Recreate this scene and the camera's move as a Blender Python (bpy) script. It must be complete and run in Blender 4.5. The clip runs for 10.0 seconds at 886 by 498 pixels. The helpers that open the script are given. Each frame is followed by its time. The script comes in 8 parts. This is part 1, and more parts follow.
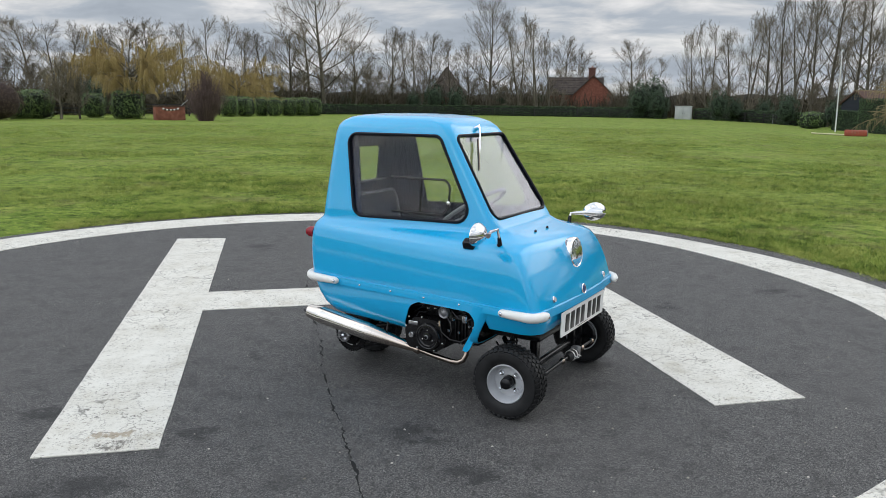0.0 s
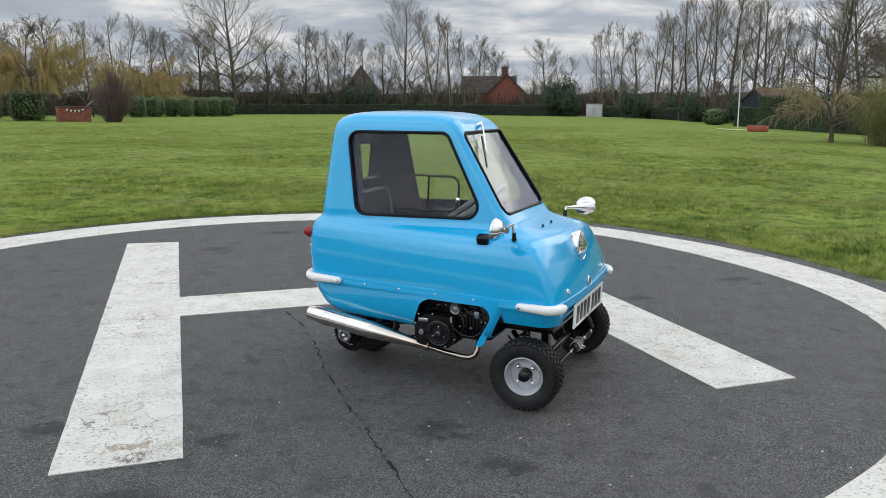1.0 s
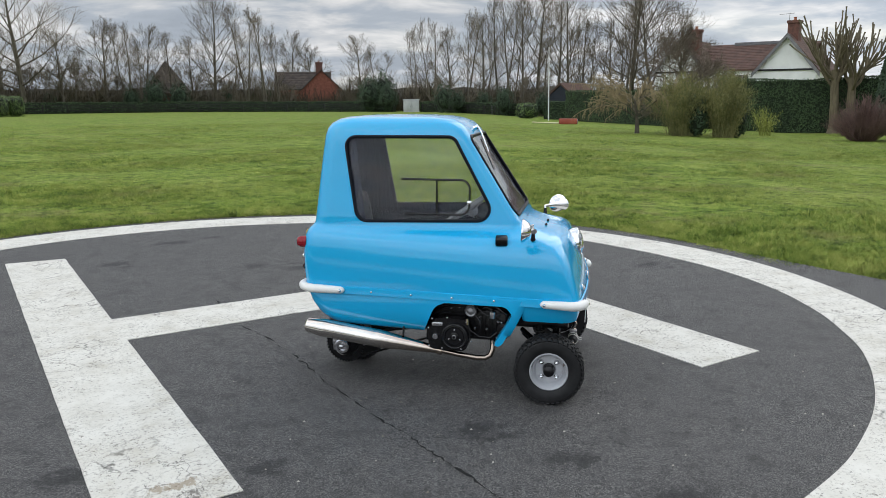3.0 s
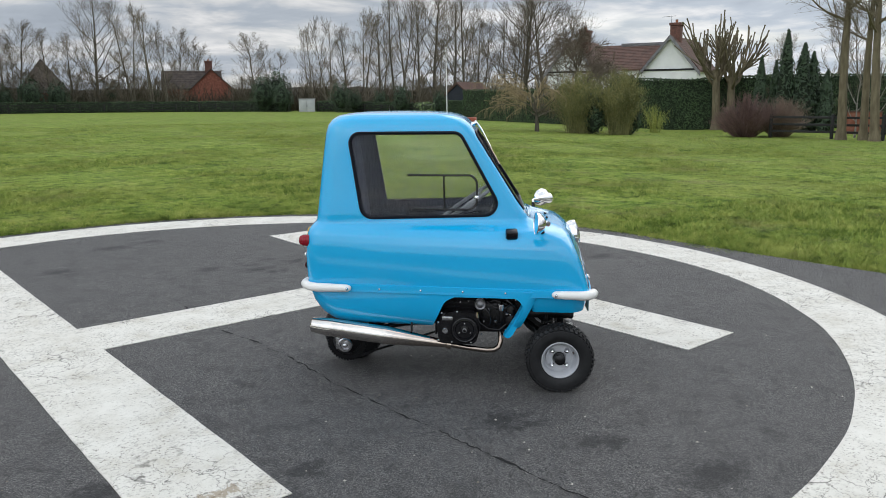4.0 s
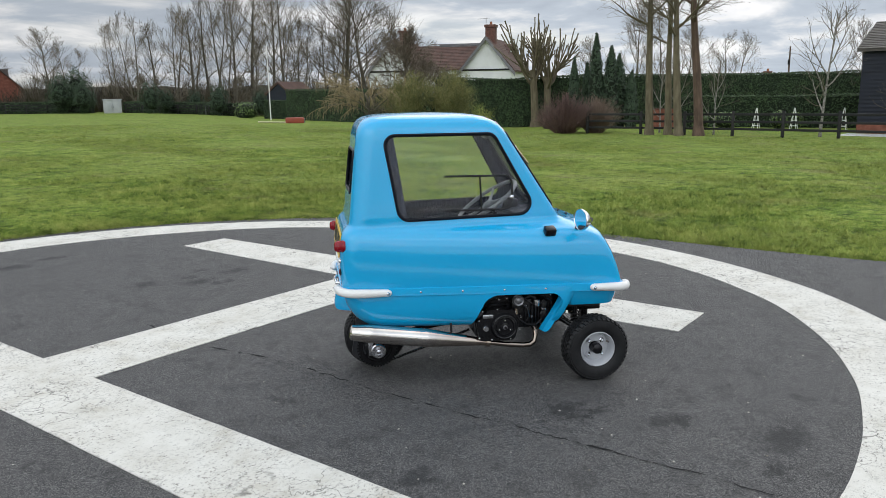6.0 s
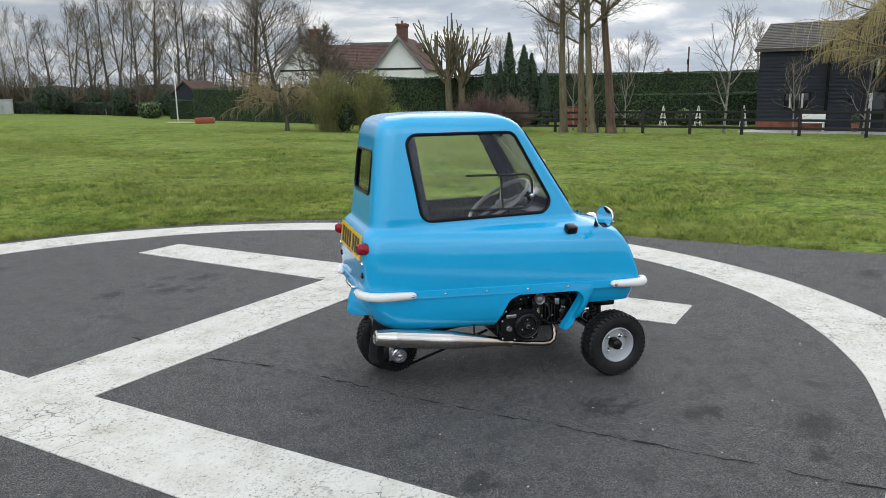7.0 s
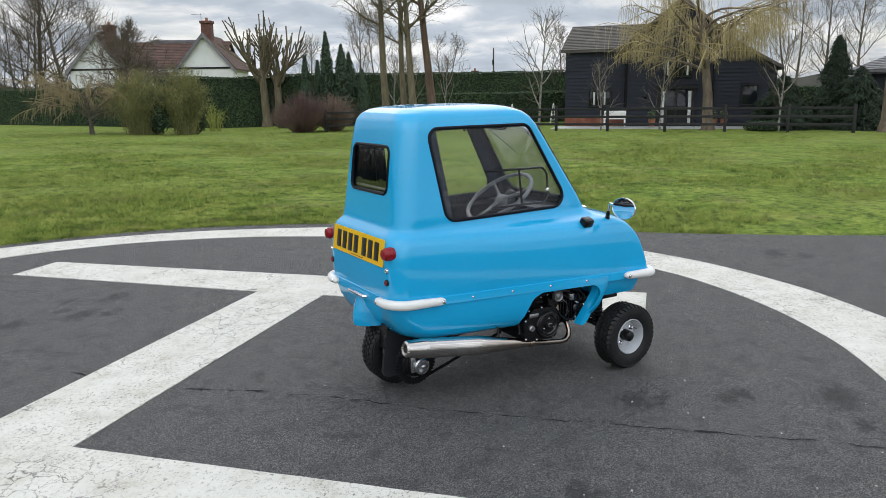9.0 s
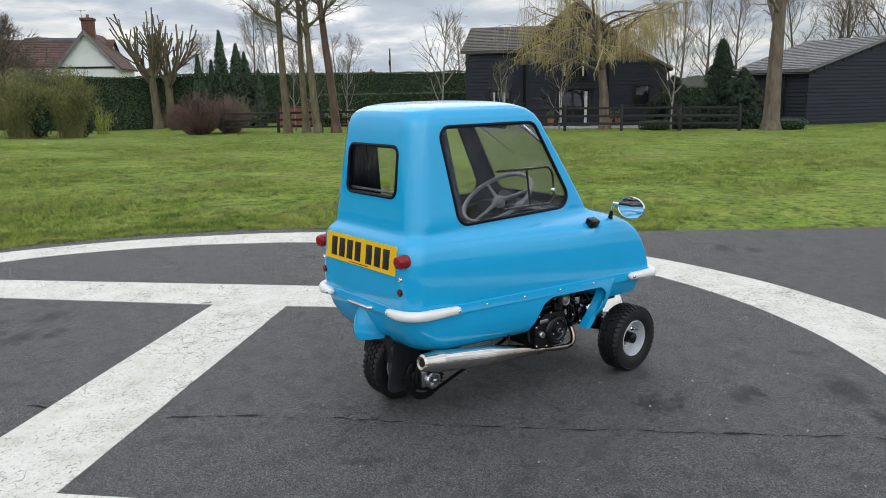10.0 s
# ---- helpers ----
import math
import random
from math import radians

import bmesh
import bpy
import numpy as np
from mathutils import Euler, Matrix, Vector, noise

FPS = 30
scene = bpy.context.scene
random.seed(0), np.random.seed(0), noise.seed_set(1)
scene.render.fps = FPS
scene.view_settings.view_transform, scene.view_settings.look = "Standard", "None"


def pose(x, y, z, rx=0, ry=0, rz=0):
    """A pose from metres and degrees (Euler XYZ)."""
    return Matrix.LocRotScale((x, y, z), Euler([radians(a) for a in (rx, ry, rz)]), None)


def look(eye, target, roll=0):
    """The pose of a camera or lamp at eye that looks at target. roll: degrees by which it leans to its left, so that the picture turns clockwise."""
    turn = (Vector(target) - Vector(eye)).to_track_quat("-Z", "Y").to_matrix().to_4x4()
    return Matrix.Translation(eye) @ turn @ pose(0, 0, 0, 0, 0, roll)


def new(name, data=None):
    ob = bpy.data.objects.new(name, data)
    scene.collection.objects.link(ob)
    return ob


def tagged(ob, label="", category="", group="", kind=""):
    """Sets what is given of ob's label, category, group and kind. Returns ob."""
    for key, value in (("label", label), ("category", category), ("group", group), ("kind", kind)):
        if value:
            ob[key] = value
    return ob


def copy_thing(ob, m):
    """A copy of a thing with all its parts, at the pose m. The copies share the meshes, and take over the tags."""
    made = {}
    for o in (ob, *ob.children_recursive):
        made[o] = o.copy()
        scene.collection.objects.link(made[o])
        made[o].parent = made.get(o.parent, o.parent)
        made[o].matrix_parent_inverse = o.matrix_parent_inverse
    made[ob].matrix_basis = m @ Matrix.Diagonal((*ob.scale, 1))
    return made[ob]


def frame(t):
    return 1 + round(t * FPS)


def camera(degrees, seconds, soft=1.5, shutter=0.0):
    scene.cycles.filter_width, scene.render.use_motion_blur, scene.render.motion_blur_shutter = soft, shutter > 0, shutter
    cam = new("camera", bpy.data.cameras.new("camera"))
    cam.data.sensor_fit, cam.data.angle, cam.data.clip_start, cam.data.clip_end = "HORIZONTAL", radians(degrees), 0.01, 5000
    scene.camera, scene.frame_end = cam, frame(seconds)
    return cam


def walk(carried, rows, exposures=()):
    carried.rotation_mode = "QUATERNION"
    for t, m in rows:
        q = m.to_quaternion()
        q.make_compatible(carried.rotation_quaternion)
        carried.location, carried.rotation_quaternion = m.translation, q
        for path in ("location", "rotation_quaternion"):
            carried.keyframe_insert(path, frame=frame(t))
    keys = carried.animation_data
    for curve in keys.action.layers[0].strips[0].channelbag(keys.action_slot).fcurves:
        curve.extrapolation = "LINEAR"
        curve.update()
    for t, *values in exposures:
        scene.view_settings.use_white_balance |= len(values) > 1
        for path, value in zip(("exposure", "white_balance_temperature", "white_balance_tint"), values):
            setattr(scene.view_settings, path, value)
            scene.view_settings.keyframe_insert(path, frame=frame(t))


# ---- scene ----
cam = camera(59.4, 10.0, soft=0.6)
PATH = [
    (0, (0.038, 0.2, 1.316), (0.377, 2.136, 0.944), 0.5),
    (0.5, (-0.147, 0.259, 1.305), (0.291, 2.175, 0.934), 0.2),
    (1, (-0.375, 0.278, 1.305), (0.173, 2.165, 0.932), 0.2),
    (1.5, (-0.591, 0.306, 1.317), (0.058, 2.16, 0.941), 0.0),
    (2, (-0.782, 0.414, 1.321), (-0.022, 2.225, 0.943), -0.1),
    (2.5, (-0.96, 0.518, 1.346), (-0.097, 2.282, 0.965), -0.2),
    (4, (-1.621, 0.871, 1.331), (-0.427, 2.429, 0.944), -0.4),
    (4.5, (-1.795, 1.038, 1.336), (-0.508, 2.52, 0.949), -0.5),
    (5, (-2.016, 1.19, 1.348), (-0.64, 2.589, 0.959), -0.6),
    (5.5, (-2.2, 1.342, 1.349), (-0.75, 2.663, 0.959), -0.6),
    (7, (-2.611, 2.003, 1.352), (-0.957, 3.055, 0.955), -0.7),
    (7.5, (-2.693, 2.169, 1.343), (-0.982, 3.125, 0.945), -0.8),
    (8, (-2.736, 2.403, 1.34), (-0.97, 3.251, 0.939), -0.8),
    (8.5, (-2.772, 2.639, 1.342), (-0.958, 3.381, 0.941), -0.8),
    (9, (-2.811, 2.93, 1.324), (-0.953, 3.55, 0.921), -0.9),
    (9.5, (-2.802, 3.161, 1.311), (-0.908, 3.66, 0.907), -0.9),
    (10, (-2.741, 3.433, 1.312), (-0.817, 3.798, 0.907), -0.9),
]
walk(cam, [(t, look(eye, target, roll)) for t, eye, target, roll in PATH])


# ---- world and light ----
SUN_AZ, SUN_EL = 20.0, 38.0
world = bpy.data.worlds.new("overcast_sky")
scene.world = world
world.use_nodes = True
wn, wl = world.node_tree.nodes, world.node_tree.links
wn.clear()


def wnode(kind, **props):
    n = wn.new(kind)
    for k, v in props.items():
        if k in n.inputs:
            n.inputs[k].default_value = v
    return n


sky = wnode("ShaderNodeTexSky")
sky.sky_type, sky.sun_disc = "NISHITA", False
sky.sun_elevation, sky.sun_rotation = radians(SUN_EL), radians(90 - SUN_AZ)
coord = wnode("ShaderNodeTexCoord")
# clouds lie on a flat deck: direction divided by its height
sep = wnode("ShaderNodeSeparateXYZ")
wl.new(coord.outputs["Generated"], sep.inputs[0])
lift = wnode("ShaderNodeMath")
lift.operation = "MAXIMUM"
lift.inputs[1].default_value = 0.0
wl.new(sep.outputs[2], lift.inputs[0])
addz = wnode("ShaderNodeMath")
addz.operation = "ADD"
addz.inputs[1].default_value = 0.16
wl.new(lift.outputs[0], addz.inputs[0])
comb = wnode("ShaderNodeCombineXYZ")
for i in (0, 1):
    dv = wnode("ShaderNodeMath")
    dv.operation = "DIVIDE"
    wl.new(sep.outputs[i], dv.inputs[0])
    wl.new(addz.outputs[0], dv.inputs[1])
    wl.new(dv.outputs[0], comb.inputs[i])
cloud = wnode("ShaderNodeTexNoise", Scale=1.9, Detail=8.0, Roughness=0.55, Distortion=0.35)
wl.new(comb.outputs[0], cloud.inputs["Vector"])
ramp = wnode("ShaderNodeValToRGB")
cr = ramp.color_ramp
cr.elements[0].position, cr.elements[0].color = 0.32, (0.52, 0.585, 0.675, 1)
cr.elements[1].position, cr.elements[1].color = 0.66, (1.16, 1.16, 1.17, 1)
e = cr.elements.new(0.46)
e.color = (0.62, 0.69, 0.78, 1)
e = cr.elements.new(0.55)
e.color = (0.86, 0.89, 0.93, 1)
wl.new(cloud.outputs["Fac"], ramp.inputs[0])
gap = wnode("ShaderNodeTexNoise", Scale=0.6, Detail=4.0, Roughness=0.5)
wl.new(comb.outputs[0], gap.inputs["Vector"])
gapr = wnode("ShaderNodeMapRange")
gapr.inputs["From Min"].default_value, gapr.inputs["From Max"].default_value = 0.56, 0.72
gapr.inputs["To Max"].default_value = 0.30
wl.new(gap.outputs["Fac"], gapr.inputs["Value"])
bright = wnode("ShaderNodeBackground", Strength=0.82)
wl.new(ramp.outputs[0], bright.inputs[0])
# an overcast sky is several times brighter overhead than at the horizon
over = wnode("ShaderNodeMapRange")
over.inputs["From Min"].default_value, over.inputs["From Max"].default_value = 0.14, 0.55
over.inputs["To Min"].default_value, over.inputs["To Max"].default_value = 0.76, 1.62
wl.new(sep.outputs[2], over.inputs["Value"])
# the cloud is thinner and whiter round the veiled sun
toward = wnode("ShaderNodeVectorMath")
toward.operation = "DOT_PRODUCT"
toward.inputs[1].default_value = (math.cos(radians(SUN_AZ)), math.sin(radians(SUN_AZ)), 0.0)
wl.new(coord.outputs["Generated"], toward.inputs[0])
veil = wnode("ShaderNodeMapRange")
veil.inputs["From Min"].default_value, veil.inputs["From Max"].default_value = 0.80, 1.0
veil.inputs["To Min"].default_value, veil.inputs["To Max"].default_value = 1.0, 1.28
wl.new(toward.outputs["Value"], veil.inputs["Value"])
glow = wnode("ShaderNodeMath")
glow.operation = "MULTIPLY"
wl.new(over.outputs[0], glow.inputs[0])
wl.new(veil.outputs[0], glow.inputs[1])
# the unseen sky opposite the sun is raised to light the car's flank
back = wnode("ShaderNodeMapRange")
back.inputs["From Min"].default_value, back.inputs["From Max"].default_value = -0.25, -0.95
back.inputs["To Min"].default_value, back.inputs["To Max"].default_value = 1.0, 1.98
wl.new(toward.outputs["Value"], back.inputs["Value"])
both = wnode("ShaderNodeMath")
both.operation = "MULTIPLY"
wl.new(glow.outputs[0], both.inputs[0])
wl.new(back.outputs[0], both.inputs[1])
wl.new(both.outputs[0], bright.inputs[1])
clear = wnode("ShaderNodeBackground", Strength=0.10)
wl.new(sky.outputs[0], clear.inputs[0])
mixw = wnode("ShaderNodeMixShader")
wl.new(gapr.outputs[0], mixw.inputs[0])
wl.new(bright.outputs[0], mixw.inputs[1])
wl.new(clear.outputs[0], mixw.inputs[2])
outw = wnode("ShaderNodeOutputWorld")
wl.new(mixw.outputs[0], outw.inputs[0])

lamp = bpy.data.lights.new("veiled_sun", "SUN")
lamp.energy, lamp.angle, lamp.color = 0.75, radians(50), (1.0, 0.97, 0.92)
sun = new("veiled_sun", lamp)
sun.matrix_world = look((0, 0, 20), (-20 * math.cos(radians(SUN_AZ)) / math.tan(radians(SUN_EL)), -20 * math.sin(radians(SUN_AZ)) / math.tan(radians(SUN_EL)), 0))
scene.view_settings.exposure = -0.10


# ---- materials ----
def mat(name, color, rough=0.5, metal=0.0, **more):
    m = bpy.data.materials.new(name)
    m.use_nodes = True
    b = m.node_tree.nodes["Principled BSDF"]
    b.inputs["Base Color"].default_value = (*color, 1)
    b.inputs["Roughness"].default_value = rough
    b.inputs["Metallic"].default_value = metal
    for k, v in more.items():
        b.inputs[k.replace("_", " ")].default_value = v
    return m


def nd(m, kind, **props):
    n = m.node_tree.nodes.new(kind)
    for k, v in props.items():
        n.inputs[k.replace("_", " ")].default_value = v
    return n


def ln(m, a, b):
    m.node_tree.links.new(a, b)


def bsdf(m):
    return m.node_tree.nodes["Principled BSDF"]


def objco(m, scale=(1, 1, 1)):
    c = nd(m, "ShaderNodeTexCoord")
    mp = nd(m, "ShaderNodeMapping")
    mp.inputs["Scale"].default_value = scale
    ln(m, c.outputs["Object"], mp.inputs[0])
    return mp.outputs[0]


def colors(m, fac, stops):
    r = nd(m, "ShaderNodeValToRGB")
    el = r.color_ramp.elements
    while len(el) < len(stops):
        el.new(0.5)
    for e, (p, c) in zip(el, stops):
        e.position, e.color = p, (*c, 1)
    ln(m, fac, r.inputs[0])
    return r.outputs[0]


def noise_fac(m, vec, scale, detail=4.0, rough=0.55):
    n = nd(m, "ShaderNodeTexNoise", Scale=scale, Detail=detail, Roughness=rough)
    if vec is not None:
        ln(m, vec, n.inputs["Vector"])
    return n.outputs["Fac"]


def mixc(m, fac, a, b, mode="MIX"):
    x = nd(m, "ShaderNodeMix")
    x.data_type, x.blend_type = "RGBA", mode
    if isinstance(fac, float):
        x.inputs[0].default_value = fac
    else:
        ln(m, fac, x.inputs[0])
    for s, v in ((6, a), (7, b)):
        if isinstance(v, tuple):
            x.inputs[s].default_value = (*v, 1)
        else:
            ln(m, v, x.inputs[s])
    return x.outputs[2]


def span(m, fac, a, b, lo=0.0, hi=1.0):
    r = nd(m, "ShaderNodeMapRange")
    r.inputs["From Min"].default_value, r.inputs["From Max"].default_value = a, b
    r.inputs["To Min"].default_value, r.inputs["To Max"].default_value = lo, hi
    ln(m, fac, r.inputs["Value"])
    return r.outputs[0]


def bump(m, fac, strength=0.3, dist=0.01):
    b = nd(m, "ShaderNodeBump", Strength=strength, Distance=dist)
    ln(m, fac, b.inputs["Height"])
    ln(m, b.outputs[0], bsdf(m).inputs["Normal"])


def mathn(m, op, a, b):
    n = nd(m, "ShaderNodeMath")
    n.operation = op
    for s, v in ((0, a), (1, b)):
        if isinstance(v, (int, float)):
            n.inputs[s].default_value = v
        else:
            ln(m, v, n.inputs[s])
    return n.outputs[0]


def varied(name, stops, scale, rough=0.8, detail=5.0, stretch=(1, 1, 1), relief=0.0, dist=0.01, per_object=0.0, per_island=0.0, metal=0.0):
    """A surface whose colour runs through stops with a noise of that scale (per metre)."""
    m = mat(name, stops[0][1], rough, metal)
    v = objco(m, stretch)
    f = noise_fac(m, v, scale, detail)
    if per_object or per_island:
        o = nd(m, "ShaderNodeObjectInfo").outputs["Random"] if per_object else nd(m, "ShaderNodeNewGeometry").outputs["Random Per Island"]
        k = per_object or per_island
        f = mathn(m, "ADD", f, span(m, o, 0, 1, -k / 2, k / 2))
    ln(m, colors(m, f, stops), bsdf(m).inputs["Base Color"])
    if relief:
        bump(m, noise_fac(m, v, scale * 4, 3.0), relief, dist)
    return m


PAINT = mat("blue_gloss_paint", (0.004, 0.330, 0.640), 0.2, Coat_Weight=0.5, Coat_Roughness=0.05)
v = objco(PAINT)
ln(PAINT, colors(PAINT, noise_fac(PAINT, v, 2.2, 3.0), [(0.3, (0.004, 0.350, 0.665)), (0.7, (0.006, 0.373, 0.700))]), bsdf(PAINT).inputs["Base Color"])
ln(PAINT, span(PAINT, noise_fac(PAINT, v, 14, 5.0), 0.3, 0.7, 0.09, 0.17), bsdf(PAINT).inputs["Roughness"])
bump(PAINT, noise_fac(PAINT, v, 7, 1.0), 0.06, 0.01)
TRIM = varied("navy_black_vinyl", [(0.3, (0.003, 0.005, 0.013)), (0.7, (0.008, 0.012, 0.028))], 16, 0.34, stretch=(1, 1, 0.14), relief=0.8, dist=0.010)
bsdf(TRIM).inputs["Specular IOR Level"].default_value = 0.22
CARPET = varied("blue_carpet", [(0.3, (0.010, 0.018, 0.06)), (0.7, (0.02, 0.035, 0.11))], 150, 0.95, relief=0.4, dist=0.002)
SEAL = mat("black_rubber_seal", (0.003, 0.004, 0.008), 0.35, Specular_IOR_Level=0.14)
RUBBER = varied("tyre_rubber", [(0.3, (0.005, 0.005, 0.0055)), (0.7, (0.012, 0.012, 0.0125))], 30, 0.62, relief=0.25, dist=0.002)
BLACK = varied("black_satin_metal", [(0.3, (0.003, 0.003, 0.0035)), (0.7, (0.008, 0.008, 0.009))], 30, 0.26, relief=0.1, dist=0.001)
bsdf(BLACK).inputs["Specular IOR Level"].default_value = 0.32
bsdf(RUBBER).inputs["Specular IOR Level"].default_value = 0.35
GLOSSBLACK = mat("gloss_black", (0.006, 0.006, 0.007), 0.14)
CASTING = varied("grey_casting", [(0.3, (0.16, 0.16, 0.165)), (0.7, (0.30, 0.30, 0.31))], 40, 0.45, metal=0.8, relief=0.2, dist=0.001)
CHROME = mat("chrome", (0.78, 0.78, 0.79), 0.07, 1.0)
STEEL = varied("polished_steel", [(0.3, (0.50, 0.45, 0.40)), (0.5, (0.62, 0.58, 0.54)), (0.7, (0.70, 0.67, 0.63))], 5, 0.10, metal=1.0)
BLUED = varied("heat_tinted_steel", [(0.3, (0.26, 0.21, 0.17)), (0.55, (0.34, 0.29, 0.25)), (0.75, (0.20, 0.19, 0.24))], 9, 0.13, metal=1.0)
# the megaphone browns towards the engine
xs = nd(STEEL, "ShaderNodeSeparateXYZ")
ln(STEEL, objco(STEEL), xs.inputs[0])
heat = span(STEEL, mathn(STEEL, "ADD", xs.outputs[0], mathn(STEEL, "MULTIPLY", noise_fac(STEEL, objco(STEEL), 9, 4.0), 0.12)), -0.20, 0.16, 0.0, 1.0)
plain = bsdf(STEEL).inputs["Base Color"].links[0].from_socket
ln(STEEL, mixc(STEEL, heat, plain, (0.44, 0.355, 0.29)), bsdf(STEEL).inputs["Base Color"])
BRIGHTMETAL = varied("bright_zinc", [(0.3, (0.42, 0.42, 0.43)), (0.7, (0.62, 0.62, 0.64))], 40, 0.24, metal=1.0)
RIMGREY = varied("silver_rim_paint", [(0.3, (0.40, 0.41, 0.43)), (0.7, (0.52, 0.53, 0.55))], 12, 0.36)
WHITEPAINT = varied("white_enamel", [(0.3, (0.72, 0.71, 0.68)), (0.7, (0.80, 0.79, 0.76))], 18, 0.3)
PLATEWHITE = mat("white_plate", (0.78, 0.78, 0.76), 0.3)
PLATEYELLOW = mat("yellow_plate", (0.80, 0.47, 0.008), 0.3)
INK = mat("plate_black", (0.008, 0.008, 0.009), 0.35)
REDLENS = mat("red_lamp_lens", (0.23, 0.004, 0.012), 0.22, Coat_Weight=0.15, Specular_IOR_Level=0.3)
AMBER = mat("clear_lamp_lens", (0.75, 0.75, 0.76), 0.1, Transmission_Weight=0.5)
GREYPLASTIC = varied("grey_steering_plastic", [(0.3, (0.15, 0.155, 0.165)), (0.7, (0.21, 0.215, 0.225))], 20, 0.4)
GLASS = mat("window_glass", (0.95, 0.97, 0.97), 0.0, Transmission_Weight=1.0, IOR=1.33)
SCREENGLASS = mat("laminated_screen", (0.74, 0.74, 0.87), 0.07, Transmission_Weight=1.0, IOR=1.52)
MIRROR = mat("mirror_glass", (0.85, 0.87, 0.88), 0.02, 1.0)
LENS = mat("headlamp_glass", (0.93, 0.94, 0.95), 0.06, Transmission_Weight=1.0, IOR=1.3)
bump(LENS, noise_fac(LENS, objco(LENS, (1, 1, 0.1)), 160, 0.0), 0.5, 0.003)

# asphalt: dark binder with grey chippings, oily spots where they lie
rs = random.Random(77)
SPOTS = [(0.42, 3.15, 0.13), (0.58, 2.75, 0.11), (0.69, 2.32, 0.18), (-0.43, 3.25, 0.11), (0.55, 6.75, 0.13), (0.84, 6.5, 0.14), (2.34, 4.82, 0.09), (3.33, 5.15, 0.14), (-1.1, 3.55, 0.12), (-0.75, 2.86, 0.15), (0.2, 8.15, 0.18), (3.77, 2.34, 0.15), (1.45, 1.95, 0.18), (-0.4, 7.4, 0.15), (1.25, 6.6, 0.14)]
SPOTS += [(x + rs.gauss(0, 0.22), y + rs.gauss(0, 0.13), r * rs.uniform(0.35, 0.7)) for x, y, r in SPOTS]
ASPHALT = mat("asphalt", (0.05, 0.05, 0.053), 0.78, Specular_IOR_Level=0.5)
v = objco(ASPHALT)
chips = nd(ASPHALT, "ShaderNodeTexVoronoi", Scale=290.0, Randomness=1.0)
ln(ASPHALT, v, chips.inputs["Vector"])
grain = noise_fac(ASPHALT, v, 230, 4.0, 0.85)
patch = noise_fac(ASPHALT, v, 1.3, 5.0, 0.6)
chipv = nd(ASPHALT, "ShaderNodeSeparateColor")
ln(ASPHALT, chips.outputs["Color"], chipv.inputs[0])
tone = mathn(ASPHALT, "ADD", mathn(ASPHALT, "MULTIPLY", chipv.outputs[0], 0.55), mathn(ASPHALT, "MULTIPLY", grain, 0.45))
base = colors(ASPHALT, tone, [(0.29, (0.007, 0.007, 0.0075)), (0.42, (0.042, 0.041, 0.041)), (0.60, (0.096, 0.093, 0.091)), (0.77, (0.225, 0.217, 0.207))])
base = mixc(ASPHALT, span(ASPHALT, patch, 0.35, 0.7, 0.0, 0.35), base, (0.070, 0.067, 0.066))
worn = noise_fac(ASPHALT, v, 7.0, 8.0, 0.75)
base = mixc(ASPHALT, span(ASPHALT, worn, 0.36, 0.50, 0.55, 0.0), base, (0.018, 0.0175, 0.017))
base = mixc(ASPHALT, span(ASPHALT, noise_fac(ASPHALT, v, 23.0, 6.0, 0.8), 0.58, 0.70, 0.0, 0.35), base, (0.13, 0.125, 0.118))
warp = noise_fac(ASPHALT, v, 16.0, 8.0, 0.78)
flow = objco(ASPHALT, (1.0, 1.7, 1.0))
stain = None
for x, y, r in SPOTS:
    dn = nd(ASPHALT, "ShaderNodeVectorMath")
    dn.operation = "DISTANCE"
    ln(ASPHALT, flow, dn.inputs[0])
    dn.inputs[1].default_value = (x, 1.7 * y, 0.0)
    d = mathn(ASPHALT, "SUBTRACT", dn.outputs["Value"], mathn(ASPHALT, "MULTIPLY", warp, 0.60))
    s1 = span(ASPHALT, d, r * 0.35 - 0.30, r * 1.20 - 0.30, 1.0, 0.0)
    stain = s1 if stain is None else mathn(ASPHALT, "MAXIMUM", stain, s1)
base = mixc(ASPHALT, mathn(ASPHALT, "MULTIPLY", stain, 0.74), base, (0.009, 0.009, 0.0095))
ln(ASPHALT, base, bsdf(ASPHALT).inputs["Base Color"])
bump(ASPHALT, tone, 0.9, 0.006)

# road paint: chalky white, crazed, dirty in places
ROADPAINT = mat("white_road_paint", (0.7, 0.7, 0.66), 0.7)
v = objco(ROADPAINT)
craze = nd(ROADPAINT, "ShaderNodeTexVoronoi", Scale=9.0, Randomness=1.0)
craze.feature = "DISTANCE_TO_EDGE"
wob = nd(ROADPAINT, "ShaderNodeTexNoise", Scale=14.0, Detail=4.0)
ln(ROADPAINT, v, wob.inputs["Vector"])
wv = nd(ROADPAINT, "ShaderNodeVectorMath")
wv.operation = "MULTIPLY_ADD"
ln(ROADPAINT, wob.outputs["Color"], wv.inputs[0])
wv.inputs[1].default_value = (0.16, 0.16, 0.0)
ln(ROADPAINT, v, wv.inputs[2])
ln(ROADPAINT, wv.outputs[0], craze.inputs["Vector"])
crack = span(ROADPAINT, craze.outputs["Distance"], 0.0, 0.024, 1.0, 0.0)
where = span(ROADPAINT, noise_fac(ROADPAINT, v, 1.6, 3.0), 0.46, 0.58)
crack = mathn(ROADPAINT, "MULTIPLY", crack, where)
hair = nd(ROADPAINT, "ShaderNodeTexVoronoi", Scale=34.0, Randomness=1.0)
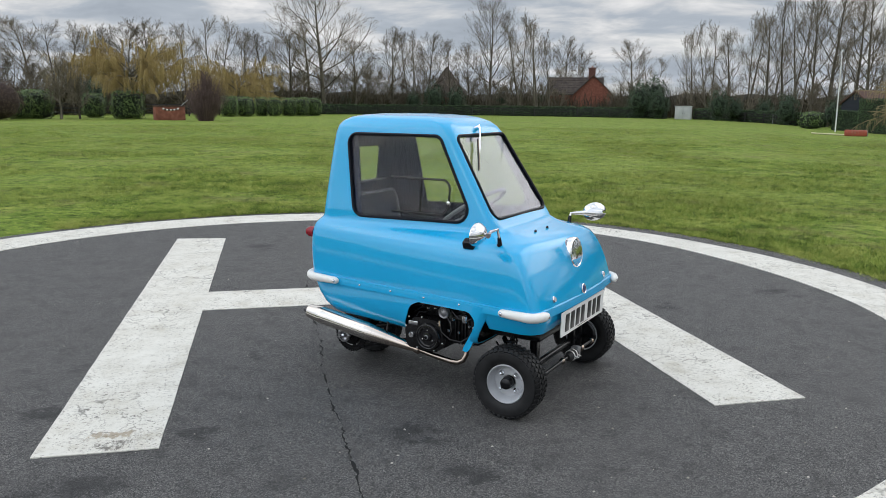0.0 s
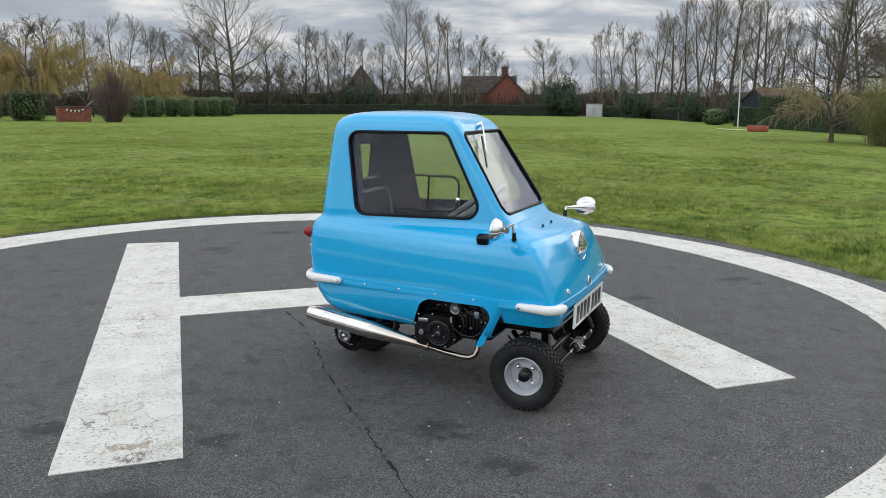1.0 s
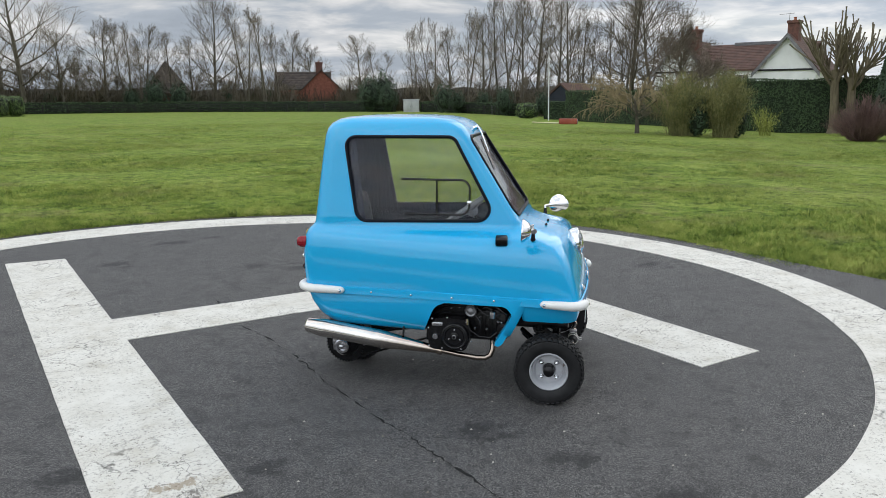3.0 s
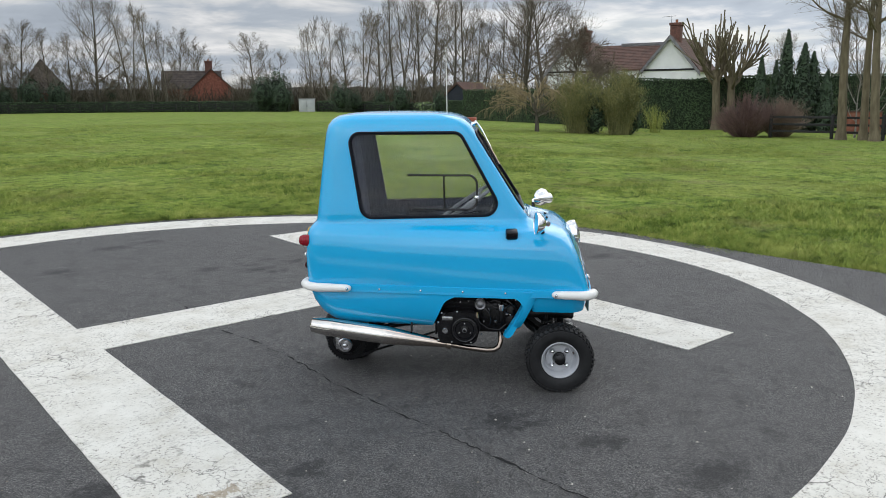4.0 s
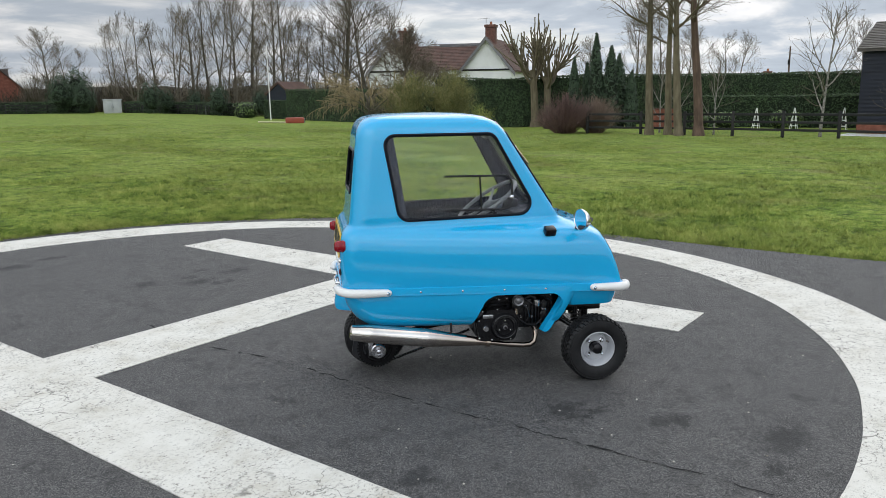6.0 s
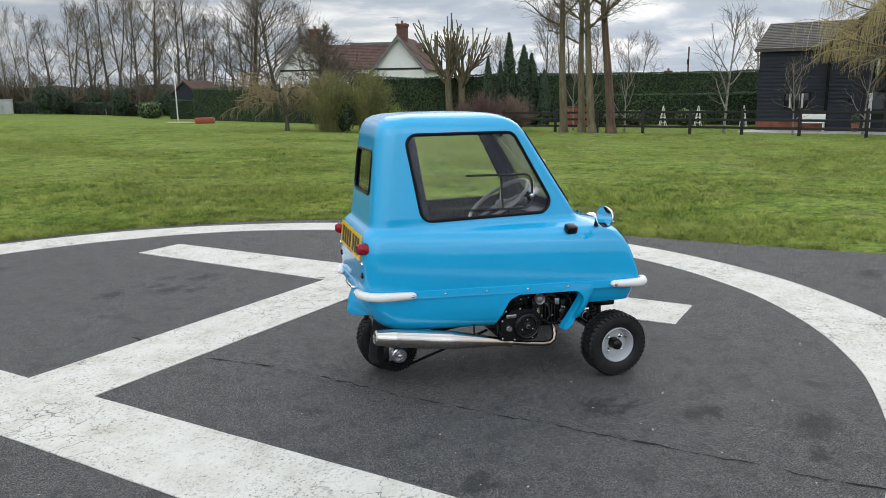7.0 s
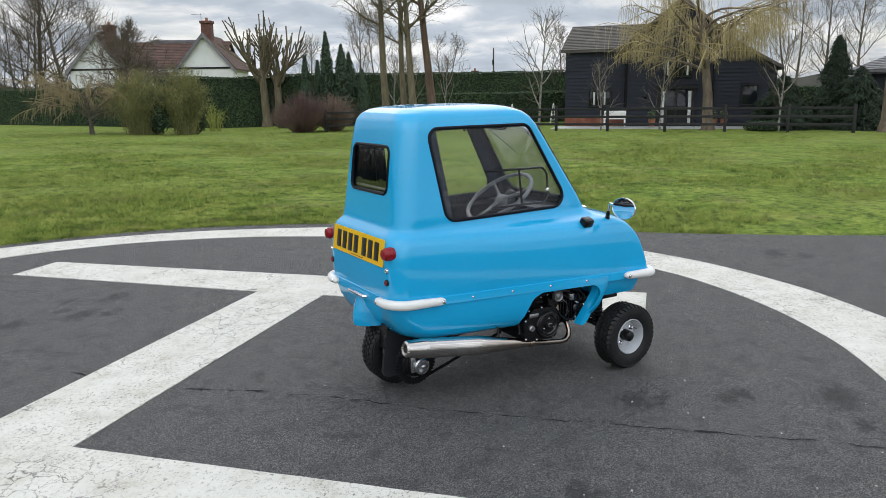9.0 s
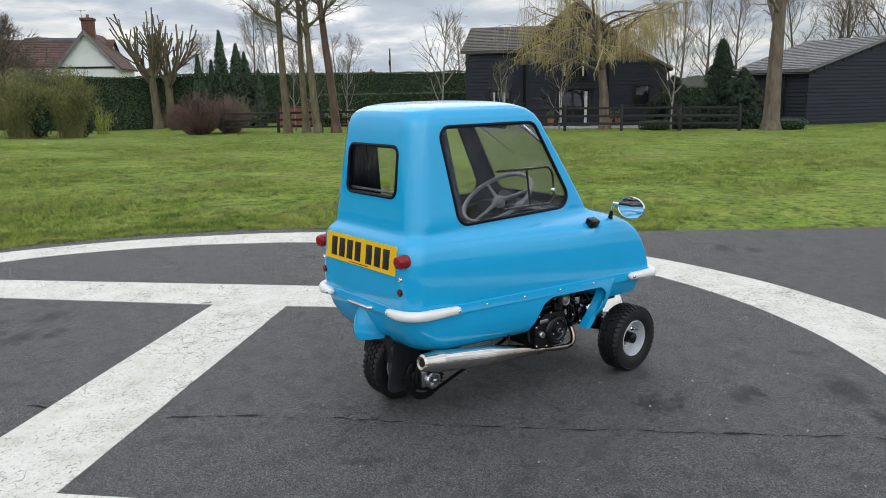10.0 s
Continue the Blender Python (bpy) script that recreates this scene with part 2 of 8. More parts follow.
hair.feature = "DISTANCE_TO_EDGE"
ln(ROADPAINT, wv.outputs[0], hair.inputs["Vector"])
hairs = mathn(ROADPAINT, "MULTIPLY", span(ROADPAINT, hair.outputs["Distance"], 0.0, 0.07, 1.0, 0.0), span(ROADPAINT, noise_fac(ROADPAINT, v, 7.0, 5.0, 0.7), 0.50, 0.62))
speck = span(ROADPAINT, noise_fac(ROADPAINT, v, 70, 5.0, 0.8), 0.55, 0.62)
chip = span(ROADPAINT, noise_fac(ROADPAINT, objco(ROADPAINT, (1.0, 1.6, 1.0)), 24, 6.0, 0.76), 0.615, 0.65)
dirt = noise_fac(ROADPAINT, v, 4.5, 8.0, 0.72)
c = colors(ROADPAINT, dirt, [(0.30, (0.45, 0.42, 0.35)), (0.45, (0.575, 0.555, 0.50)), (0.62, (0.635, 0.618, 0.565))])
c = mixc(ROADPAINT, mathn(ROADPAINT, "MULTIPLY", mathn(ROADPAINT, "MULTIPLY", speck, span(ROADPAINT, noise_fac(ROADPAINT, v, 3.0, 4.0, 0.7), 0.36, 0.54)), 0.95), c, (0.17, 0.155, 0.13))
c = mixc(ROADPAINT, mathn(ROADPAINT, "MULTIPLY", hairs, 0.45), c, (0.11, 0.10, 0.085))
c = mixc(ROADPAINT, mathn(ROADPAINT, "MULTIPLY", crack, 0.9), c, (0.06, 0.055, 0.045))
c = mixc(ROADPAINT, mathn(ROADPAINT, "MULTIPLY", chip, 0.8), c, (0.055, 0.05, 0.045))
# rusty smear and bared tarmac at the foot of one stroke
smear = nd(ROADPAINT, "ShaderNodeSeparateXYZ")
ln(ROADPAINT, v, smear.inputs[0])
blot = noise_fac(ROADPAINT, objco(ROADPAINT, (1.0, 0.45, 1.0)), 34, 7.0, 0.78)
for (x0, x1, y0, y1, col, k, lo) in ((-0.88, -0.62, 3.23, 3.32, (0.21, 0.150, 0.080), 0.70, 0.475), (-0.84, -0.60, 3.10, 3.25, (0.075, 0.066, 0.055), 0.85, 0.515)):
    box = None
    for axis, p0, p1 in ((0, x0, x1), (1, y0, y1)):
        mid, half = (p0 + p1) / 2, (p1 - p0) / 2
        e = nd(ROADPAINT, "ShaderNodeMath")
        e.operation = "ABSOLUTE"
        ln(ROADPAINT, mathn(ROADPAINT, "SUBTRACT", smear.outputs[axis], mid), e.inputs[0])
        f = span(ROADPAINT, e.outputs[0], half * 0.3, half * 1.2, 1.0, 0.0)
        box = f if box is None else mathn(ROADPAINT, "MULTIPLY", box, f)
    f = span(ROADPAINT, mathn(ROADPAINT, "ADD", blot, mathn(ROADPAINT, "MULTIPLY", box, 0.22)), lo + 0.14, lo + 0.22, 0.0, 1.0)
    f = mathn(ROADPAINT, "MULTIPLY", f, span(ROADPAINT, box, 0.0, 0.15))
    c = mixc(ROADPAINT, mathn(ROADPAINT, "MULTIPLY", f, k), c, col)
ln(ROADPAINT, c, bsdf(ROADPAINT).inputs["Base Color"])
bump(ROADPAINT, noise_fac(ROADPAINT, v, 120, 3.0), 0.5, 0.004)

# lawn: broad patches of moss and worn straw, fine mottling; blades and turf share the patches
def turf(name, gain, blades):
    m = mat(name, (0.07, 0.12, 0.02), 0.95, Specular_IOR_Level=0.1)
    v = objco(m)
    broad = noise_fac(m, v, 0.22, 5.0, 0.6)
    clump = noise_fac(m, v, 1.5, 7.0, 0.70)
    if blades:
        fine = nd(m, "ShaderNodeNewGeometry").outputs["Random Per Island"]
        f = mathn(m, "ADD", mathn(m, "MULTIPLY", clump, 0.85), mathn(m, "MULTIPLY", fine, 0.22))
    else:
        f = mathn(m, "ADD", mathn(m, "MULTIPLY", clump, 0.50), mathn(m, "MULTIPLY", noise_fac(m, v, 8.0, 7.0, 0.82), 0.50))
    g = [tuple(gain * q for q in c) for c in ((0.036, 0.064, 0.011), (0.092, 0.146, 0.021), (0.146, 0.208, 0.032), (0.270, 0.296, 0.075))]
    c1 = colors(m, f, list(zip((0.37, 0.455, 0.53, 0.64), g)))
    c1 = mixc(m, span(m, broad, 0.44, 0.64, 0.0, 0.6), c1, (0.172 * gain, 0.202 * gain, 0.045 * gain))
    worn = span(m, noise_fac(m, objco(m, (1.0, 1.0, 1.0)), 0.62, 7.0, 0.78), 0.54, 0.64, 0.0, 0.72)
    c1 = mixc(m, worn, c1, (0.165 * gain, 0.158 * gain, 0.060 * gain))
    # mossy hollows with the shade between tufts painted in, and painted yellowish highlights
    moss_shade = span(m, noise_fac(m, v, 6.0, 6.0, 0.72), 0.37, 0.50, 0.68, 0.0)
    c1 = mixc(m, moss_shade, c1, (0.026 * gain, 0.043 * gain, 0.012 * gain))
    pale = span(m, noise_fac(m, v, 13.0, 5.0, 0.72), 0.54, 0.68, 0.0, 0.60)
    c1 = mixc(m, pale, c1, (0.30 * gain, 0.31 * gain, 0.085 * gain))
    ln(m, c1, bsdf(m).inputs["Base Color"])
    if blades:
        up = nd(m, "ShaderNodeCombineXYZ")
        up.inputs[2].default_value = 1.0
        ln(m, up.outputs[0], bsdf(m).inputs["Normal"])
        thin = nd(m, "ShaderNodeBsdfTranslucent")
        ln(m, c1, thin.inputs["Color"])
        mx = nd(m, "ShaderNodeMixShader")
        mx.inputs[0].default_value = 0.15
        ln(m, bsdf(m).outputs[0], mx.inputs[1])
        ln(m, thin.outputs[0], mx.inputs[2])
        ln(m, mx.outputs[0], m.node_tree.nodes["Material Output"].inputs["Surface"])
    else:
        bump(m, f, 0.8, 0.05)
    return m


LAWN = turf("lawn", 1.10, False)
BLADES = turf("grass_blades", 1.36, True)
BARK = varied("grey_bark", [(0.3, (0.060, 0.052, 0.038)), (0.7, (0.155, 0.136, 0.100))], 6, 0.9, stretch=(1, 1, 0.25), relief=0.6, dist=0.02, per_object=0.25)
TWIG = varied("winter_twigs", [(0.3, (0.090, 0.074, 0.052)), (0.7, (0.190, 0.158, 0.112))], 0.6, 0.9, per_object=0.3)
PALEBARK = varied("pale_brown_bark", [(0.3, (0.075, 0.058, 0.042)), (0.7, (0.20, 0.155, 0.115))], 5, 0.9, stretch=(1, 1, 0.3), relief=0.7, dist=0.03)
OLIVEBARK = varied("olive_brown_bark", [(0.3, (0.085, 0.068, 0.040)), (0.7, (0.175, 0.145, 0.090))], 6, 0.9, stretch=(1, 1, 0.25), relief=0.6, dist=0.02)
WARMBARK = varied("brown_bark", [(0.3, (0.06, 0.038, 0.026)), (0.7, (0.14, 0.09, 0.062))], 6, 0.9, stretch=(1, 1, 0.25), relief=0.6, dist=0.02)
WILLOW = varied("yellow_willow_twigs", [(0.3, (0.22, 0.155, 0.055)), (0.7, (0.36, 0.27, 0.105))], 0.8, 0.85)
WILLOWPALE = varied("pale_willow_twigs", [(0.3, (0.26, 0.205, 0.095)), (0.7, (0.46, 0.37, 0.19))], 0.8, 0.85)
BIRCH = varied("white_birch_bark", [(0.35, (0.10, 0.09, 0.075)), (0.6, (0.29, 0.27, 0.24))], 7, 0.8, stretch=(1, 1, 2.5))
LAUREL = varied("laurel_leaves", [(0.25, (0.038, 0.070, 0.016)), (0.55, (0.090, 0.150, 0.032)), (0.8, (0.19, 0.26, 0.07))], 2.0, 0.42, per_island=0.5)
HEDGELEAF = varied("hedge_leaves", [(0.25, (0.018, 0.036, 0.012)), (0.55, (0.034, 0.066, 0.020)), (0.8, (0.060, 0.105, 0.032))], 1.0, 0.75, per_island=0.5)
# near-black colour stands in for the shade within foliage
FOLIAGESHADE = mat("foliage_shade", (0.010, 0.017, 0.007), 0.95)
CONIFER = varied("conifer_needles", [(0.25, (0.020, 0.040, 0.019)), (0.75, (0.050, 0.085, 0.040))], 1.2, 0.7, per_island=0.5)
BAMBOO = varied("bamboo_leaves", [(0.25, (0.085, 0.092, 0.026)), (0.75, (0.24, 0.225, 0.078))], 0.8, 0.7, per_island=0.6)
LIMEBAMBOO = varied("lime_bamboo_leaves", [(0.25, (0.16, 0.18, 0.03)), (0.75, (0.34, 0.36, 0.08))], 0.8, 0.7, per_island=0.6)
BEECH = varied("brown_beech_leaves", [(0.25, (0.045, 0.031, 0.024)), (0.75, (0.115, 0.080, 0.060))], 1.0, 0.85, per_island=0.5)
DOGWOOD = varied("red_dogwood_stems", [(0.3, (0.080, 0.044, 0.039)), (0.7, (0.175, 0.105, 0.090))], 1.5, 0.7, per_island=0.6)
BRICK = mat("red_brick", (0.28, 0.09, 0.05), 0.9)
v = objco(BRICK)
c = nd(BRICK, "ShaderNodeTexNoise", Scale=3.0, Detail=6.0)
ln(BRICK, v, c.inputs["Vector"])
ln(BRICK, colors(BRICK, c.outputs["Fac"], [(0.3, (0.13, 0.048, 0.033)), (0.5, (0.21, 0.072, 0.045)), (0.75, (0.29, 0.125, 0.085))]), bsdf(BRICK).inputs["Base Color"])
bump(BRICK, noise_fac(BRICK, v, 12, 3.0), 0.4, 0.02)
DARKBRICK = varied("sooty_brick", [(0.3, (0.075, 0.034, 0.027)), (0.7, (0.165, 0.075, 0.055))], 5, 0.9, relief=0.4, dist=0.02)
CLAYTILE = varied("clay_roof_tiles", [(0.3, (0.062, 0.036, 0.029)), (0.7, (0.125, 0.068, 0.052))], 1.6, 0.9, relief=0.5, dist=0.03)
DARKTILE = varied("dark_roof_tiles", [(0.3, (0.030, 0.024, 0.020)), (0.7, (0.075, 0.058, 0.048))], 1.6, 0.9, relief=0.5, dist=0.03)
SLATE = varied("grey_slate", [(0.3, (0.10, 0.098, 0.10)), (0.7, (0.20, 0.195, 0.20))], 2.6, 0.7, stretch=(1, 1, 3), relief=0.4, dist=0.02, per_object=0.18)
BARNSLATE = varied("brown_grey_slate", [(0.3, (0.055, 0.048, 0.042)), (0.7, (0.115, 0.102, 0.090))], 1.8, 0.75, stretch=(1, 1, 3), relief=0.4, dist=0.02)
RENDERWHITE = varied("white_wall_render", [(0.3, (0.60, 0.60, 0.58)), (0.7, (0.74, 0.74, 0.72))], 0.7, 0.9)
WEATHERBOARD = varied("black_weatherboard", [(0.3, (0.005, 0.007, 0.013)), (0.7, (0.011, 0.015, 0.028))], 3, 0.72, stretch=(0.2, 0.2, 2), relief=0.3, dist=0.01)
FENCEBLACK = varied("black_stained_timber", [(0.3, (0.006, 0.006, 0.006)), (0.7, (0.017, 0.016, 0.015))], 8, 0.75, relief=0.3, dist=0.005, per_object=0.3)
PALEGREY = varied("pale_grey_paint", [(0.3, (0.36, 0.37, 0.37)), (0.7, (0.48, 0.49, 0.48))], 1.2, 0.6)
DARKPANE = mat("dark_window_pane", (0.012, 0.014, 0.018), 0.06)
CURTAIN = varied("white_curtain", [(0.3, (0.45, 0.45, 0.44)), (0.7, (0.65, 0.65, 0.63))], 6, 0.9)
ORANGERED = varied("orange_red_paint", [(0.3, (0.24, 0.045, 0.024)), (0.7, (0.34, 0.070, 0.036))], 3, 0.6)
CLAYPOT = mat("terracotta", (0.33, 0.13, 0.07), 0.85)


# ---- mesh building ----
class Shape:
    """Vertices and faces of one mesh."""

    def __init__(self):
        self.v, self.f = [], []

    def add(self, verts, faces):
        n = len(self.v)
        self.v += [tuple(p) for p in verts]
        self.f += [tuple(i + n for i in q) for q in faces]
        return self

    def box(self, lo, hi, m=None):
        c = [Vector((x, y, z)) for x in (lo[0], hi[0]) for y in (lo[1], hi[1]) for z in (lo[2], hi[2])]
        if m is not None:
            c = [m @ p for p in c]
        return self.add(c, [(0, 1, 3, 2), (4, 6, 7, 5), (0, 4, 5, 1), (2, 3, 7, 6), (0, 2, 6, 4), (1, 5, 7, 3)])

    def slab(self, lo, hi, b=0.005, m=None):
        """A box with chamfered edges."""
        c = [(lo[i] + hi[i]) / 2 for i in range(3)]
        h = [(hi[i] - lo[i]) / 2 for i in range(3)]
        b = min(b, *[0.45 * k for k in h])
        bm = bmesh.new()
        bmesh.ops.create_cube(bm, size=2)
        for q in bm.verts:
            q.co = Vector((c[0] + q.co.x * h[0], c[1] + q.co.y * h[1], c[2] + q.co.z * h[2]))
        bmesh.ops.bevel(bm, geom=list(bm.edges), offset=b, segments=2, affect="EDGES", profile=0.5)
        bm.verts.ensure_lookup_table()
        vs = [q.co.copy() for q in bm.verts]
        if m is not None:
            vs = [m @ p for p in vs]
        self.add(vs, [[q.index for q in f.verts] for f in bm.faces])
        bm.free()
        return self

    def tube(self, pts, radii, sides=6, caps=True, closed=False):
        pts = [Vector(p) for p in pts]
        if not hasattr(radii, "__len__"):
            radii = [radii] * len(pts)
        n = len(pts)
        rings, side = [], None
        for i, p in enumerate(pts):
            if closed:
                d = pts[(i + 1) % n] - pts[i - 1]
            else:
                d = pts[min(i + 1, n - 1)] - pts[max(i - 1, 0)]
            if d.length < 1e-9:
                d = Vector((0, 0, 1))
            d.normalize()
            if side is None:
                side = d.cross(Vector((0, 0, 1)) if abs(d.z) < 0.9 else Vector((1, 0, 0)))
            side = side - d * side.dot(d)
            side.normalize()
            up = d.cross(side)
            rings.append([p + (side * math.cos(a) + up * math.sin(a)) * radii[i] for a in (2 * math.pi * k / sides for k in range(sides))])
        faces = []
        for i in range(n if closed else n - 1):
            j = (i + 1) % n
            for k in range(sides):
                faces.append((i * sides + k, i * sides + (k + 1) % sides, j * sides + (k + 1) % sides, j * sides + k))
        if caps and not closed:
            faces.append(tuple(range(sides - 1, -1, -1)))
            faces.append(tuple((n - 1) * sides + k for k in range(sides)))
        return self.add([q for r in rings for q in r], faces)

    def lathe(self, profile, m=None, n=32, closed=False):
        """Spin (radius, height) round the z axis of m."""
        vs = []
        for r, h in profile:
            for k in range(n):
                a = 2 * math.pi * k / n
                vs.append(Vector((r * math.cos(a), r * math.sin(a), h)))
        if m is not None:
            vs = [m @ p for p in vs]
        fs = []
        cnt = len(profile)
        for i in range(cnt if closed else cnt - 1):
            j = (i + 1) % cnt
            for k in range(n):
                fs.append((i * n + k, i * n + (k + 1) % n, j * n + (k + 1) % n, j * n + k))
        if not closed:
            fs.append(tuple(range(n - 1, -1, -1)))
            fs.append(tuple((cnt - 1) * n + k for k in range(n)))
        return self.add(vs, fs)

    def ball(self, c, r, scale=(1, 1, 1), m=None, n=16):
        prof = [(max(r * math.sin(math.pi * i / 10), 1e-4), -r * math.cos(math.pi * i / 10)) for i in range(11)]
        t = Matrix.Translation(c) @ (m or Matrix()) @ Matrix.Diagonal((*scale, 1))
        return self.lathe(prof, t, n)

    def prism(self, poly, a, b):
        """A solid between two copies of a polygon: poly(i) gives points at a and at b."""
        n = len(poly)
        return self.add([a(p) for p in poly] + [b(p) for p in poly],
                        [tuple(range(n - 1, -1, -1)), tuple(range(n, 2 * n))] + [(i, (i + 1) % n, n + (i + 1) % n, n + i) for i in range(n)])

    def mesh(self, name, smooth=True, angle=38):
        me = bpy.data.meshes.new(name)
        me.from_pydata(self.v, [], self.f)
        me.validate()
        me.polygons.foreach_set("use_smooth", [smooth] * len(me.polygons))
        if smooth:
            me.set_sharp_from_angle(angle=radians(angle))
        me.update()
        return me


def put(name, shape, material, smooth=True, angle=38):
    me = shape.mesh(name, smooth, angle) if isinstance(shape, Shape) else shape
    if not me.materials:
        me.materials.append(material)
    return new(name, me)


def part(name, shape, material, parent, label="", smooth=True, angle=38):
    ob = put(name, shape, material, smooth, angle)
    ob.parent = parent
    if label:
        tagged(ob, label)
    return ob


def thing(name, x, y, z, rz, label, category, group="", kind=""):
    ob = new(name)
    ob.empty_display_size = 0.2
    ob.matrix_basis = pose(x, y, z, 0, 0, rz)
    return tagged(ob, label, category, group, kind)


def rounded(pts, r, n=6):
    """A polygon with rounded corners; r: one radius or one a corner."""
    out = []
    k = len(pts)
    for i in range(k):
        p, a, b = Vector(pts[i]), Vector(pts[i - 1]), Vector(pts[(i + 1) % k])
        rr = r[i] if hasattr(r, "__len__") else r
        u, w = (a - p).normalized(), (b - p).normalized()
        half = math.acos(max(-1, min(1, u.dot(w)))) / 2
        t = rr / math.tan(half)
        c = p + (u + w).normalized() * (rr / math.sin(half))
        s, e = p + u * t - c, p + w * t - c
        ang = s.angle(e)
        for j in range(n + 1):
            q = j / n
            out.append(tuple(c + (s * math.sin((1 - q) * ang) + e * math.sin(q * ang)) / math.sin(ang)))
    return out


# ---- ground ----
def ground_z(x, y):
    """The lawn falls gently away from the pad."""
    d, az = math.hypot(x - 0.5, y - 5), math.degrees(math.atan2(y - 5, x - 0.5))
    k = float(np.interp(az, [-180, -60, -30, 28, 60, 110, 180], [0.015, 0.015, 0.028, 0.028, 0.0065, 0.005, 0.015]))
    cap = float(np.interp(az, [-180, -30, 28, 60, 180], [60, 33, 33, 110, 60]))
    return -k * min(max(d - 7, 0), cap)


RC = (0.22, 5.44)


def inside_pad(x, y):
    if math.hypot(x - RC[0], y - RC[1]) < 4.14:
        return True
    return y < 5.4 and -5.2 < x < float(np.interp(y, [-9, -3, 0.8, 2.1, 3.7, 5.4], [7.2, 5.75, 4.92, 4.64, 4.44, 4.36]))


radii = [0, 2, 3.6, 4.3, 5, 6, 7, 8, 9, 10.5, 12, 14, 17, 20, 25, 30, 35, 40, 46, 52, 60, 70, 80, 95, 110, 130, 160, 220, 400, 900, 2500]
N_AZ = 180
g = Shape()
vs, fs = [(0.5, 5.0, -0.045)], []
for r in radii[1:]:
    for k in range(N_AZ):
        a = 2 * math.pi * k / N_AZ
        x, y = 0.5 + r * math.cos(a), 5 + r * math.sin(a)
        rough = 0.0 if r < 6 or r > 130 or inside_pad(x, y) else 0.05 * noise.noise((x * 0.35, y * 0.35, 0))
        vs.append((x, y, ground_z(x, y) - (0.05 if inside_pad(x, y) else 0.02 if r < 5 else 0.0) + rough))
for k in range(N_AZ):
    fs.append((0, 1 + k, 1 + (k + 1) % N_AZ))
for i in range(len(radii) - 2):
    for k in range(N_AZ):
        a, b = 1 + i * N_AZ, 1 + (i + 1) * N_AZ
        fs.append((a + k, b + k, b + (k + 1) % N_AZ, a + (k + 1) % N_AZ))
g.add(vs, fs)
tagged(put("ground", g, LAWN), "mown winter lawn with mossy and worn patches", "lawn", kind="structure")

# the tarmac pad: a disc that runs on into a wide path
edge = []
for k in range(0, 61):
    a = radians(-1 + 202 * k / 60)
    r = 4.16 + 0.03 * noise.noise((3 * math.cos(a), 3 * math.sin(a), 5))
    edge.append((RC[0] + r * math.cos(a), RC[1] + r * math.sin(a)))
edge += [(-4.4, 2.0), (-5.0, -2.5), (-5.5, -9.0), (7.2, -9.0), (5.75, -3.0), (5.1, 0.0), (4.92, 0.8), (4.79, 1.4), (4.64, 2.1), (4.52, 2.9), (4.44, 3.7), (4.40, 4.5)]
pad = Shape()
pad.prism(edge, lambda p: (p[0], p[1], -0.12), lambda p: (p[0], p[1], 0.0))
tagged(put("pavement", pad, ASPHALT, angle=20), "dark grey tarmac landing pad with oil stains", "tarmac", kind="structure")

PAINT_Z = 0.004
ring = Shape()
vs, fs = [], []
NR = 240
for k in range(NR):
    a = 2 * math.pi * k / NR
    deg = (math.degrees(a) + 180) % 360 - 180
    wig = 0.007 * noise.noise((9 * math.cos(a), 9 * math.sin(a), 1))
    inner = float(np.interp(deg, [-180, -120, -90, -80, -70, -60, -45, -25, -12, -3, 6, 16, 26, 44, 62, 90, 180], [3.475, 3.44, 3.40, 3.425, 3.46, 3.485, 3.535, 3.545, 3.515, 3.47, 3.44, 3.44, 3.475, 3.525, 3.49, 3.475, 3.475]))
    outer = float(np.interp(deg, [-180, -90, -55, -40, -25, -8, 5, 20, 35, 50, 62, 100, 180], [4.005, 3.99, 4.0, 4.0, 3.97, 3.965, 3.935, 3.89, 3.91, 3.945, 3.98, 4.005, 4.005]))
    for r in (inner + wig, outer + 0.010 * noise.noise((7 * math.cos(a), 7 * math.sin(a), 3))):
        vs.append((RC[0] + r * math.cos(a), RC[1] + r * math.sin(a), PAINT_Z))
        vs.append((RC[0] + r * math.cos(a), RC[1] + r * math.sin(a), -0.003))
for k in range(NR):
    a, b = 4 * k, 4 * ((k + 1) % NR)
    fs += [(a, a + 2, b + 2, b), (a + 2, a + 3, b + 3, b + 2), (a + 1, a, b, b + 1)]
ring.add(vs, fs)
tagged(put("painted_ring", ring, ROADPAINT, smooth=False), "broad white painted circle round the landing pad", "marking", kind="structure")


def ragged(corners, z, step=0.12, amp=0.003, seed=0):
    """An outline with slightly uneven edges."""
    out = []
    for i in range(len(corners)):
        a, b = Vector(corners[i]), Vector(corners[(i + 1) % len(corners)])
        n = max(2, int((b - a).length / step))
        nrm = Vector((-(b - a).y, (b - a).x)).normalized()
        for k in range(n):
            p = a.lerp(b, k / n)
            out.append(p + nrm * (amp * noise.noise((p.x * 6, p.y * 6, seed)) if k else 0))
    return [(p.x, p.y) for p in out]


letter = Shape()
H_POLY = [(-1.003, 3.110), (-0.549, 3.127), (-0.640, 5.165), (1.652, 5.262), (1.796, 3.202), (2.256, 3.226), (2.030, 7.838), (1.580, 7.824), (1.625, 5.740), (-0.662, 5.655), (-0.758, 7.855), (-1.208, 7.880)]
letter.prism(ragged(H_POLY, 0), lambda p: (p[0], p[1], -0.003), lambda p: (p[0], p[1], PAINT_Z))
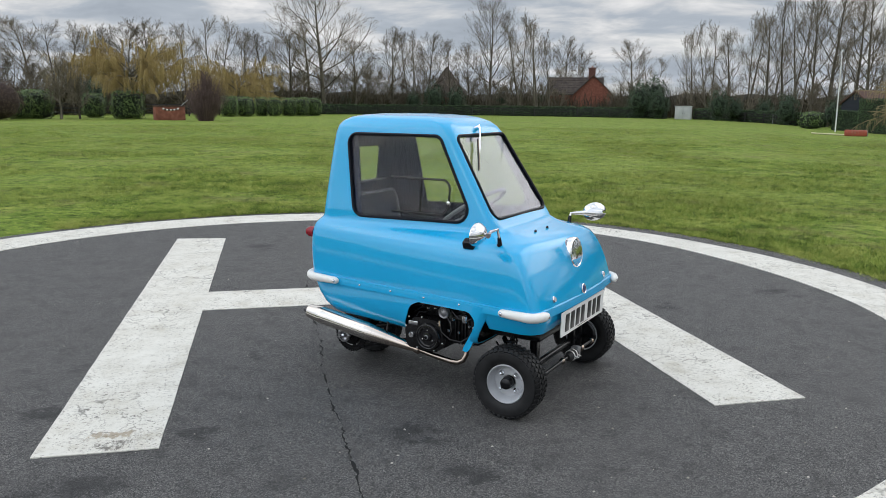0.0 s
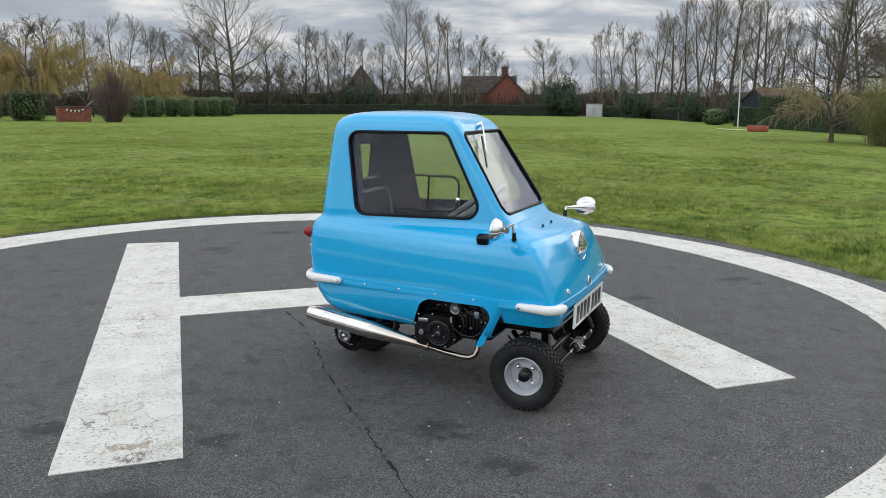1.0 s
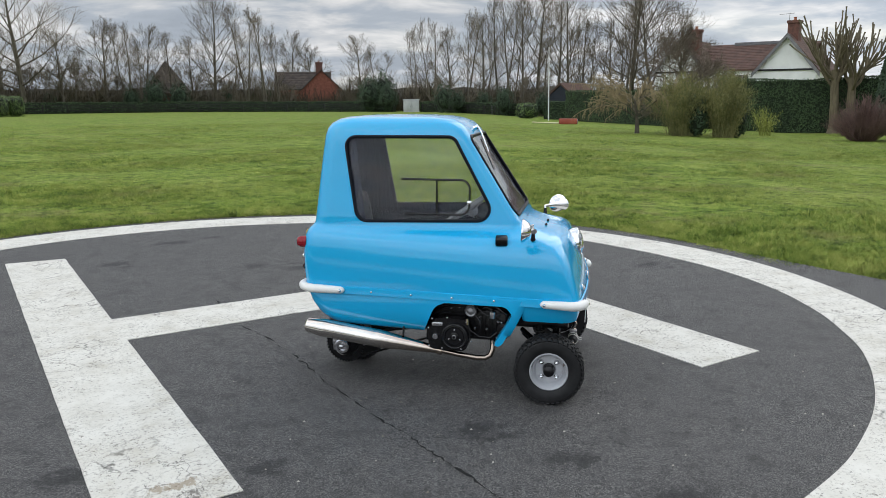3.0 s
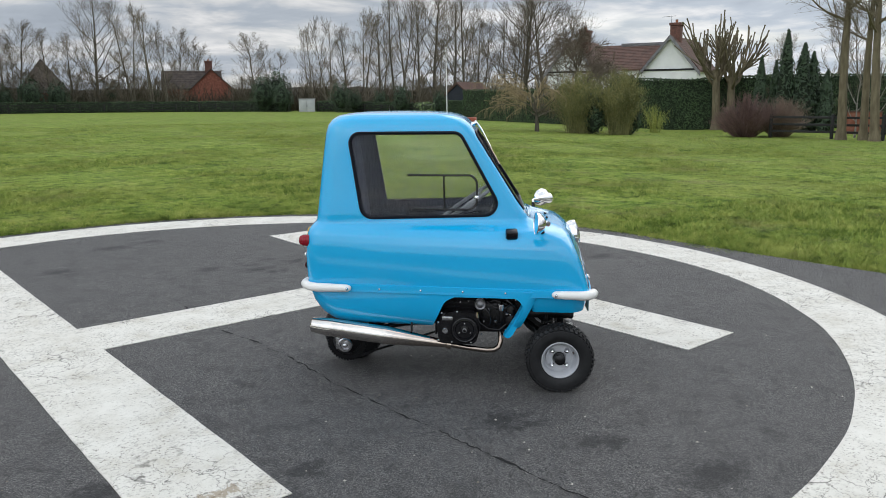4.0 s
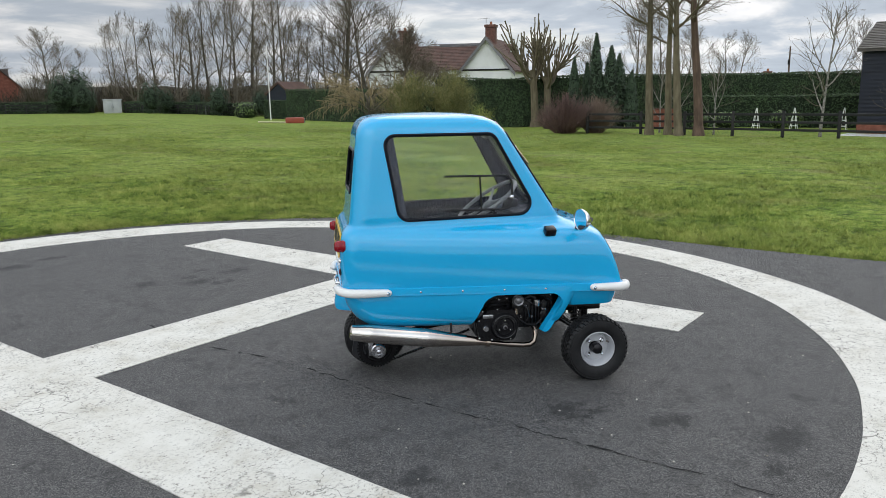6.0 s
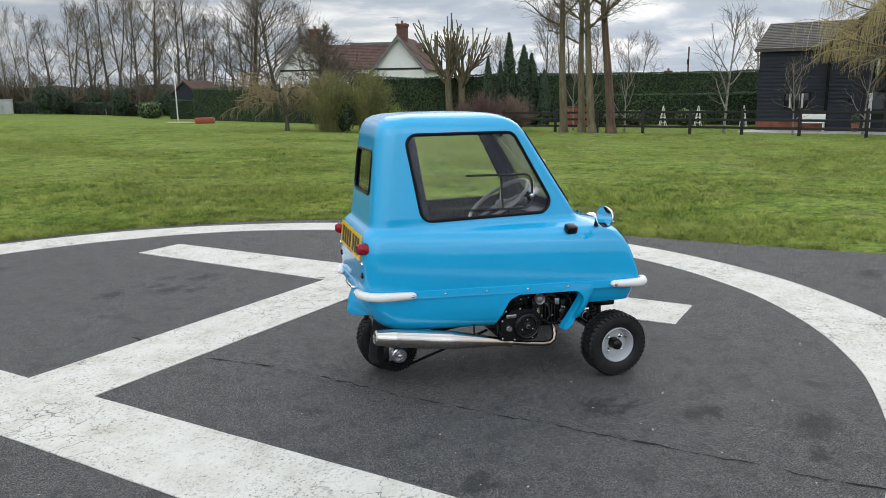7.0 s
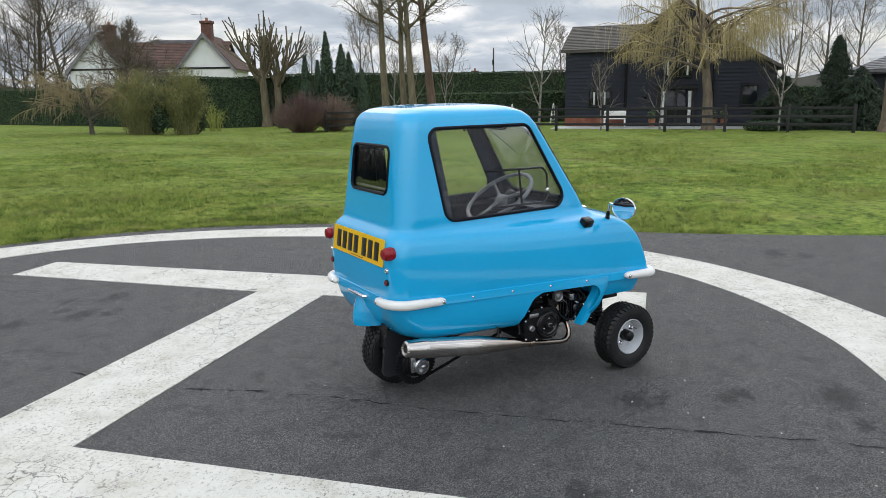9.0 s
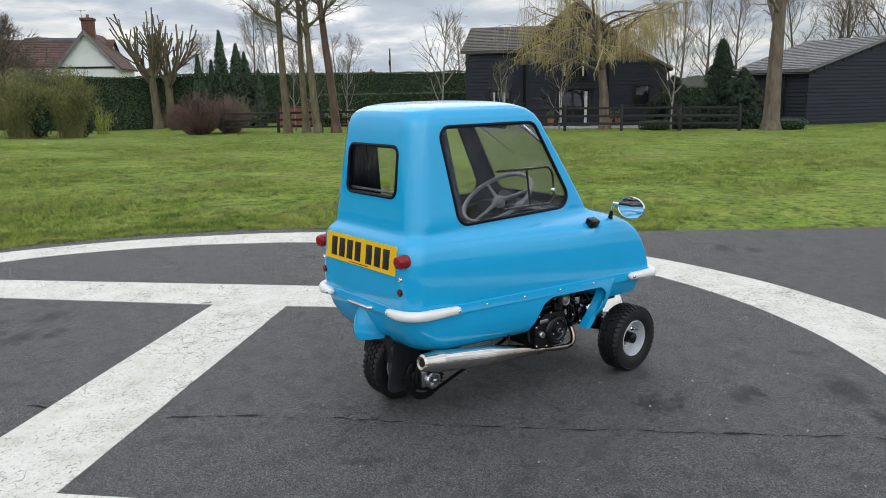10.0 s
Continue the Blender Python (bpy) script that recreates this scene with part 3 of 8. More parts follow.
tagged(put("painted_letter", letter, ROADPAINT, smooth=False), "large white painted letter H, crazed and dirty", "marking", kind="structure")

# the joint between two lays of tarmac
joint = Shape()
JOINT = [(0.02, 5.9), (-0.02, 5.16), (0.07, 4.75), (0.09, 4.28), (0.09, 3.85), (0.13, 3.45), (0.16, 3.10), (0.18, 2.90), (0.20, 2.55), (0.24, 2.1), (0.26, 1.6)]
vs, fs = [], []
fine_pts = []
for (x0, y0), (x1, y1) in zip(JOINT, JOINT[1:]):
    for k in range(14):
        q = k / 14
        fine_pts.append((x0 + (x1 - x0) * q, y0 + (y1 - y0) * q))
rj = random.Random(4)
for i, (x, y) in enumerate(fine_pts):
    w = max(0.0005, 0.0016 + 0.009 * noise.noise((x * 9, y * 9, 2)) + rj.uniform(-0.002, 0.004))
    off = 0.018 * noise.noise((x * 3, y * 9, 8)) + rj.uniform(-0.006, 0.006)
    vs += [(x + off - w, y, 0.0025), (x + off + w, y, 0.0025)]
for i in range(len(fine_pts) - 1):
    fs.append((2 * i, 2 * i + 1, 2 * i + 3, 2 * i + 2))
joint.add(vs, fs)
JOINTMAT = varied("dark_joint", [(0.3, (0.002, 0.002, 0.002)), (0.7, (0.007, 0.007, 0.007))], 40, 0.95)
tagged(put("tarmac_joint", joint, JOINTMAT, smooth=False), "dark rough joint crossing the tarmac", "crack", kind="structure")

# loose grit on the tarmac
rg = random.Random(11)
grit = Shape()
for _ in range(420):
    a, r = rg.uniform(0, 2 * math.pi), 4.1 * math.sqrt(rg.random())
    x, y = RC[0] + r * math.cos(a), RC[1] + r * math.sin(a)
    if rg.random() < 0.35:
        x, y = rg.uniform(-2, 4), rg.uniform(1.2, 4)
    s = rg.uniform(0.0025, 0.007)
    rot = rg.uniform(0, 3)
    pts = [(x + s * math.cos(rot + q), y + s * math.sin(rot + q) * 0.8, 0.0) for q in (0, 1.6, 3.1, 4.6)]
    grit.add(pts + [(x, y, s * 0.8)], [(0, 1, 4), (1, 2, 4), (2, 3, 4), (3, 0, 4)])
GRIT = varied("pale_grit", [(0.3, (0.18, 0.16, 0.13)), (0.7, (0.45, 0.42, 0.37))], 3, 0.9, per_island=0.6)
tagged(put("grit", grit, GRIT, smooth=False), "loose pale grit scattered on the tarmac", "grit", kind="stuff")


# tufts of grass: a short thick sward by the pad, coarser and sparser tufts farther out
def sward(seed, count, per, reach, power, tall, wide, scatter):
    rb = np.random.default_rng(seed)
    a = np.radians(rb.uniform(-32, 130, count))
    r = 4.0 + reach * rb.random(count) ** power
    tx, ty = RC[0] + r * np.cos(a), RC[1] + r * np.sin(a)
    keep = np.array([(not inside_pad(x, y)) or (math.hypot(x - RC[0], y - RC[1]) > 4.09 and y > 4.5 and k < 0.3) for x, y, k in zip(tx, ty, rb.random(count))])
    tx, ty, r = tx[keep], ty[keep], r[keep]
    n = len(tx)
    grown = np.array([0.5 + 1.0 * max(0.0, 0.45 + noise.noise((x * 0.8, y * 0.8, 0)) + 0.6 * noise.noise((x * 3, y * 3, 7))) for x, y in zip(tx, ty)])
    tz = np.array([ground_z(x, y) for x, y in zip(tx, ty)]) - 0.012
    big = (1 + 0.055 * r)[:, None]
    h = rb.uniform(tall[0], tall[1], (n, per)) * grown[:, None] + 0.008
    w = rb.uniform(wide[0], wide[1], (n, per)) * big
    t = rb.uniform(0, 2 * np.pi, (n, per))
    px = tx[:, None] + rb.normal(0, scatter, (n, per)) * big
    py = ty[:, None] + rb.normal(0, scatter, (n, per)) * big
    lean = rb.uniform(0.9, 2.6, (n, per)) * h
    lx, ly = lean * np.cos(t + 1.57), lean * np.sin(t + 1.57)
    z0 = np.repeat(tz[:, None], per, 1)
    return np.stack([np.stack([px - w * np.cos(t), py - w * np.sin(t), z0], -1), np.stack([px + w * np.cos(t), py + w * np.sin(t), z0], -1), np.stack([px + lx, py + ly, z0 + h + 0.012], -1)], 2).reshape(-1, 3)


co = np.concatenate([sward(5, 66000, 7, 22.0, 1.9, (0.006, 0.028), (0.0016, 0.0034), 0.022), sward(6, 46000, 5, 42.0, 1.15, (0.012, 0.042), (0.0030, 0.0055), 0.030)])
me = bpy.data.meshes.new("grass")
me.from_pydata(co.tolist(), [], np.arange(len(co)).reshape(-1, 3).tolist())
tagged(put("grass", me, BLADES, smooth=False), "short tufted grass round the tarmac pad", "grass", kind="stuff")


# ---- plants ----
def wander(rng, d, k):
    return (d + Vector((rng.gauss(0, k), rng.gauss(0, k), rng.gauss(0, k)))).normalized()


def limb(rng, shape, start, d, length, r0, r1, n, sides, bend=0.08, lift=0.0):
    """A tapered wandering branch; returns its points with direction and radius."""
    pts, p, d = [], Vector(start), Vector(d).normalized()
    for i in range(n + 1):
        q = i / n
        pts.append((p.copy(), d.copy(), r0 + (r1 - r0) * q))
        p = p + d * (length / n)
        d = wander(rng, d + Vector((0, 0, lift / n)), bend)
    shape.tube([a for a, _, _ in pts], [r for _, _, r in pts], sides, caps=False)
    return pts


def pick(rng, pts, q):
    i = min(int(q * (len(pts) - 1)), len(pts) - 2)
    f = q * (len(pts) - 1) - i
    return pts[i][0].lerp(pts[i + 1][0], f), pts[i][1], pts[i][2] + (pts[i + 1][2] - pts[i][2]) * f


def away(rng, d, angle):
    side = d.cross(Vector((rng.gauss(0, 1), rng.gauss(0, 1), rng.gauss(0, 1)))).normalized()
    return (d * math.cos(radians(angle)) + side * math.sin(radians(angle))).normalized()


def branching(seed, h, r, clear=0.2, reach=0.3, n1=20, n2=10, n3=6, n4=3, spread=50, rise=0.5, twig=0.011, forks=1, sway=0.03):
    """Trunk and twig meshes of a leafless tree: limbs set spirally up the trunk, each with boughs, twigs and fine ends."""
    rng = random.Random(seed)
    wood, fine = Shape(), Shape()
    trunks = []
    for k in range(forks):
        d = Vector((rng.gauss(0, sway), rng.gauss(0, sway), 1)) if forks == 1 else Vector((0.2 * math.cos(2.6 * k + seed), 0.2 * math.sin(2.6 * k + seed), 1))
        trunks.append(limb(rng, wood, (0.15 * k, 0, -0.15), d, h * rng.uniform(0.88, 0.98), r * (1 if k == 0 else 0.8), 0.014, 10, 7, sway, 0.35))
    wood.tube([(0, 0, -0.2), (0, 0, 0.15), (0, 0, 0.5)], [r * 1.45, r * 1.2, r * 0.98], 8, caps=False)

    def bough(p, d, L, r0, count):
        c = limb(rng, fine, p, d, L, r0, 0.008, 3, 3, 0.11, rise * 0.6)
        for m in range(count):
            q = 0.15 + 0.85 * (m + rng.random()) / count
            p3, d3, _ = pick(rng, c, min(q, 0.99))
            t = (away(rng, d3, rng.uniform(24, 50)) + Vector((0, 0, 0.15 * rise))).normalized()
            L3 = L * 0.52 * (1.15 - 0.7 * q) * rng.uniform(0.7, 1.25) + 0.16
            e3 = p3 + t * L3
            fine.tube([p3, e3], [twig, twig * 0.55], 3, caps=False)
            for _ in range(n4):
                s = p3.lerp(e3, rng.uniform(0.15, 0.95))
                g = away(rng, t, rng.uniform(18, 46)) * (L3 * rng.uniform(0.35, 0.7) + 0.08)
                w = g.cross(Vector((rng.gauss(0, 1), rng.gauss(0, 1), rng.gauss(0, 1)))).normalized() * (twig * 0.75)
                fine.add([s - w, s + w, s + g], [(0, 1, 2)])

    for i in range(n1):
        t = trunks[i % forks]
        q = clear + (0.96 - clear) * (i + 0.6 * rng.random()) / n1
        u = (q - clear) / (1 - clear)
        p, d, rr = pick(rng, t, q)
        a = 2.4 * i + rng.gauss(0, 0.3)
        tilt = radians(spread * (1.12 - 0.55 * u) * rng.uniform(0.85, 1.15))
        way = d * math.cos(tilt) + Vector((math.cos(a), math.sin(a), 0)) * math.sin(tilt)
        L = h * reach * float(np.interp(u, [0, 0.25, 0.6, 1.0], [0.78, 1.0, 0.78, 0.28])) * rng.uniform(0.75, 1.15)
        b = limb(rng, wood, p, way, L, max(rr * 0.5, 0.028), 0.012, 6, 5, 0.10, rise)
        for j in range(n2):
            q2 = 0.16 + 0.84 * (j + 0.7 * rng.random()) / n2
            p2, d2, r2 = pick(rng, b, min(q2, 0.99))
            bough(p2, (away(rng, d2, rng.uniform(30, 52)) + Vector((0, 0, 0.2 * rise))).normalized(), L * 0.52 * (1.18 - 0.8 * q2) * rng.uniform(0.75, 1.25) + 0.2, max(r2 * 0.5, 0.013), n3)
    for t in trunks:
        for j in range(n2):
            p2, d2, r2 = pick(rng, t, 0.78 + 0.21 * j / n2)
            bough(p2, away(rng, d2, rng.uniform(15, 40)), h * 0.09 * rng.uniform(0.7, 1.3), 0.014, n3)
    return wood, fine


def tree_thing(shapes, bark, twig, label, category="tree", name="bare_tree", group=""):
    ob = thing(name, 0, 0, 0, 0, label, category, group)
    part("trunk", shapes[0], bark, ob)
    part("crown", shapes[1], twig, ob)
    for arm in shapes[2:]:
        part("limb", arm, bark, ob)
    return ob


def leaf_cloud(pts, nrm, length, width, rng, droop=0.0):
    """Small pointed leaves at those points, lying roughly along the surface."""
    n = len(pts)
    nrm = nrm / np.linalg.norm(nrm, axis=1)[:, None]
    t = rng.normal(size=(n, 3))
    t[:, 2] -= droop
    t = t - nrm * (t * nrm).sum(1)[:, None] * 0.7
    t /= np.linalg.norm(t, axis=1)[:, None]
    w = np.cross(t, nrm + rng.normal(0, 0.45, size=(n, 3)))
    w /= np.linalg.norm(w, axis=1)[:, None] + 1e-9
    ln_, wd = length * rng.uniform(0.6, 1.3, (n, 1)), width * rng.uniform(0.6, 1.3, (n, 1))
    v = np.stack([pts - t * ln_ / 2, pts + w * wd / 2, pts + t * ln_ / 2, pts - w * wd / 2], 1).reshape(-1, 3)
    f = np.arange(4 * n).reshape(-1, 4)
    me = bpy.data.meshes.new("leaves")
    me.from_pydata(v.tolist(), [], f.tolist())
    return me


def hedge(name, pts, h, w, leaves, size, label, seed, mleaf=None, kind=""):
    """A clipped hedge along a line: a core coloured as inner shade, a skin of leaves."""
    rng = np.random.default_rng(seed)
    core = Shape()
    P, Nn = [], []
    lens = [math.dist(a, b) for a, b in zip(pts, pts[1:])]
    for (a, b), L in zip(zip(pts, pts[1:]), lens):
        d = Vector((b[0] - a[0], b[1] - a[1], 0)) / L
        s = Vector((-d.y, d.x, 0))
        steps = max(1, int(L / 2.5))
        for k in range(steps):
            q0, q1 = k / steps, (k + 1) / steps
            c = []
            for q in (q0, q1):
                x, y = a[0] + (b[0] - a[0]) * q, a[1] + (b[1] - a[1]) * q
                z = ground_z(x, y)
                for off, hh in ((-w / 2, -0.3), (w / 2, -0.3), (w / 2, h), (-w / 2, h)):
                    c.append((x + s.x * off * 0.9, y + s.y * off * 0.9, z + hh * 0.97))
            core.add(c, [(0, 1, 5, 4), (1, 2, 6, 5), (2, 3, 7, 6), (3, 0, 4, 7), (0, 3, 2, 1), (4, 5, 6, 7)])
        n = int(leaves * L / sum(lens))
        q, u = rng.random(n), rng.random(n)
        x, y = a[0] + (b[0] - a[0]) * q, a[1] + (b[1] - a[1]) * q
        gz = np.array([ground_z(i, j) for i, j in zip(x, y)])
        per = 2 * h + w
        v = u * per
        side = np.where(v < h, -1.0, np.where(v < 2 * h, 1.0, 0.0))
        zz = np.where(v < h, v, np.where(v < 2 * h, v - h, h))
        off = np.where(side == 0, (v - 2 * h) - w / 2, side * w / 2)
        lump = np.array([0.035 * h * noise.noise((i * 0.55, j * 0.55, k * 0.8)) for i, j, k in zip(x, y, zz)])
        off = off + np.sign(off) * lump * (side != 0)
        zz = zz + lump * (side == 0) + rng.normal(0, size * 0.25, n)
        P.append(np.stack([x + s.x * off, y + s.y * off, gz + zz], 1))
        Nn.append(np.stack([s.x * side, s.y * side, np.where(side == 0, 1.0, 0.15)], 1))
    ob = thing(name, 0, 0, 0, 0, label, "hedge", kind=kind)
    part("core", core, FOLIAGESHADE, ob, smooth=False)
    part("foliage", leaf_cloud(np.concatenate(P), np.concatenate(Nn), size, size * 0.55, rng), mleaf or HEDGELEAF, ob)
    return ob


def bush_shapes(seed, w, h, leaves, size, squareness=2.6, rough=0.16):
    """A clipped rounded bush: core mesh and leaves."""
    rng = np.random.default_rng(seed)
    d = rng.normal(size=(leaves, 3))
    d /= np.linalg.norm(d, axis=1)[:, None]
    k = (np.abs(d) ** squareness).sum(1) ** (-1 / squareness)
    lump = np.array([1 + rough * noise.noise((i[0] * 2.2 + seed, i[1] * 2.2, i[2] * 2.2)) for i in d])
    p = d * (k * lump * rng.uniform(0.90, 1.04, leaves))[:, None]
    p = p * np.array([w / 2, w / 2, h / 2]) + np.array([0, 0, h * 0.49])
    keep = p[:, 2] > -0.05
    core = Shape()
    vs, fs = [], []
    for i in range(11):
        th = math.pi * i / 10
        for j in range(16):
            ph = 2 * math.pi * j / 16
            v = np.array([math.sin(th) * math.cos(ph), math.sin(th) * math.sin(ph), math.cos(th)])
            kk = (np.abs(v) ** squareness).sum() ** (-1 / squareness) * (0.90 - 0.25 * rough)
            vs.append((v[0] * kk * w / 2, v[1] * kk * w / 2, v[2] * kk * h / 2 + h * 0.47))
    for i in range(10):
        for j in range(16):
            fs.append((i * 16 + j, (i + 1) * 16 + j, (i + 1) * 16 + (j + 1) % 16, i * 16 + (j + 1) % 16))
    core.add(vs, fs)
    return core, leaf_cloud(p[keep], d[keep], size, size * 0.5, rng)


def bush_thing(name, shapes, mleaf, label, x, y, rz=0, core=None, group=""):
    ob = thing(name, x, y, ground_z(x, y) - 0.03, rz, label, "bush", group)
    part("core", shapes[0], core or FOLIAGESHADE, ob)
    part("foliage", shapes[1], mleaf, ob)
    return ob


def stand(ob, x, y, k=1.0, rz=0.0, kz=None):
    """A copy of a tree stood on the ground there, scaled."""
    c = copy_thing(ob, pose(x, y, ground_z(x, y), 0, 0, rz))
    c.scale = (k, k, kz or k)
    return c


def far(az, d, eye=0):
    """A place at a bearing (degrees from +x) and distance from one of three spots on the camera's way."""
    ex, ey = ((0.04, 0.2), (-2.2, 1.34), (-2.8, 3.16))[eye]
    return ex + d * math.cos(radians(az)), ey + d * math.sin(radians(az))


# masters stand in the wood themselves
NARROW = [tree_thing(branching(21 + i, 13.0, 0.17, 0.20 + 0.06 * (i % 3), 0.27, 16, 8, 5, 2, 44 + 5 * (i % 2), 0.8, 0.0095, 1 + (i == 2), 0.03), BARK, TWIG, "tall leafless tree with fine upright twigs", group="bare trees behind the boundary") for i in range(4)]
ROUND = [tree_thing(branching(41 + i, 10.0, 0.16, 0.12, 0.40, 18, 9, 5, 2, 56, 0.75, 0.0095, 1 + i % 2, 0.04), BARK, TWIG, "spreading leafless tree with dense twigs", group="bare trees behind the boundary") for i in range(3)]
BIG = [tree_thing(branching(61 + i, 15.0, 0.24, 0.12, 0.46, 22, 11, 5, 2, 56, 0.75, 0.0085, 1, 0.02), BARK, TWIG, "big leafless tree with wide ascending limbs", group="bare trees behind the boundary") for i in range(2)]
KINDS = {"a": (NARROW, 13.0), "o": (ROUND, 10.0), "b": (BIG, 15.0)}
GIRTH = {ob: 2 * float(np.percentile(np.hypot(*np.array([v.co[:2] for v in ob.children[1].data.vertices]).T), 96)) for row, _ in KINDS.values() for ob in row}
WOOD = [
    # the boundary from west to east: bearing, distance, kind, height, width of the crown
    (112.5, 92, "o", 10.5, 8), (110, 95, "a", 11, 7), (107.6, 97, "o", 10.4, 8), (105.8, 99, "o", 9.8, 7), (104.1, 101, "o", 10.4, 7.3), (102.0, 104, "o", 10.5, 7.5), (100.2, 106, "o", 11.6, 7.7), (98.1, 109, "o", 11.2, 5.4), (96.2, 111, "o", 12.2, 7.1), (94.1, 113, "o", 11.2, 5.6),
    (92.8, 115, "a", 11.9, 5.7), (91.0, 117, "o", 12.0, 7.8), (88.7, 119, "b", 18.7, 15.9), (86.5, 121, "o", 11.4, 6.7), (83.8, 124, "o", 13.0, 7.2), (82.4, 126, "a", 12.8, 6.2), (81.3, 127, "o", 12.5, 5.5), (79.6, 128, "a", 11.6, 4.8), (78.3, 127, "o", 10.8, 4.8), (76.8, 126, "b", 16.9, 9.1),
    (74.6, 124, "a", 15.4, 6.5), (73.4, 123, "a", 14.2, 6.4), (72.5, 122, "a", 12.3, 3.6), (71.6, 144, "o", 13.4, 5.2), (70.0, 150, "o", 11.6, 7.3), (66.6, 118, "o", 10.9, 5.2), (65.3, 117, "a", 8.6, 4.4), (62.8, 113, "a", 11.4, 3.9), (61.6, 111, "o", 12.3, 5.2),
    (60.3, 109, "a", 11.1, 4.1), (59.1, 107, "o", 13.1, 6.2), (58.0, 105, "a", 13.2, 6.1), (56.7, 102, "a", 14.3, 6.3), (55.9, 100, "a", 15.4, 4.7), (55.2, 99, "b", 15.1, 6.2), (54.2, 96, "a", 15.5, 5.9), (52.7, 93, "a", 12.9, 5.4), (52.0, 92, "b", 15.2, 6.9), (50.8, 91, "a", 10.4, 3.5),
    (50.0, 91, "a", 9.2, 3.2), (47.6, 91, "b", 15.6, 11.9), (46.3, 90, "o", 14.3, 7.9), (44.6, 96, "a", 12, 6), (42.6, 98, "o", 8, 7),
]
rw = random.Random(9)
# a fainter second rank behind
WOOD += [(az, d + rw.uniform(18, 34), rw.choice("aoo"), h * rw.uniform(0.62, 0.9), w * rw.uniform(0.9, 1.3)) for az, d, _, h, w in [(q[0] + rw.uniform(0.4, 1.1), *q[1:]) for q in WOOD[::4] if q[3] > 9]]
used = set()
for n, (az, d, kind, h, w) in enumerate(WOOD):
    x, y = far(az, d)
    row, base = KINDS[kind]
    src = row[(n * 7 + n // 3) % len(row)]
    kz = h / (base * 0.97)
    k = max(0.7 * kz, min(1.35 * kz, w / GIRTH[src]))
    if src in used:
        stand(src, x, y, k, (az * 37) % 360, kz)
    else:
        used.add(src)
        src.matrix_basis = pose(x, y, ground_z(x, y), 0, 0, (az * 37) % 360)
        src.scale = (k, k, kz)
# east side, beyond the gardens: bearing from the last spot
for n, (az, d, kind, h) in enumerate([(27.6, 84, "o", 8), (24.0, 74, "a", 11), (22.6, 80, "a", 10.5), (20.8, 86, "o", 9), (18.0, 92, "o", 8.5), (9.5, 60, "a", 7.5), (-5.6, 72, "a", 11), (-7.4, 70, "a", 12), (-9.4, 74, "a", 12), (-13.0, 72, "a", 12), (-15.2, 68, "o", 11), (-16.2, 60, "a", 13), (-18, 62, "b", 13), (45.3, 92, "a", 14.5), (46.3, 98, "a", 12), (48.6, 92, "a", 12)]):
    x, y = far(az, d, 2)
    row, base = KINDS[kind]
    stand(row[n % len(row)], x, y, h / base, (az * 53) % 360)

# low multi-stemmed thorn trees filling the hedge line
THORN = [tree_thing(branching(171 + i, 5.0, 0.06, 0.04, 0.44, 16, 8, 5, 2, 56, 0.6, 0.011, 3, 0.05), BARK, TWIG, "low brown thorn tree in the boundary scrub", name="thorn_tree", group="thorn trees along the boundary") for i in range(2)]
rt = random.Random(14)
first = [True, True]
for az, d0, k0 in [(113, 84, 1.0), (111.6, 86, 1.2), (110.2, 88, 1.0), (108.6, 90, 1.25), (107, 92, 1.1), (105.4, 95, 1.2), (103.8, 97, 1.0), (102, 98, 1.2), (100, 103, 1.1), (98, 106, 1.3), (96.2, 108, 1.2), (94.6, 112, 1.35), (93.2, 116, 1.25), (91.8, 118, 1.45), (90.6, 118, 1.2), (89.6, 121, 1.45), (88.4, 121, 1.3),
                   (87.2, 123, 1.45), (86.0, 123, 1.35), (84.8, 124, 1.5), (83.6, 124, 1.3), (82.4, 125, 1.4), (81.2, 126, 1.1), (78.6, 126, 1.2), (77.2, 125, 1.3), (75.9, 125, 1.0), (74.6, 124, 1.15), (73.4, 124, 0.9), (71.8, 122, 0.8), (68.2, 120, 0.8), (67.0, 118, 1.1), (65.6, 116, 1.2), (63.2, 112, 0.8), (60.9, 106, 1.0), (59.4, 104, 0.8), (57.6, 100, 0.9), (55.8, 97, 1.0), (54.0, 95, 0.9), (52.2, 96, 0.8), (49.6, 94, 0.8), (46.6, 96, 0.7), (44, 98, 0.8)]:
    i = rt.randrange(2)
    x, y = far(az + rt.uniform(-0.3, 0.3), d0)
    k = k0 * rt.uniform(0.85, 1.1)
    if first[i]:
        first[i] = False
        THORN[i].matrix_basis = pose(x, y, ground_z(x, y), 0, 0, az * 31 % 360)
        THORN[i].scale = (k, k, k)
    else:
        stand(THORN[i], x, y, k, az * 31 % 360, k * rt.uniform(0.85, 1.1))

# undergrowth below the wood
ru = np.random.default_rng(8)
uv, uf = [], []
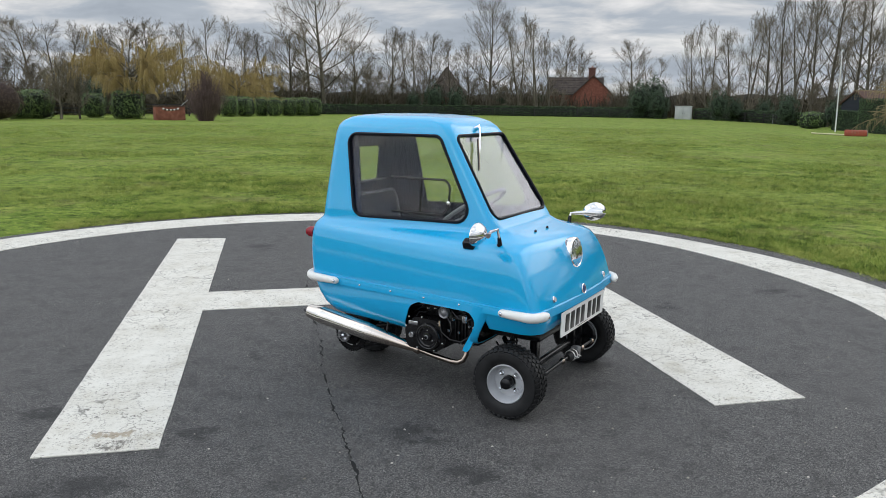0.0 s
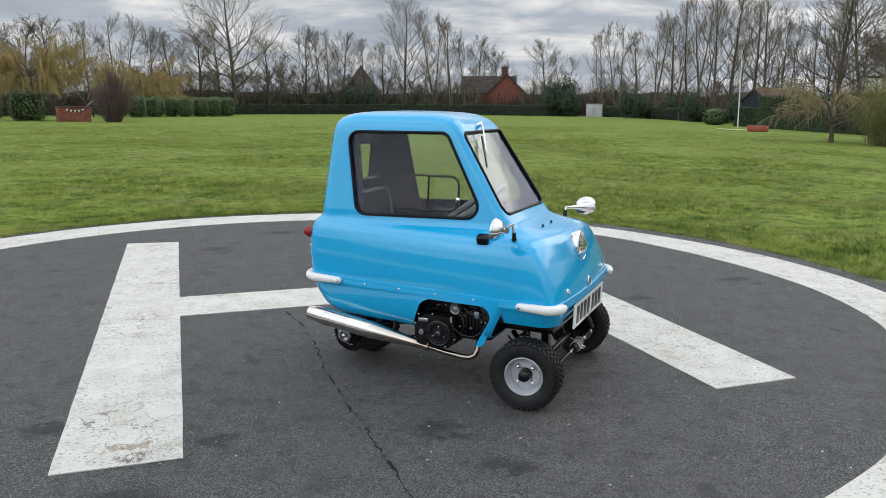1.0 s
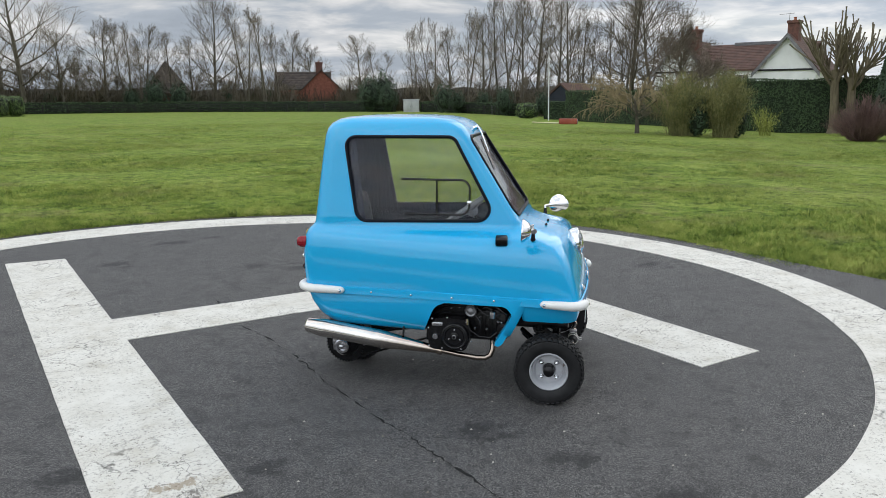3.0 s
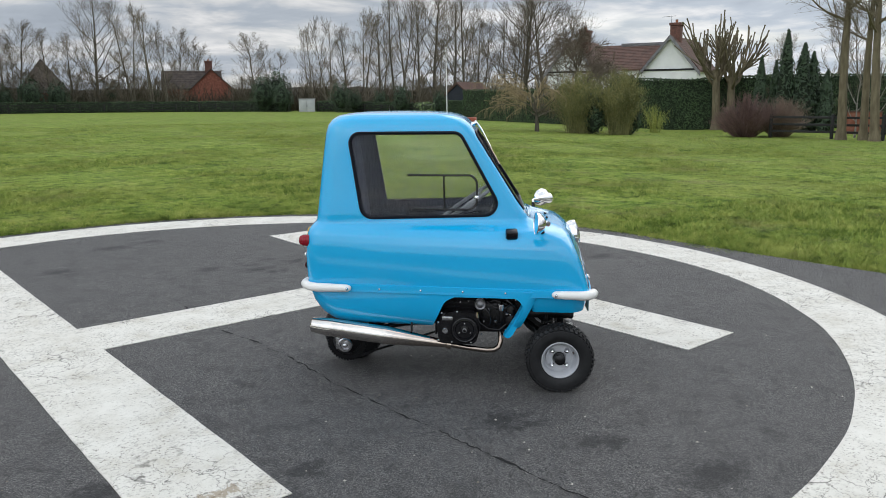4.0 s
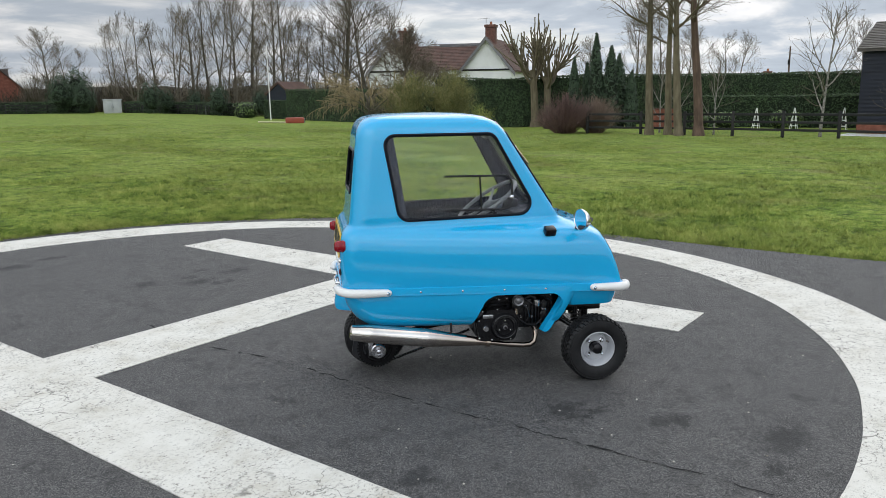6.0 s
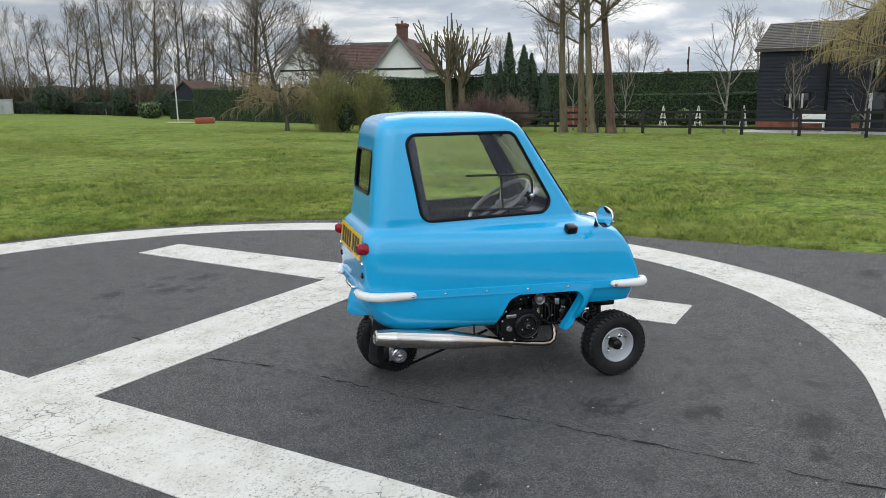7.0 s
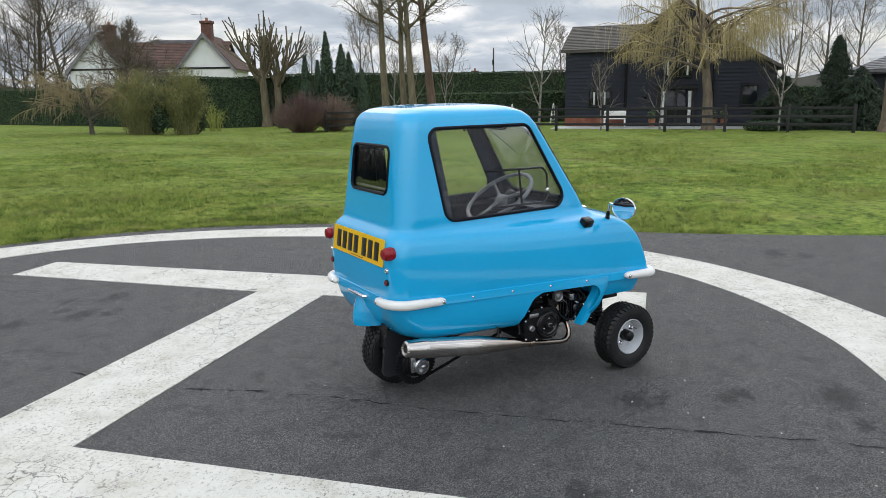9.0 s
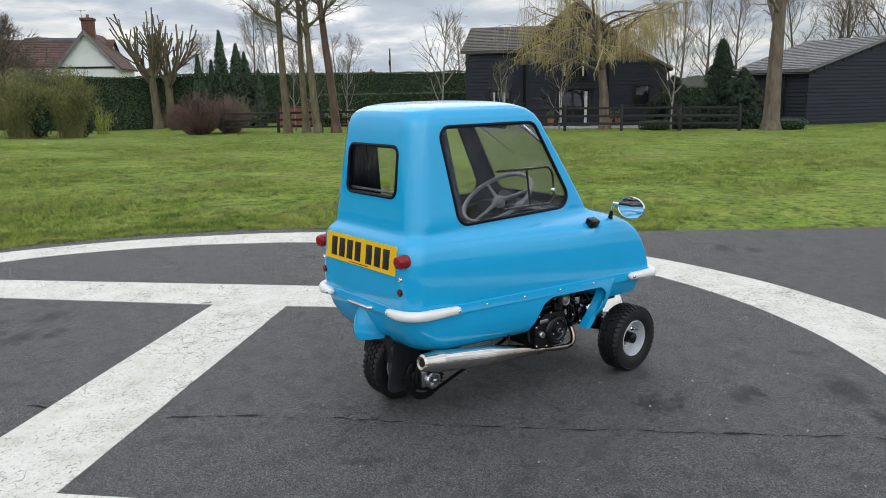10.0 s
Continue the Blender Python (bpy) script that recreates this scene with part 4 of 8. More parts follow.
for _ in range(70000):
    az, d = ru.uniform(36, 114), ru.uniform(0, 1)
    dd = float(np.interp(az, [36, 44, 52, 58, 66, 80, 95, 114], [92, 90, 92, 108, 118, 128, 112, 84])) + 22 * d
    x, y = far(az, dd)
    lump = max(0.15, 0.6 + 0.9 * noise.noise((x * 0.12, y * 0.12, 3)))
    h = ru.uniform(1.0, 5.4) * lump
    w = ru.uniform(0.02, 0.07)
    t = ru.uniform(0, 6.28)
    lx, ly = ru.normal(0, 0.35 * h, 2)
    z = ground_z(x, y) - 0.1
    zb = z + ru.uniform(0, 0.6) * h
    n = len(uv)
    uv += [(x - w * math.cos(t), y - w * math.sin(t), zb), (x + w * math.cos(t), y + w * math.sin(t), zb), (x + lx, y + ly, zb + h * 0.8)]
    uf.append((n, n + 1, n + 2))
me = bpy.data.meshes.new("undergrowth")
me.from_pydata(uv, [], uf)
SCRUB = varied("brown_scrub", [(0.3, (0.030, 0.022, 0.014)), (0.55, (0.060, 0.046, 0.028)), (0.8, (0.055, 0.065, 0.025))], 0.15, 0.95, per_island=0.4)
tagged(put("undergrowth", me, SCRUB, smooth=False), "brown winter scrub under the far trees", "scrub", kind="stuff")
# far country closing the view between the stems
belt = Shape()
vs, fs = [], []
for k in range(181):
    a = radians(-60 + 200 * k / 180)
    rr = 330 + 25 * noise.noise((k * 0.2, 0, 0))
    x, y = rr * math.cos(a), rr * math.sin(a)
    top = 4.6 + 2.5 * noise.noise((k * 0.35, 4, 0)) + 1.6 * noise.noise((k * 1.3, 9, 0))
    vs += [(x, y, -3), (x, y, max(2.5, top)), (x * 1.03, y * 1.03, -3)]
for k in range(180):
    a, b = 3 * k, 3 * k + 3
    fs += [(a, a + 1, b + 1, b), (a + 1, a + 2, b + 2, b + 1)]
belt.add(vs, fs)
FARWOOD = varied("far_woodland", [(0.3, (0.085, 0.080, 0.076)), (0.7, (0.15, 0.142, 0.130))], 0.12, 0.95, stretch=(1, 1, 0.6))
tagged(put("backdrop", belt, FARWOOD), "distant belt of bare woodland on the horizon", "backdrop", kind="structure")

# evergreen shrubs among the wood
EVER = bush_shapes(77, 3.0, 4.6, 3200, 0.24, 1.8, 0.75)
ev = bush_thing("evergreen_shrub", EVER, CONIFER, "dark ivy-clad evergreen shrub by the hedge", *far(66.2, 110), group="evergreen shrubs in the wood")
for az, d, k in [(65.2, 112, 1.15), (64.9, 108, 0.8), (60.9, 97, 0.75), (59.9, 99, 0.6), (76.0, 128, 0.8), (73.2, 128, 0.7), (79.2, 123, 0.9), (80.8, 123, 1.0), (82.3, 123.5, 0.75), (58.0, 98, 0.6), (53.8, 88, 0.6), (56.6, 90, 0.7), (69.0, 150, 0.7), (87.2, 124, 0.6), (104.0, 92, 0.8), (110, 88, 0.8)]:
    x, y = far(az, d)
    stand(ev, x, y, k, az * 11 % 360)


# weeping willows
def willow(seed, h, w, strands, clear=0.35, r=0.22, drop=0.75, thick=0.010, arms=11, flat=0.45, sprays=7, foot=0.18):
    rng = random.Random(seed)
    wood, fine, limbs = Shape(), Shape(), []
    t = limb(rng, wood, (0, 0, -0.15), (0.05, 0.03, 1), h * 0.62, r, r * 0.5, 6, 9, 0.05, 0.2)
    wood.tube([(0, 0, -0.2), (0, 0, 0.15), (0, 0, 0.55)], [r * 1.5, r * 1.2, r * 0.97], 9, caps=False)
    for i in range(arms):
        q = clear + (1 - clear) * (i + rng.random() * 0.6) / arms
        p, d, rr = pick(rng, t, min(q, 0.98))
        a = 2.4 * i + rng.uniform(-0.4, 0.4)
        out = Vector((math.cos(a), math.sin(a), rng.uniform(0.45, 1.15))).normalized()
        arm = Shape()
        limbs.append(arm)
        b = limb(rng, arm, p, out, w * (0.52 - 0.18 * q) * rng.uniform(0.8, 1.15), rr * 0.5, 0.02, 7, 6, 0.10, -flat)
        for j in range(sprays):
            p2, d2, r2 = pick(rng, b, min(0.2 + 0.8 * (j + rng.random()) / sprays, 0.99))
            c = limb(rng, fine, p2, away(rng, d2, rng.uniform(15, 50)), w * 0.17 * rng.uniform(0.6, 1.3), 0.022, 0.010, 4, 4, 0.10, -0.6)
            for _ in range(strands):
                p3, d3, r3 = pick(rng, c, rng.uniform(0.05, 0.99))
                L = h * drop * rng.uniform(0.18, 0.52)
                L = min(L, max(0.4, p3.z - foot * h))
                o = (Vector((d3.x, d3.y, 0)) + Vector((rng.gauss(0, 0.35), rng.gauss(0, 0.35), 0))) * 0.16 * L
                fine.tube([p3, p3 + o * 0.6 + Vector((0, 0, 0.02 * L - 0.06 * L)), p3 + o + Vector((0, 0, -0.42 * L)), p3 + o * 1.15 + Vector((rng.gauss(0, 0.03), rng.gauss(0, 0.03), -L))], [thick, thick, thick * 0.8, thick * 0.5], 3, caps=False)
    return (wood, fine, *limbs)


def willow_thing(shapes, twig, label, x, y, rz=0, bark=BARK):
    ob = tree_thing(shapes, bark, twig, label, name="weeping_willow")
    ob.matrix_basis = pose(x, y, ground_z(x, y), 0, 0, rz)
    return ob


wx, wy = far(101.4, 72)
willow_thing(willow(5, 6.9, 12.0, 34, 0.40, 0.17, 0.30, 0.012, 22, 0.75, 11, 0.30), WILLOW, "golden weeping willow with drooping yellow twigs", wx, wy)
wx, wy = far(94.9, 99)
willow_thing(willow(6, 6.6, 13.0, 32, 0.40, 0.15, 0.30, 0.014, 20, 0.8, 11, 0.34), WILLOW, "broad golden willow behind clipped laurels", wx, wy)
willow_thing(willow(9, 9.2, 11.0, 17, 0.50, 0.27, 0.38, 0.0070, 17, 0.5, 9, 0.36), WILLOWPALE, "big weeping willow in front of a black barn", 37.5, 2.7, 40, PALEBARK)

# clipped laurels, beech and brick trough along the north-west side
LB = [bush_shapes(90 + i, 2.45, 2.35, 2000, 0.17, 5.0) for i in range(2)]
l0 = bush_thing("laurel_bush", LB[0], LAUREL, "clipped glossy green laurel bush on the lawn edge", *far(107.4, 72), group="clipped laurels")
l1 = bush_thing("laurel_bush", LB[1], LAUREL, "clipped glossy green laurel bush on the lawn edge", *far(101.9, 70.5), group="clipped laurels")
for i, (az, d, k, kz) in enumerate([(104.0, 78, 0.75, 0.92), (108.5, 70, 0.7, 0.9), (95.3, 88, 0.74, 0.92), (94.2, 89.5, 0.72, 0.9), (93.1, 92, 0.6, 0.9), (92.2, 91, 0.62, 0.88), (91.2, 93, 0.72, 0.9), (90.3, 94, 0.72, 0.92), (89.4, 95, 0.66, 0.9)]):
    x, y = far(az, d)
    stand((l0, l1)[i % 2], x, y, k, 47 * i, kz)
PB = bush_shapes(96, 3.4, 3.1, 4200, 0.12, 2.2)
# core colour darkened to stand for shade among the twigs
bush_thing("purple_bush", PB, BEECH, "purple-brown leafless shrub at the lawn edge", *far(109.6, 66), core=mat("purple_core_shade", (0.03, 0.018, 0.016), 0.95))
sb = tree_thing(branching(66, 4.6, 0.10, 0.28, 0.42, 14, 8, 5, 2, 55, 0.3, 0.010), BARK, TWIG, "small rounded leafless tree among laurels")
x, y = far(106.0, 69)
sb.matrix_basis = pose(x, y, ground_z(x, y))
x, y = far(104.9, 71)
stand(sb, x, y, 0.8, 100)

x, y = far(99.3, 66.5)
trough = thing("brick_planter", x, y, ground_z(x, y), 26, "low red brick planter with a mosaic garland", "planter")
tw, th, td = 2.3, 1.05, 0.8
part("wall", Shape().slab((-tw / 2, -td / 2, -0.2), (tw / 2, td / 2, th), 0.02), BRICK, trough)
part("coping", Shape().slab((-tw / 2 - 0.05, -td / 2 - 0.05, th), (tw / 2 + 0.05, td / 2 + 0.05, th + 0.08), 0.02), CLAYTILE, trough)
for k in range(9):
    zz = 0.90 - 0.10 * math.sin(math.pi * k / 8) ** 0.5
    part("mosaic", Shape().ball((-0.56 + 0.14 * k, -td / 2 - 0.01, zz), 0.085, (1, 0.35, 0.8), n=10), (WHITEPAINT, INK)[k % 2], trough)
part("spade", Shape().tube([(0.9, 0.1, th), (1.5, -0.1, th + 0.55)], 0.03, 6), PALEGREY, trough, "pale wooden handle leaning out")


# ---- fences and hedges ----
def rail_fence(pts, label, group, spacing=2.2, high=1.22, rails=(0.35, 0.70, 1.06)):
    """Posts and rails along a line, each a part."""
    x0, y0 = pts[0]
    ob = thing("rail_fence", x0, y0, ground_z(x0, y0), 0, label, "fence", group)
    origin = Vector((x0, y0, ground_z(x0, y0)))
    line = []
    for a, b in zip(pts, pts[1:]):
        n = max(1, round(math.dist(a, b) / spacing))
        line += [(a[0] + (b[0] - a[0]) * k / n, a[1] + (b[1] - a[1]) * k / n) for k in range(n)]
    line.append(pts[-1])
    post = Shape().slab((-0.065, -0.065, -0.3), (0.065, 0.065, high), 0.012).mesh("post")
    post.materials.append(FENCEBLACK)
    rl = Shape().slab((0.0, -0.02, -0.055), (1.0, 0.02, 0.055), 0.006).mesh("rail")
    rl.materials.append(FENCEBLACK)
    tops = [Vector((x, y, ground_z(x, y))) - origin for x, y in line]
    for p in tops:
        o = new("post", post)
        o.parent = ob
        o.matrix_basis = Matrix.Translation(p)
    for p, q in zip(tops, tops[1:]):
        d = q - p
        for h in rails:
            o = new("rail", rl)
            o.parent = ob
            o.matrix_basis = Matrix.Translation(p + Vector((0, 0, h))) @ d.to_track_quat("X", "Z").to_matrix().to_4x4() @ Matrix.Diagonal((d.length, 1, 1, 1))
    return ob


rail_fence([(34.6, -3.2), (34.7, 7.2), (36.6, 14.8), (37.4, 20.0), (36.8, 22.9)], "black three-rail timber fence beside the gardens", "", 2.55)
north = [far(89.2, 112), far(79.5, 119), far(70.5, 116), far(64.6, 109)]
hedge("boundary_hedge", [far(89.2, 113.4), far(79.5, 120.4), far(70.5, 117.4), far(64.4, 110.2)], 1.42, 1.2, 9000, 0.22, "long low clipped hedge on the far boundary", 31)
rail_fence(north, "black rail fence along the far hedge", "", 3.0, 1.15, (0.4, 0.75, 1.05))
hedge("boundary_hedge", [far(62.3, 107.5), far(58.0, 97), far(54.5, 88)], 1.35, 1.2, 4500, 0.22, "low clipped hedge running up to a bush", 32)
rail_fence([far(62.4, 106), far(58.0, 95.6), far(54.6, 86.5)], "black rail fence along the far hedge", "", 3.0, 1.1, (0.4, 0.75, 1.0))
rail_fence([far(112, 82), far(104, 86), far(98, 90), far(96, 96)], "dark rail fence under the willow", "", 2.8, 1.3, (0.4, 0.8, 1.2))
hedge("dark_hedge", [(44.6, 57.0), (43.4, 40.2)], 2.65, 1.6, 24000, 0.12, "dark clipped hedge beside the shed", 35)
hedge("low_hedge", [(44.9, 61.5), (46.8, 59.5)], 1.7, 0.8, 1800, 0.12, "low dark clipped hedge before the shed front", 38)
hedge("tall_hedge", [(42.6, 38.6), (49.2, 28.8), (53.8, 23.6), (57.0, 11.5)], 3.45, 1.6, 62000, 0.12, "tall dense evergreen hedge screening a house", 33)
# this hedge is added to cover a bright patch of lawn
hedge("back_hedge", [(47.5, 0.2), (50.5, -13.0)], 2.1, 1.2, 6000, 0.16, "dark hedge added to cover bright lawn behind the barns", 36)
hedge("garden_hedge", [(47.2, 22.5), (50.5, 11.0)], 1.95, 1.0, 9500, 0.13, "dark clipped garden hedge behind the fence", 34)
bush_thing("round_bush", bush_shapes(98, 1.7, 1.5, 900, 0.16, 5.0), LAUREL, "clipped green bush by the flagpole", *far(55.1, 76))

# ---- garden plants on the east side ----
def bamboo(seed, w, h, stems, leaves, lmat, label, x, y):
    rng = random.Random(seed)
    nr = np.random.default_rng(seed)
    cane, P, D = Shape(), [], []
    for _ in range(stems):
        a, q = rng.uniform(0, 6.28), math.sqrt(rng.random())
        bx, by = 0.30 * w * q * math.cos(a), 0.30 * w * q * math.sin(a)
        H = h * rng.uniform(0.55, 1.0) * (1.05 - 0.35 * q * q)
        lean_ = rng.uniform(0.15, 0.5) * (0.4 + q)
        ox, oy = w * lean_ * math.cos(a) * 0.8, w * lean_ * math.sin(a) * 0.8
        pts = [Vector((bx + ox * t * t, by + oy * t * t, H * (t - 0.10 * t * t * t))) for t in (0, 0.3, 0.6, 0.85, 1.0)]
        cane.tube(pts, [0.014, 0.013, 0.011, 0.008, 0.004], 4, caps=False)
        for _ in range(leaves):
            t = rng.uniform(0.0, 1.0) ** 0.6
            p = Vector((bx + ox * t * t, by + oy * t * t, H * (t - 0.10 * t ** 3)))
            P.append((p.x + rng.gauss(0, 0.13), p.y + rng.gauss(0, 0.13), p.z + rng.gauss(0, 0.08)))
            D.append((rng.gauss(0, 1), rng.gauss(0, 1), rng.gauss(0, 0.5)))
    ob = thing("bamboo_clump", x, y, ground_z(x, y), 0, label, "bamboo")
    tagged(part("cane", cane, lmat, ob), kind="stuff")
    part("foliage", leaf_cloud(np.array(P), np.array(D), 0.17, 0.019, nr, 1.6), lmat, ob)
    return ob


bamboo(51, 1.7, 3.7, 160, 150, BAMBOO, "tall olive bamboo clump with arching canes", 29.3, 26.7)
bamboo(52, 2.1, 3.4, 160, 150, BAMBOO, "broad olive bamboo clump beside a small tree", 28.0, 28.2)
bamboo(53, 1.1, 1.9, 34, 34, LIMEBAMBOO, "small lime-green bamboo on the lawn", 36.0, 29.6)
EV2 = bush_shapes(78, 1.1, 2.0, 900, 0.16, 2.2)
bush_thing("dark_shrub", EV2, CONIFER, "dark evergreen shrub behind the bamboo", 30.0, 26.6)
bush_thing("dark_shrub", EV2, CONIFER, "dark evergreen shrub behind the bamboo", 28.4, 27.6, 80)


def stem_bush(seed, w, h, stems, smat, label, x, y):
    rng = random.Random(seed)
    s, fine = Shape(), Shape()
    for _ in range(stems):
        a, q = rng.uniform(0, 6.28), rng.random()
        lean = Vector((math.cos(a) * q, math.sin(a) * q, 0)) * (w / 2)
        H = h * rng.uniform(0.55, 1.0) * (1.05 - 0.55 * q ** 3)
        b = lean * 0.30
        pts = [b, b + lean * 0.28 + Vector((rng.gauss(0, 0.06), rng.gauss(0, 0.06), H * 0.4)), b * 0.3 + lean * 0.95 + Vector((rng.gauss(0, 0.10), rng.gauss(0, 0.10), H))]
        s.tube(pts, [0.012, 0.009, 0.004], 3, caps=False)
        for _ in range(9):
            t = rng.uniform(-0.3, 0.95)
            p = pts[1].lerp(pts[2], t) if t > 0 else pts[0].lerp(pts[1], 1 + t)
            fine.tube([p, p + lean * 0.12 + Vector((rng.gauss(0, 0.17), rng.gauss(0, 0.17), rng.uniform(0.05, 0.36)))], [0.006, 0.003], 3, caps=False)
    ob = thing("stem_bush", x, y, ground_z(x, y), 0, label, "bush")
    tagged(part("stem", s, smat, ob), kind="stuff")
    tagged(part("twig", fine, smat, ob), kind="stuff")
    return ob


stem_bush(71, 3.4, 2.2, 480, DOGWOOD, "dense dark-red dogwood bush by the fence", 36.5, 24.2)
stem_bush(72, 2.9, 2.0, 380, varied("tan_stems", [(0.3, (0.13, 0.088, 0.066)), (0.7, (0.26, 0.185, 0.14))], 1.5, 0.8, per_island=0.5), "brown twiggy bush beside the dogwood", 37.9, 23.0)
stem_bush(74, 3.5, 3.7, 560, varied("purple_brown_stems", [(0.3, (0.070, 0.045, 0.042)), (0.7, (0.16, 0.108, 0.10))], 1.5, 0.85, per_island=0.5), "vase-shaped purple-brown twiggy shrub beside a planter", *far(96.9, 63))
stem_bush(73, 1.8, 1.5, 160, TWIG, "bare twiggy shrub under the pollard tree", 42.3, 28.8)


def cypress(seed, w, h, n, label, x, y, mleaf=CONIFER):
    rng = np.random.default_rng(seed)
    u = rng.random(n) ** 0.8
    z = u * h
    prof = np.interp(u, [0, 0.1, 0.45, 0.8, 1.0], [0.75, 1.0, 0.85, 0.45, 0.03]) * w / 2
    a = rng.uniform(0, 2 * np.pi, n)
    lump = np.array([1 + 0.35 * noise.noise((math.cos(i) * 1.5, math.sin(i) * 1.5, k * 1.4 + seed)) for i, k in zip(a, z)])
    r = prof * lump * rng.uniform(0.8, 1.05, n)
    P = np.stack([r * np.cos(a), r * np.sin(a), z], 1)
    D = np.stack([np.cos(a), np.sin(a), np.full(n, 0.3)], 1)
    core = Shape().lathe([(w * 0.30, -0.1), (w * 0.40, h * 0.1), (w * 0.33, h * 0.45), (w * 0.17, h * 0.8), (0.01, h * 0.97)], None, 12)
    ob = thing("conifer", x, y, ground_z(x, y), 0, label, "conifer")
    part("core", core, FOLIAGESHADE, ob)
    part("foliage", leaf_cloud(P, D, 0.26, 0.09, rng, -0.6), mleaf, ob)
    return ob


for i, (az, d, w, h) in enumerate([(28.4, 53, 1.35, 6.0), (27.35, 53, 1.5, 5.2), (26.8, 53.5, 1.4, 4.7), (29.9, 53, 0.95, 4.5), (29.0, 53.5, 0.85, 4.2), (25.9, 53, 1.0, 3.6)]):
    cypress(110 + i, w, h, 1300, "narrow dark cypress against the hedge", *far(az, d, 1))


FIRNEEDLE = varied("dark_fir_needles", [(0.25, (0.010, 0.022, 0.012)), (0.75, (0.030, 0.052, 0.026))], 1.2, 0.8, per_island=0.5)


def fir(seed, w, h, n, label, x, y, blunt=0.5, mleaf=FIRNEEDLE):
    """A ragged conifer: drooping sprays of needles on whorled boughs."""
    rng = np.random.default_rng(seed)
    P, D = [], []
    boughs = Shape()
    count = int(26 * h)
    for k in range(count):
        u = (k + rng.random()) / count
        a = 2.4 * k + rng.normal(0, 0.3)
        reach = w / 2 * (1 - u ** (1.0 / blunt)) * rng.uniform(0.6, 1.12) + 0.12
        z0 = h * (0.03 + 0.95 * u)
        tip = Vector((reach * math.cos(a), reach * math.sin(a), -0.25 * reach + rng.normal(0, 0.08)))
        boughs.tube([(0, 0, z0), (tip.x * 0.6, tip.y * 0.6, z0 + 0.05 * reach), (tip.x, tip.y, z0 + tip.z)], [0.02, 0.012, 0.004], 3, caps=False)
        m = int(n / count)
        q = rng.random(m) ** 0.6
        side = rng.normal(0, 0.16 * reach + 0.05, m)
        P.append(np.stack([tip.x * q - math.sin(a) * side, tip.y * q + math.cos(a) * side, z0 + tip.z * q * q - np.abs(side) * 0.3 - rng.random(m) * 0.22], 1))
        D.append(np.stack([math.cos(a) + rng.normal(0, 0.5, m), math.sin(a) + rng.normal(0, 0.5, m), rng.uniform(0.1, 1.0, m)], 1))
    ob = thing("conifer", x, y, ground_z(x, y), 0, label, "conifer")
    part("trunk", Shape().tube([(0, 0, -0.2), (0, 0, h * 0.97)], [0.11, 0.02], 8), BARK, ob)
    tagged(part("bough", boughs, BARK, ob), kind="stuff")
    part("foliage", leaf_cloud(np.concatenate(P), np.concatenate(D), 0.20, 0.05, rng, 0.9), mleaf, ob)
    return ob


fir(120, 2.7, 4.6, 19000, "dark green spruce beside the barns", 40.4, -3.2, 0.70)
fir(121, 2.9, 2.7, 16000, "bushy grey-green conifer by the fence", 38.9, -0.7, 0.36)
fir(122, 3.2, 3.0, 16000, "low spreading conifer beside the spruce", 39.2, -4.1, 0.40)
bush_thing("box_hedge", bush_shapes(99, 1.6, 0.6, 600, 0.12, 4.0), HEDGELEAF, "low clipped box hedge by the black shed", 37.4, -5.9)
bush_thing("box_hedge", bush_shapes(100, 1.5, 0.5, 600, 0.12, 4.0), HEDGELEAF, "low clipped box hedge under the willow", 37.0, 0.3)


